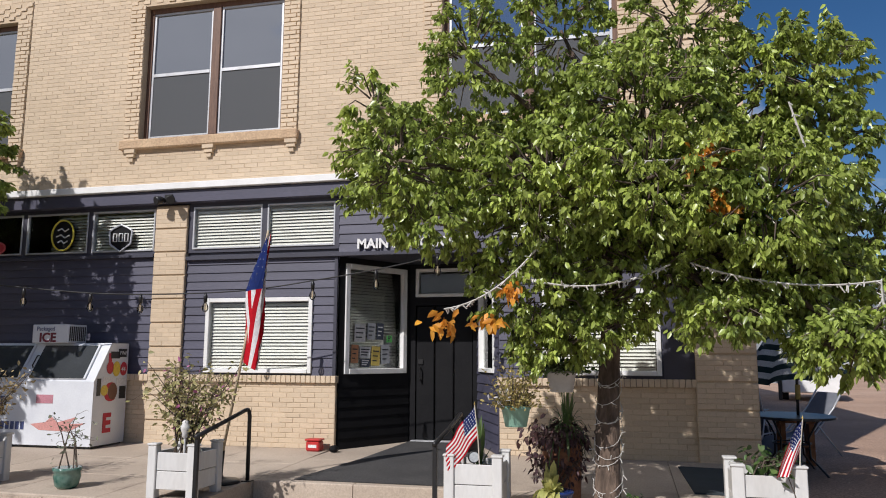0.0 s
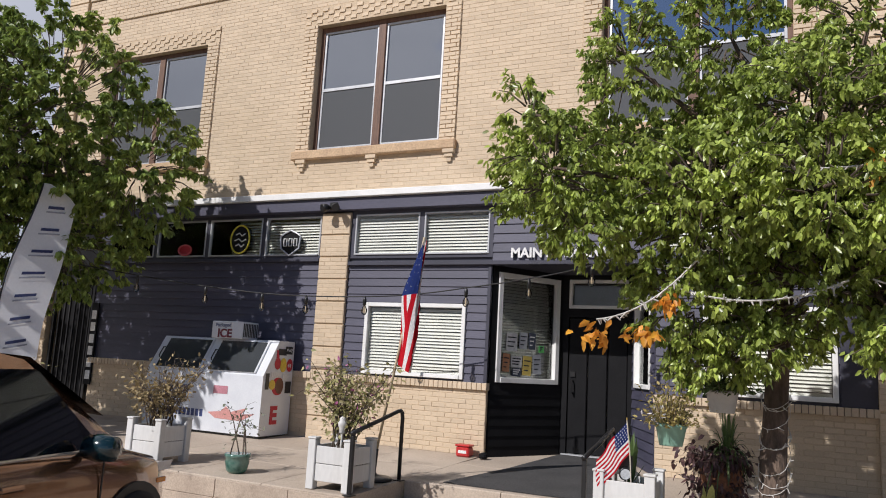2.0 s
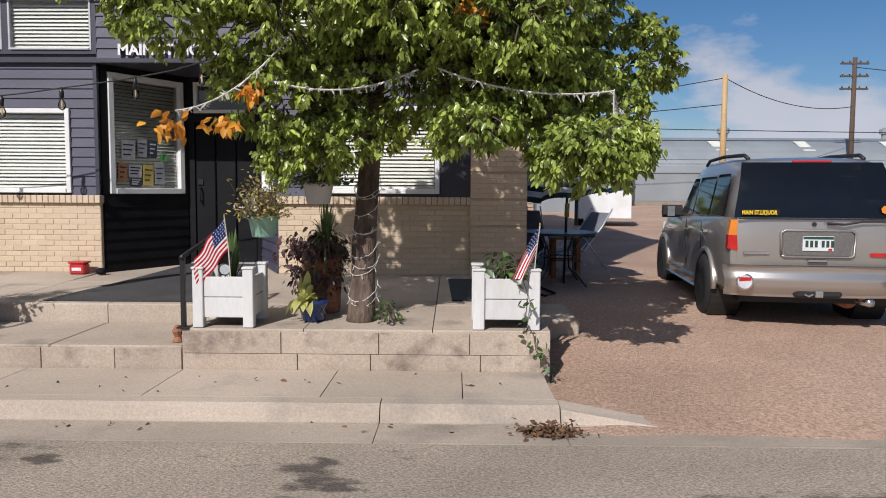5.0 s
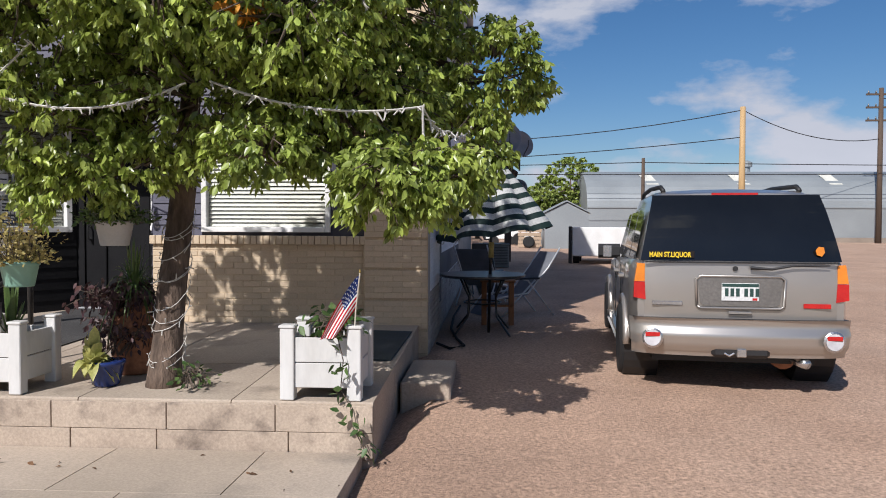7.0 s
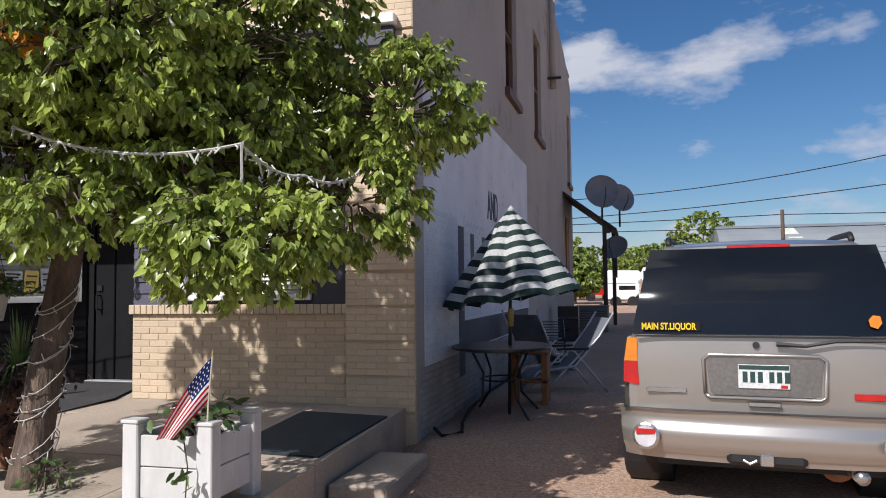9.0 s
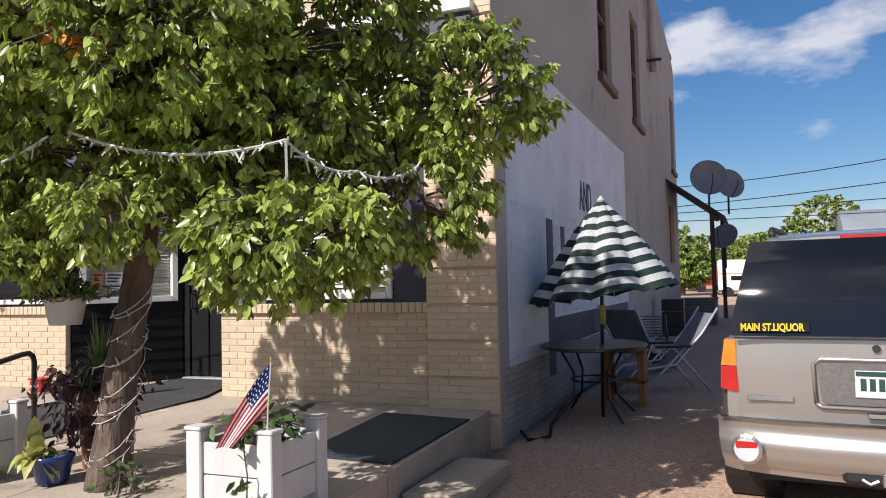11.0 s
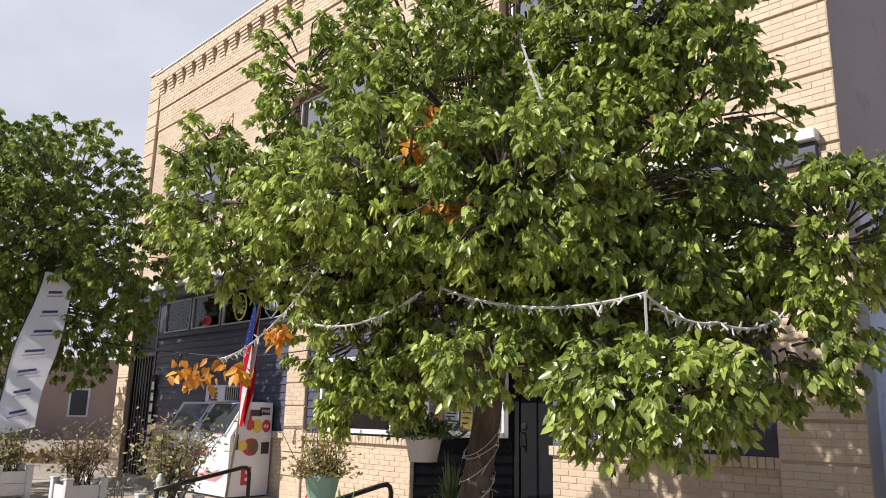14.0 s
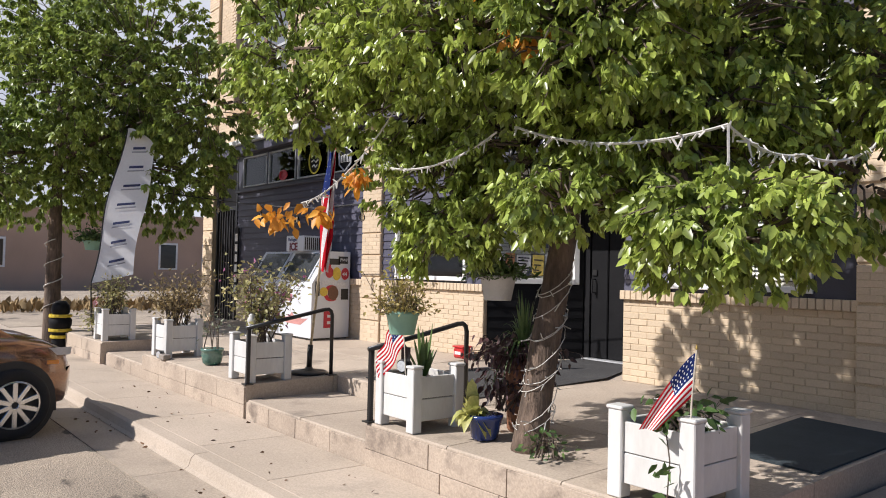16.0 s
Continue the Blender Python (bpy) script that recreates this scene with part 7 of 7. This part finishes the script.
part("grip", Shape().tube([(-0.022, 0, 1.0), (-0.018, 0, 1.2)], 0.035, 12), mat("yellow_foam", (0.45, 0.36, 0.12), None, 0.7), umb, smooth=True)
table = thing("patio_table", (1.80, 14.12, -0.19), label="black mesh metal patio table with curved legs", category="table")
part("tabletop", Shape().lathe([(0.54, 0.755), (0.555, 0.765), (0.555, 0.785), (0.54, 0.79)], 36, Matrix.Diagonal((1, 1.25, 1, 1))), BLACK_METAL, table, smooth=False)
for k in range(4):
    a = math.pi / 4 + k * math.pi / 2
    c, d = math.cos(a), math.sin(a)
    part("leg", Shape().tube([(c * 0.40, d * 0.46, 0.76), (c * 0.24, d * 0.3, 0.5), (c * 0.26, d * 0.3, 0.25), (c * 0.46, d * 0.52, 0.06), (c * 0.52, d * 0.58, 0.0)], 0.014, 7), BLACK_METAL, table, smooth=True)
part("leg_ring", Shape().tube([(0.24 * math.cos(t), 0.29 * math.sin(t), 0.42) for t in np.linspace(0, 6.283, 17)], 0.01, 6), BLACK_METAL, table)
OLD_WOOD = mat("old_orange_wood", (0.30, 0.13, 0.05), (0.2, 0.09, 0.04), 0.7, big=6, fine=30, grain=0.3, stretch=(4, 4, 0.6))
cab = thing("wooden_stand", (1.78, 14.75, -0.18), label="old reddish wooden stand behind the patio table", category="stand")
for x in (0.0, 0.38):
    for y in (0.0, 0.3):
        part("post", Shape().box(x, x + 0.07, y, y + 0.05, 0, 0.62, 0.004), OLD_WOOD, cab)
part("shelf", Shape().box(0.0, 0.45, 0.0, 0.35, 0.28, 0.31, 0.004), OLD_WOOD, cab)
part("top", Shape().box(-0.02, 0.47, -0.02, 0.37, 0.62, 0.65, 0.005), OLD_WOOD, cab)
part("side_board", Shape().box(0.39, 0.45, 0.05, 0.3, 0.05, 0.6, 0.004), OLD_WOOD, cab)
MESHCLOTH = mat("blue_grey_sling", (0.12, 0.13, 0.155), (0.18, 0.19, 0.21), 0.8, big=4, fine=90, grain=0.2)
chair = thing("lounge_chair", (2.35, 16.1, -0.16), -65, label="reclining steel lounge chair with a grey-blue sling", category="chair")
for x in (-0.3, 0.3):
    part("side_tube", Shape().tube([(x, -0.75, 0.02), (x, -0.5, 0.30), (x, 0.0, 0.36), (x, 0.35, 0.75), (x, 0.55, 1.05)], 0.014, 8), ALUMINIUM, chair, smooth=True)
    part("leg", Shape().tube([(x, 0.45, 0.0), (x, 0.0, 0.55), (x, -0.1, 0.58)], 0.014, 8), ALUMINIUM, chair, smooth=True)
    part("leg", Shape().tube([(x, -0.45, 0.0), (x, 0.12, 0.56)], 0.014, 8), ALUMINIUM, chair, smooth=True)
    part("armrest", Shape().box(x - 0.03, x + 0.03, -0.25, 0.2, 0.57, 0.60, 0.012), BLACK_METAL, chair)
s = Shape()
s.sheet(lambda u, v: ((u - 0.5) * 0.56, blend(v, [(0, -0.72), (0.25, -0.48), (0.55, 0.0), (1, 0.52)]), blend(v, [(0, 0.05), (0.25, 0.30), (0.55, 0.34), (1, 1.0)]) - 0.02), 4, 16)
part("sling", s, MESHCLOTH, chair, smooth=True)
chair2 = copy_thing(chair, pose(1.75, 17.6, -0.15, 0, 0, 160))
chair3 = thing("folding_chair", (1.75, 19.6, -0.12), 10, label="dark slatted folding chair leaning by the wall", category="chair")
for x in (-0.25, 0.25):
    part("leg", Shape().tube([(x, -0.4, 0.0), (x, 0.3, 0.75)], 0.016, 6), BLACK_METAL, chair3)
    part("leg", Shape().tube([(x, 0.35, 0.0), (x, -0.2, 0.45)], 0.016, 6), BLACK_METAL, chair3)
for k in range(9):
    part("slat", Shape().box(-0.25, 0.25, -0.1 + 0.045 * k, -0.07 + 0.045 * k, 0.33 + 0.047 * k, 0.345 + 0.047 * k), BLACK_METAL, chair3)
hose = thing("hose", label="black garden hose lying along the wall's foot", category="hose")
hz = lambda x, y: (x, y, ground_z(x, y) + 0.02)
part("tube", Shape().tube([hz(1.28, 13.1), hz(1.45, 12.75), hz(1.6, 12.95), hz(1.5, 13.4), hz(1.38, 14.3), hz(1.36, 15.5), hz(1.4, 17.0)], 0.016, 8), RUBBER, hose, smooth=True)
DISH = mat("grey_dish", (0.22, 0.23, 0.25), (0.18, 0.19, 0.21), 0.5, big=5, fine=60, grain=0.08, bump=0)


def dish(at, r, turn, tilt, group="satellite dishes"):
    t = thing("satellite_dish", at, label="grey satellite dish on a bent steel arm", category="satellite dish", group=group)
    m = pose(0, 0, 0, tilt, 0, turn)
    part("reflector", Shape().lathe([(0.02, 0.0), (r * 0.5, 0.03), (r * 0.85, 0.09), (r, 0.13), (r * 1.01, 0.125), (r * 0.85, 0.075), (r * 0.5, 0.015), (0.02, -0.015)], 32, m), DISH, t, smooth=True)
    part("feed_arm", Shape().tube([m @ Vector((0, -r, 0.1)), m @ Vector((0, -r * 0.5, 0.5)), m @ Vector((0, -r * 0.1, 0.55))], 0.014, 6), BLACK_METAL, t)
    part("mast", Shape().tube([m @ Vector((0, 0, -0.02)), (0.0, 0.15, -0.25), (0.0, 0.1, -0.85)], 0.03, 8), BLACK_METAL, t)
    return t


dish((2.36, 28.7, 4.05), 0.52, 15, 75)
dish((2.86, 29.4, 3.92), 0.44, 30, 75)
dish((2.74, 28.9, 2.35), 0.40, -20, 60)
DARK_WOOD = mat("dark_weathered_wood", (0.07, 0.05, 0.04), (0.045, 0.033, 0.028), 0.85, big=4, fine=30, grain=0.3, stretch=(4, 4, 0.6))
porch = thing("lean_to", label="weathered lean-to porch roof on posts behind the building", category="porch")
part("roof_sheet", Shape().add([(1.21, 28.6, 4.06), (2.78, 28.6, 2.88), (2.78, 32.0, 2.88), (1.21, 32.0, 4.06), (1.21, 28.6, 4.14), (2.78, 28.6, 2.96), (2.78, 32.0, 2.96), (1.21, 32.0, 4.14)], [(0, 1, 2, 3), (4, 5, 6, 7), (0, 1, 5, 4), (1, 2, 6, 5), (2, 3, 7, 6), (3, 0, 4, 7)]), DARK_WOOD, porch)
for x, y in ((2.42, 28.7), (2.6, 31.8)):
    part("post", Shape().box(x - 0.06, x + 0.06, y - 0.06, y + 0.06, -0.15, 3.05, 0.005), DARK_WOOD, porch)
part("beam", Shape().box(2.38, 2.5, 28.6, 32.0, 3.05, 3.15), DARK_WOOD, porch)
part("door_panel", Shape().box(1.215, 1.24, 29.3, 30.3, 1.7, 3.4), OLD_WOOD, porch, "reddish boarded opening")
ac = thing("air_conditioner", (1.55, 28.0, -0.12), label="grey box air conditioner unit on the ground", category="air conditioner")
AC = mat("grey_green_metal", (0.16, 0.17, 0.165), None, 0.5, 0.2, big=4, fine=60)
part("case", Shape().box(0, 0.95, 0, 0.9, 0.05, 0.75, 0.02), AC, ac)
part("top_lid", Shape().box(-0.02, 0.97, -0.02, 0.92, 0.75, 0.80, 0.015), AC, ac)
for k in range(12):
    part("louvre", Shape().box(0.05, 0.9, -0.008, 0.0, 0.12 + 0.05 * k, 0.14 + 0.05 * k), BLACK_METAL, ac)
crate = thing("crate_stack", (1.4, 24.5, -0.12), label="stack of dark crates by the wall", category="crates")
for k in range(3):
    part("crate", Shape().box(0, 0.5, 0, 0.4, 0.3 * k, 0.3 * k + 0.28, 0.01), BLACK_METAL, crate)
pipe = thing("vent_pipe", label="grey vent pipe with an elbow high on the side wall", category="pipe")
part("tube", Shape().tube([(1.32, 25.2, 6.4), (1.32, 25.2, 9.2)], 0.09, 10), STUCCO, pipe, smooth=True)
part("bracket", Shape().box(1.2, 1.55, 25.0, 25.06, 6.6, 6.66), BLACK_METAL, pipe)

# ---- the far side of the lot ----
METAL_GREY = mat("galvanised_sheet", (0.30, 0.33, 0.34), (0.25, 0.275, 0.285), 0.5, 0.2, big=0.4, fine=12, grain=0.08, bump=0.1)
ware = thing("warehouse", label="long grey metal warehouse with a curved roof", category="building")
arc = [(0, 0.0), (0, 2.6)] + [(5.5 - 5.5 * math.cos(a), 2.6 + 2.9 * math.sin(a)) for a in np.linspace(0.15, math.pi - 0.15, 16)] + [(11, 2.6), (11, 0)]
ob = part("shell", Shape().prism([(60 + a, b) for a, b in arc], 9.0, 95, "x"), METAL_GREY, ware)
ob.location.z = 0.1
for k in range(11):
    x = 13.5 + 6.6 * k
    part("skylight", Shape().add([(x, 61.0, 4.36), (x + 0.9, 61.0, 4.36), (x + 0.5, 62.3, 5.2), (x - 0.4, 62.3, 5.2)], [(0, 1, 2, 3)]), mat("skylight_sheet", (0.7, 0.7, 0.62), None, 0.4, bump=0) if k == 0 else bpy.data.materials["skylight_sheet"], ware)
    if k % 2:
        part("ridge_vent", Shape().lathe([(0.35, 0), (0.35, 0.4), (0.5, 0.45), (0.5, 0.8), (0.2, 0.95)], 12, pose(x + 2, 65.5, 5.55)), METAL_GREY, ware)
part("wall_rail", Shape().box(9.0, 95, 59.93, 59.98, 2.6, 2.7), METAL_GREY, ware)
part("wall_base", Shape().box(9.0, 95, 59.9, 59.97, 0.0, 0.5), mat("brown_base", (0.3, 0.25, 0.2), None, 0.9), ware)
part("end_window", Shape().box(8.94, 9.0, 61.5, 62.6, 1.6, 2.6), BLACK_PAINT, ware)
shed = thing("shed", label="small pale sheet metal gabled shed", category="shed")
part("wall", Shape().prism([(4.9, 0.0), (7.3, 0.0), (7.3, 1.95), (6.1, 2.55), (4.9, 1.95)], 46, 49, "y"), METAL_GREY, shed)
part("roof", Shape().prism([(4.8, 1.95), (6.1, 2.6), (7.4, 1.95), (7.4, 2.01), (6.1, 2.67), (4.8, 2.01)], 45.9, 49.1, "y"), METAL_GREY, shed)
board = thing("white_container", (4.72, 30.5, -0.05), -10, label="white box trailer end with a dark edge", category="trailer")
part("box", Shape().box(0, 1.9, 0, 3.0, 0.25, 1.25, 0.03), WHITE_PAINT, board)
part("dark_end", Shape().box(-0.12, 0.0, 0.0, 0.3, 0.0, 1.28, 0.02), BLACK_METAL, board)
for y in (0.8, 2.2):
    part("wheel", Shape().tube([(0.0, y, 0.25), (0.2, y, 0.25)], 0.28, 16), RUBBER, board)
camper = thing("camper", (1.64, 52.0, 0.0), label="old white camping trailer beyond the lot", category="camper")
part("shell", Shape().prism([(0, 0.45), (1.9, 0.45), (2.0, 0.9), (2.0, 2.0), (1.85, 2.15), (0.1, 2.2), (0, 2.1)], 0, 3.4, "y"), WHITE_PAINT, camper)
part("window", Shape().box(0.7, 1.7, -0.02, 0.0, 1.0, 1.25, 0.01), CAR_GLASS, camper)
part("stripe", Shape().box(0.02, 1.98, -0.012, 0.0, 1.36, 1.42), mat("tan_stripe", (0.45, 0.35, 0.22), None, 0.6), camper)
for x in (0.5, 1.5):
    part("wheel", Shape().tube([(x, -0.02, 0.3), (x, 0.2, 0.3)], 0.33, 16), RUBBER, camper)
redcar = thing("pickup", (-0.4, 62, 0.1), label="small red pickup parked far behind", category="car")
part("body", Shape().prism([(0, 0.5), (2.6, 0.5), (2.6, 1.0), (1.9, 1.05), (1.6, 1.6), (0.6, 1.6), (0.4, 1.05), (0, 1.0)], 0, 1.7, "y"), LAMP_RED, redcar)
part("glass", Shape().box(0.7, 1.55, -0.02, 0.0, 1.1, 1.5), CAR_GLASS, redcar)
for x in (0.5, 2.1):
    part("wheel", Shape().tube([(x, -0.02, 0.35), (x, 0.2, 0.35)], 0.35, 14), RUBBER, redcar)
stack = thing("board_fence", (3.45, 46.5, 0.0), label="weathered tan board screen with a tyre leaning on it", category="fence")
STACK_WOOD = mat("weathered_board", (0.45, 0.34, 0.24), (0.33, 0.25, 0.18), 0.9, big=3, fine=30, grain=0.2, piece=0.15)
for k in range(7):
    part("board", Shape().box(0.02 * (k % 3), 1.32 - 0.03 * (k % 2), 0, 0.05, 0.05 + 0.215 * k, 0.23 + 0.215 * k, 0.006), STACK_WOOD, stack)
for x in (0.1, 0.65, 1.2):
    part("post", Shape().box(x, x + 0.09, 0.052, 0.14, 0, 1.6, 0.006), STACK_WOOD, stack)
part("leaning_tyre", Shape().lathe([(0.2, -0.09), (0.3, -0.1), (0.33, 0), (0.3, 0.1), (0.2, 0.09)], 20, pose(0.6, -0.14, 0.36, 80, 0, 0)), RUBBER, stack, smooth=True)
ute = thing("pickup", (3.3, 50.5, 0.1), label="white pickup truck parked behind the board screen", category="car")
part("body", Shape().prism([(0, 0.5), (2.0, 0.5), (2.0, 1.2), (1.7, 1.4), (1.4, 2.15), (0.45, 2.2), (0.15, 1.5), (0, 1.3)], 0, 1.8, "y"), WHITE_PAINT, ute)
part("windscreen", Shape().box(0.45, 1.4, -0.02, 0.0, 1.5, 2.0, 0.01), CAR_GLASS, ute)
for x in (0.35, 1.6):
    part("wheel", Shape().tube([(x, -0.02, 0.35), (x, 0.2, 0.35)], 0.38, 14), RUBBER, ute)
PINE_POLE = mat("new_pole_wood", (0.50, 0.34, 0.16), (0.4, 0.27, 0.13), 0.8, big=2, fine=20, stretch=(4, 4, 0.3))
OLD_POLE = mat("old_pole_wood", (0.10, 0.07, 0.05), None, 0.9, big=2, fine=20, stretch=(4, 4, 0.3))


def utility_pole(at, h, material, label, arms=0, r=0.15):
    t = thing("utility_pole", at, label=label, category="utility pole", group="utility poles")
    part("pole", Shape().tube([(0, 0, -0.3), (0, 0, h)], [r, r * 0.75], 10), material, t, smooth=True)
    for k in range(arms):
        z = h - 0.5 - 0.9 * k
        part("crossarm", Shape().box(-1.0, 1.0, -0.08, 0.08, z, z + 0.12), OLD_POLE, t)
        for x in (-0.85, -0.35, 0.4, 0.9):
            part("insulator", Shape().lathe([(0.05, z + 0.12), (0.06, z + 0.2), (0.03, z + 0.32)], 8, Matrix.Translation((x, 0, 0))), BLACK_METAL, t)
    return t


utility_pole((17.75, 53.0, 0.05), 8.75, PINE_POLE, "new yellow wooden utility pole beyond the lot", r=0.22)
utility_pole((28.9, 60.0 - 1.5, 0.1), 10.8, OLD_POLE, "old dark utility pole with crossarms", 3, r=0.2)
utility_pole((12.5, 57.5, 0.1), 5.9, OLD_POLE, "short dark post before the warehouse", r=0.15)
utility_pole((44.0, 58.5, 0.1), 7.6, OLD_POLE, "old utility pole far beyond the lot", 1)
wires = thing("power_lines", label="sagging dark power lines between poles", category="power lines")
for a, b, sag in (((-25, 57, 9.5), (17.75, 53.0, 8.6), 2.2), ((17.75, 53, 8.6), (28.9, 58.5, 7.4), 0.8), ((28.9, 58.5, 10.2), (80, 62, 9.5), 1.0), ((-40, 59, 5.7), (12.5, 57.5, 5.7), 0.3), ((12.5, 57.5, 5.7), (70, 58.5, 5.6), 0.2), ((-40, 59, 5.3), (70, 58.7, 5.2), 0.3), ((-25, 57.2, 6.0), (17.75, 53, 6.9), 0.9)):
    part("wire", Shape().tube(swag([a, b], sag, 16), 0.028, 4), WIRE, wires)


def far_tree(at, h, w, seed, label="dark green tree far beyond the lot"):
    tree("tree", at, [((0, 0, -0.2), 0.25), ((0, 0, 0.3), 0.2), ((0.05, 0, h * 0.35), 0.16), ((0.0, 0, h * 0.6), 0.08), ((0, 0, h * 0.8), 0.03)],
         [(0, 0, h * 0.62, w * 0.5, w * 0.5, h * 0.36, 300), (w * 0.3, 0, h * 0.48, w * 0.33, w * 0.3, h * 0.25, 160), (-w * 0.3, 0, h * 0.5, w * 0.33, w * 0.3, h * 0.25, 160)], 0.30, LEAF_FAR, seed, label, "far trees")


for k, (x, y, h, w) in enumerate(((8.4, 66, 6.9, 5), (4.2, 68, 4.4, 5), (0.8, 70, 4.6, 5), (-3.5, 66, 6.0, 6), (5.6, 80, 5.2, 7), (-0.6, 55, 3.2, 2.5), (-8, 72, 6, 7))):
    far_tree((x, y, 0.1), h, w, 60 + k)

# ---- west: low building across the side street ----
BROWN_STUCCO = mat("brown_stucco", (0.48, 0.34, 0.25), (0.41, 0.29, 0.21), 0.9, big=0.4, fine=20, grain=0.08)
west = thing("low_building", label="low flat-roofed brown stucco building across the side street", category="building")
part("wall", Shape().box(-60, -45, 2, 70, -0.4, 4.2), BROWN_STUCCO, west)
part("roof_edge", Shape().box(-60.1, -44.9, 1.9, 70.1, 4.2, 4.4), BROWN_STUCCO, west)
for y in (12.5, 19.2, 22.2, 25.0, 34, 44):
    f = part("window", Shape().box(-45.0, -44.94, y, y + 1.2, 0.9, 2.6, 0.01), WHITE_PAINT, west, "white framed window")
    part("pane", Shape().box(-44.945, -44.93, y + 0.12, y + 1.08, 1.0, 2.48), CAR_GLASS, f)
tagged(part("west_road", Shape().box(-42, -17.5, 9.4, 90, -0.5, -0.335), ASPHALT), "side street asphalt west of the building", "road", kind="structure")
DRY_GRASS = mat("dry_grass", (0.32, 0.22, 0.10), (0.24, 0.17, 0.08), 0.9, island=0.4, bump=0)
rg = random.Random(12)
q = [(rg.uniform(-26, -23), rg.uniform(10, 40), -0.335) for _ in range(2500)]
leaf_cloud("dry_grass", q, [(rg.gauss(0, 0.4), rg.gauss(0, 0.4), 1) for _ in q], [rg.uniform(0.2, 0.45) for _ in q], None, DRY_GRASS, 9)
tagged(bpy.data.objects["dry_grass"], "strip of dry straw-coloured grass by the side street", "grass", kind="stuff")
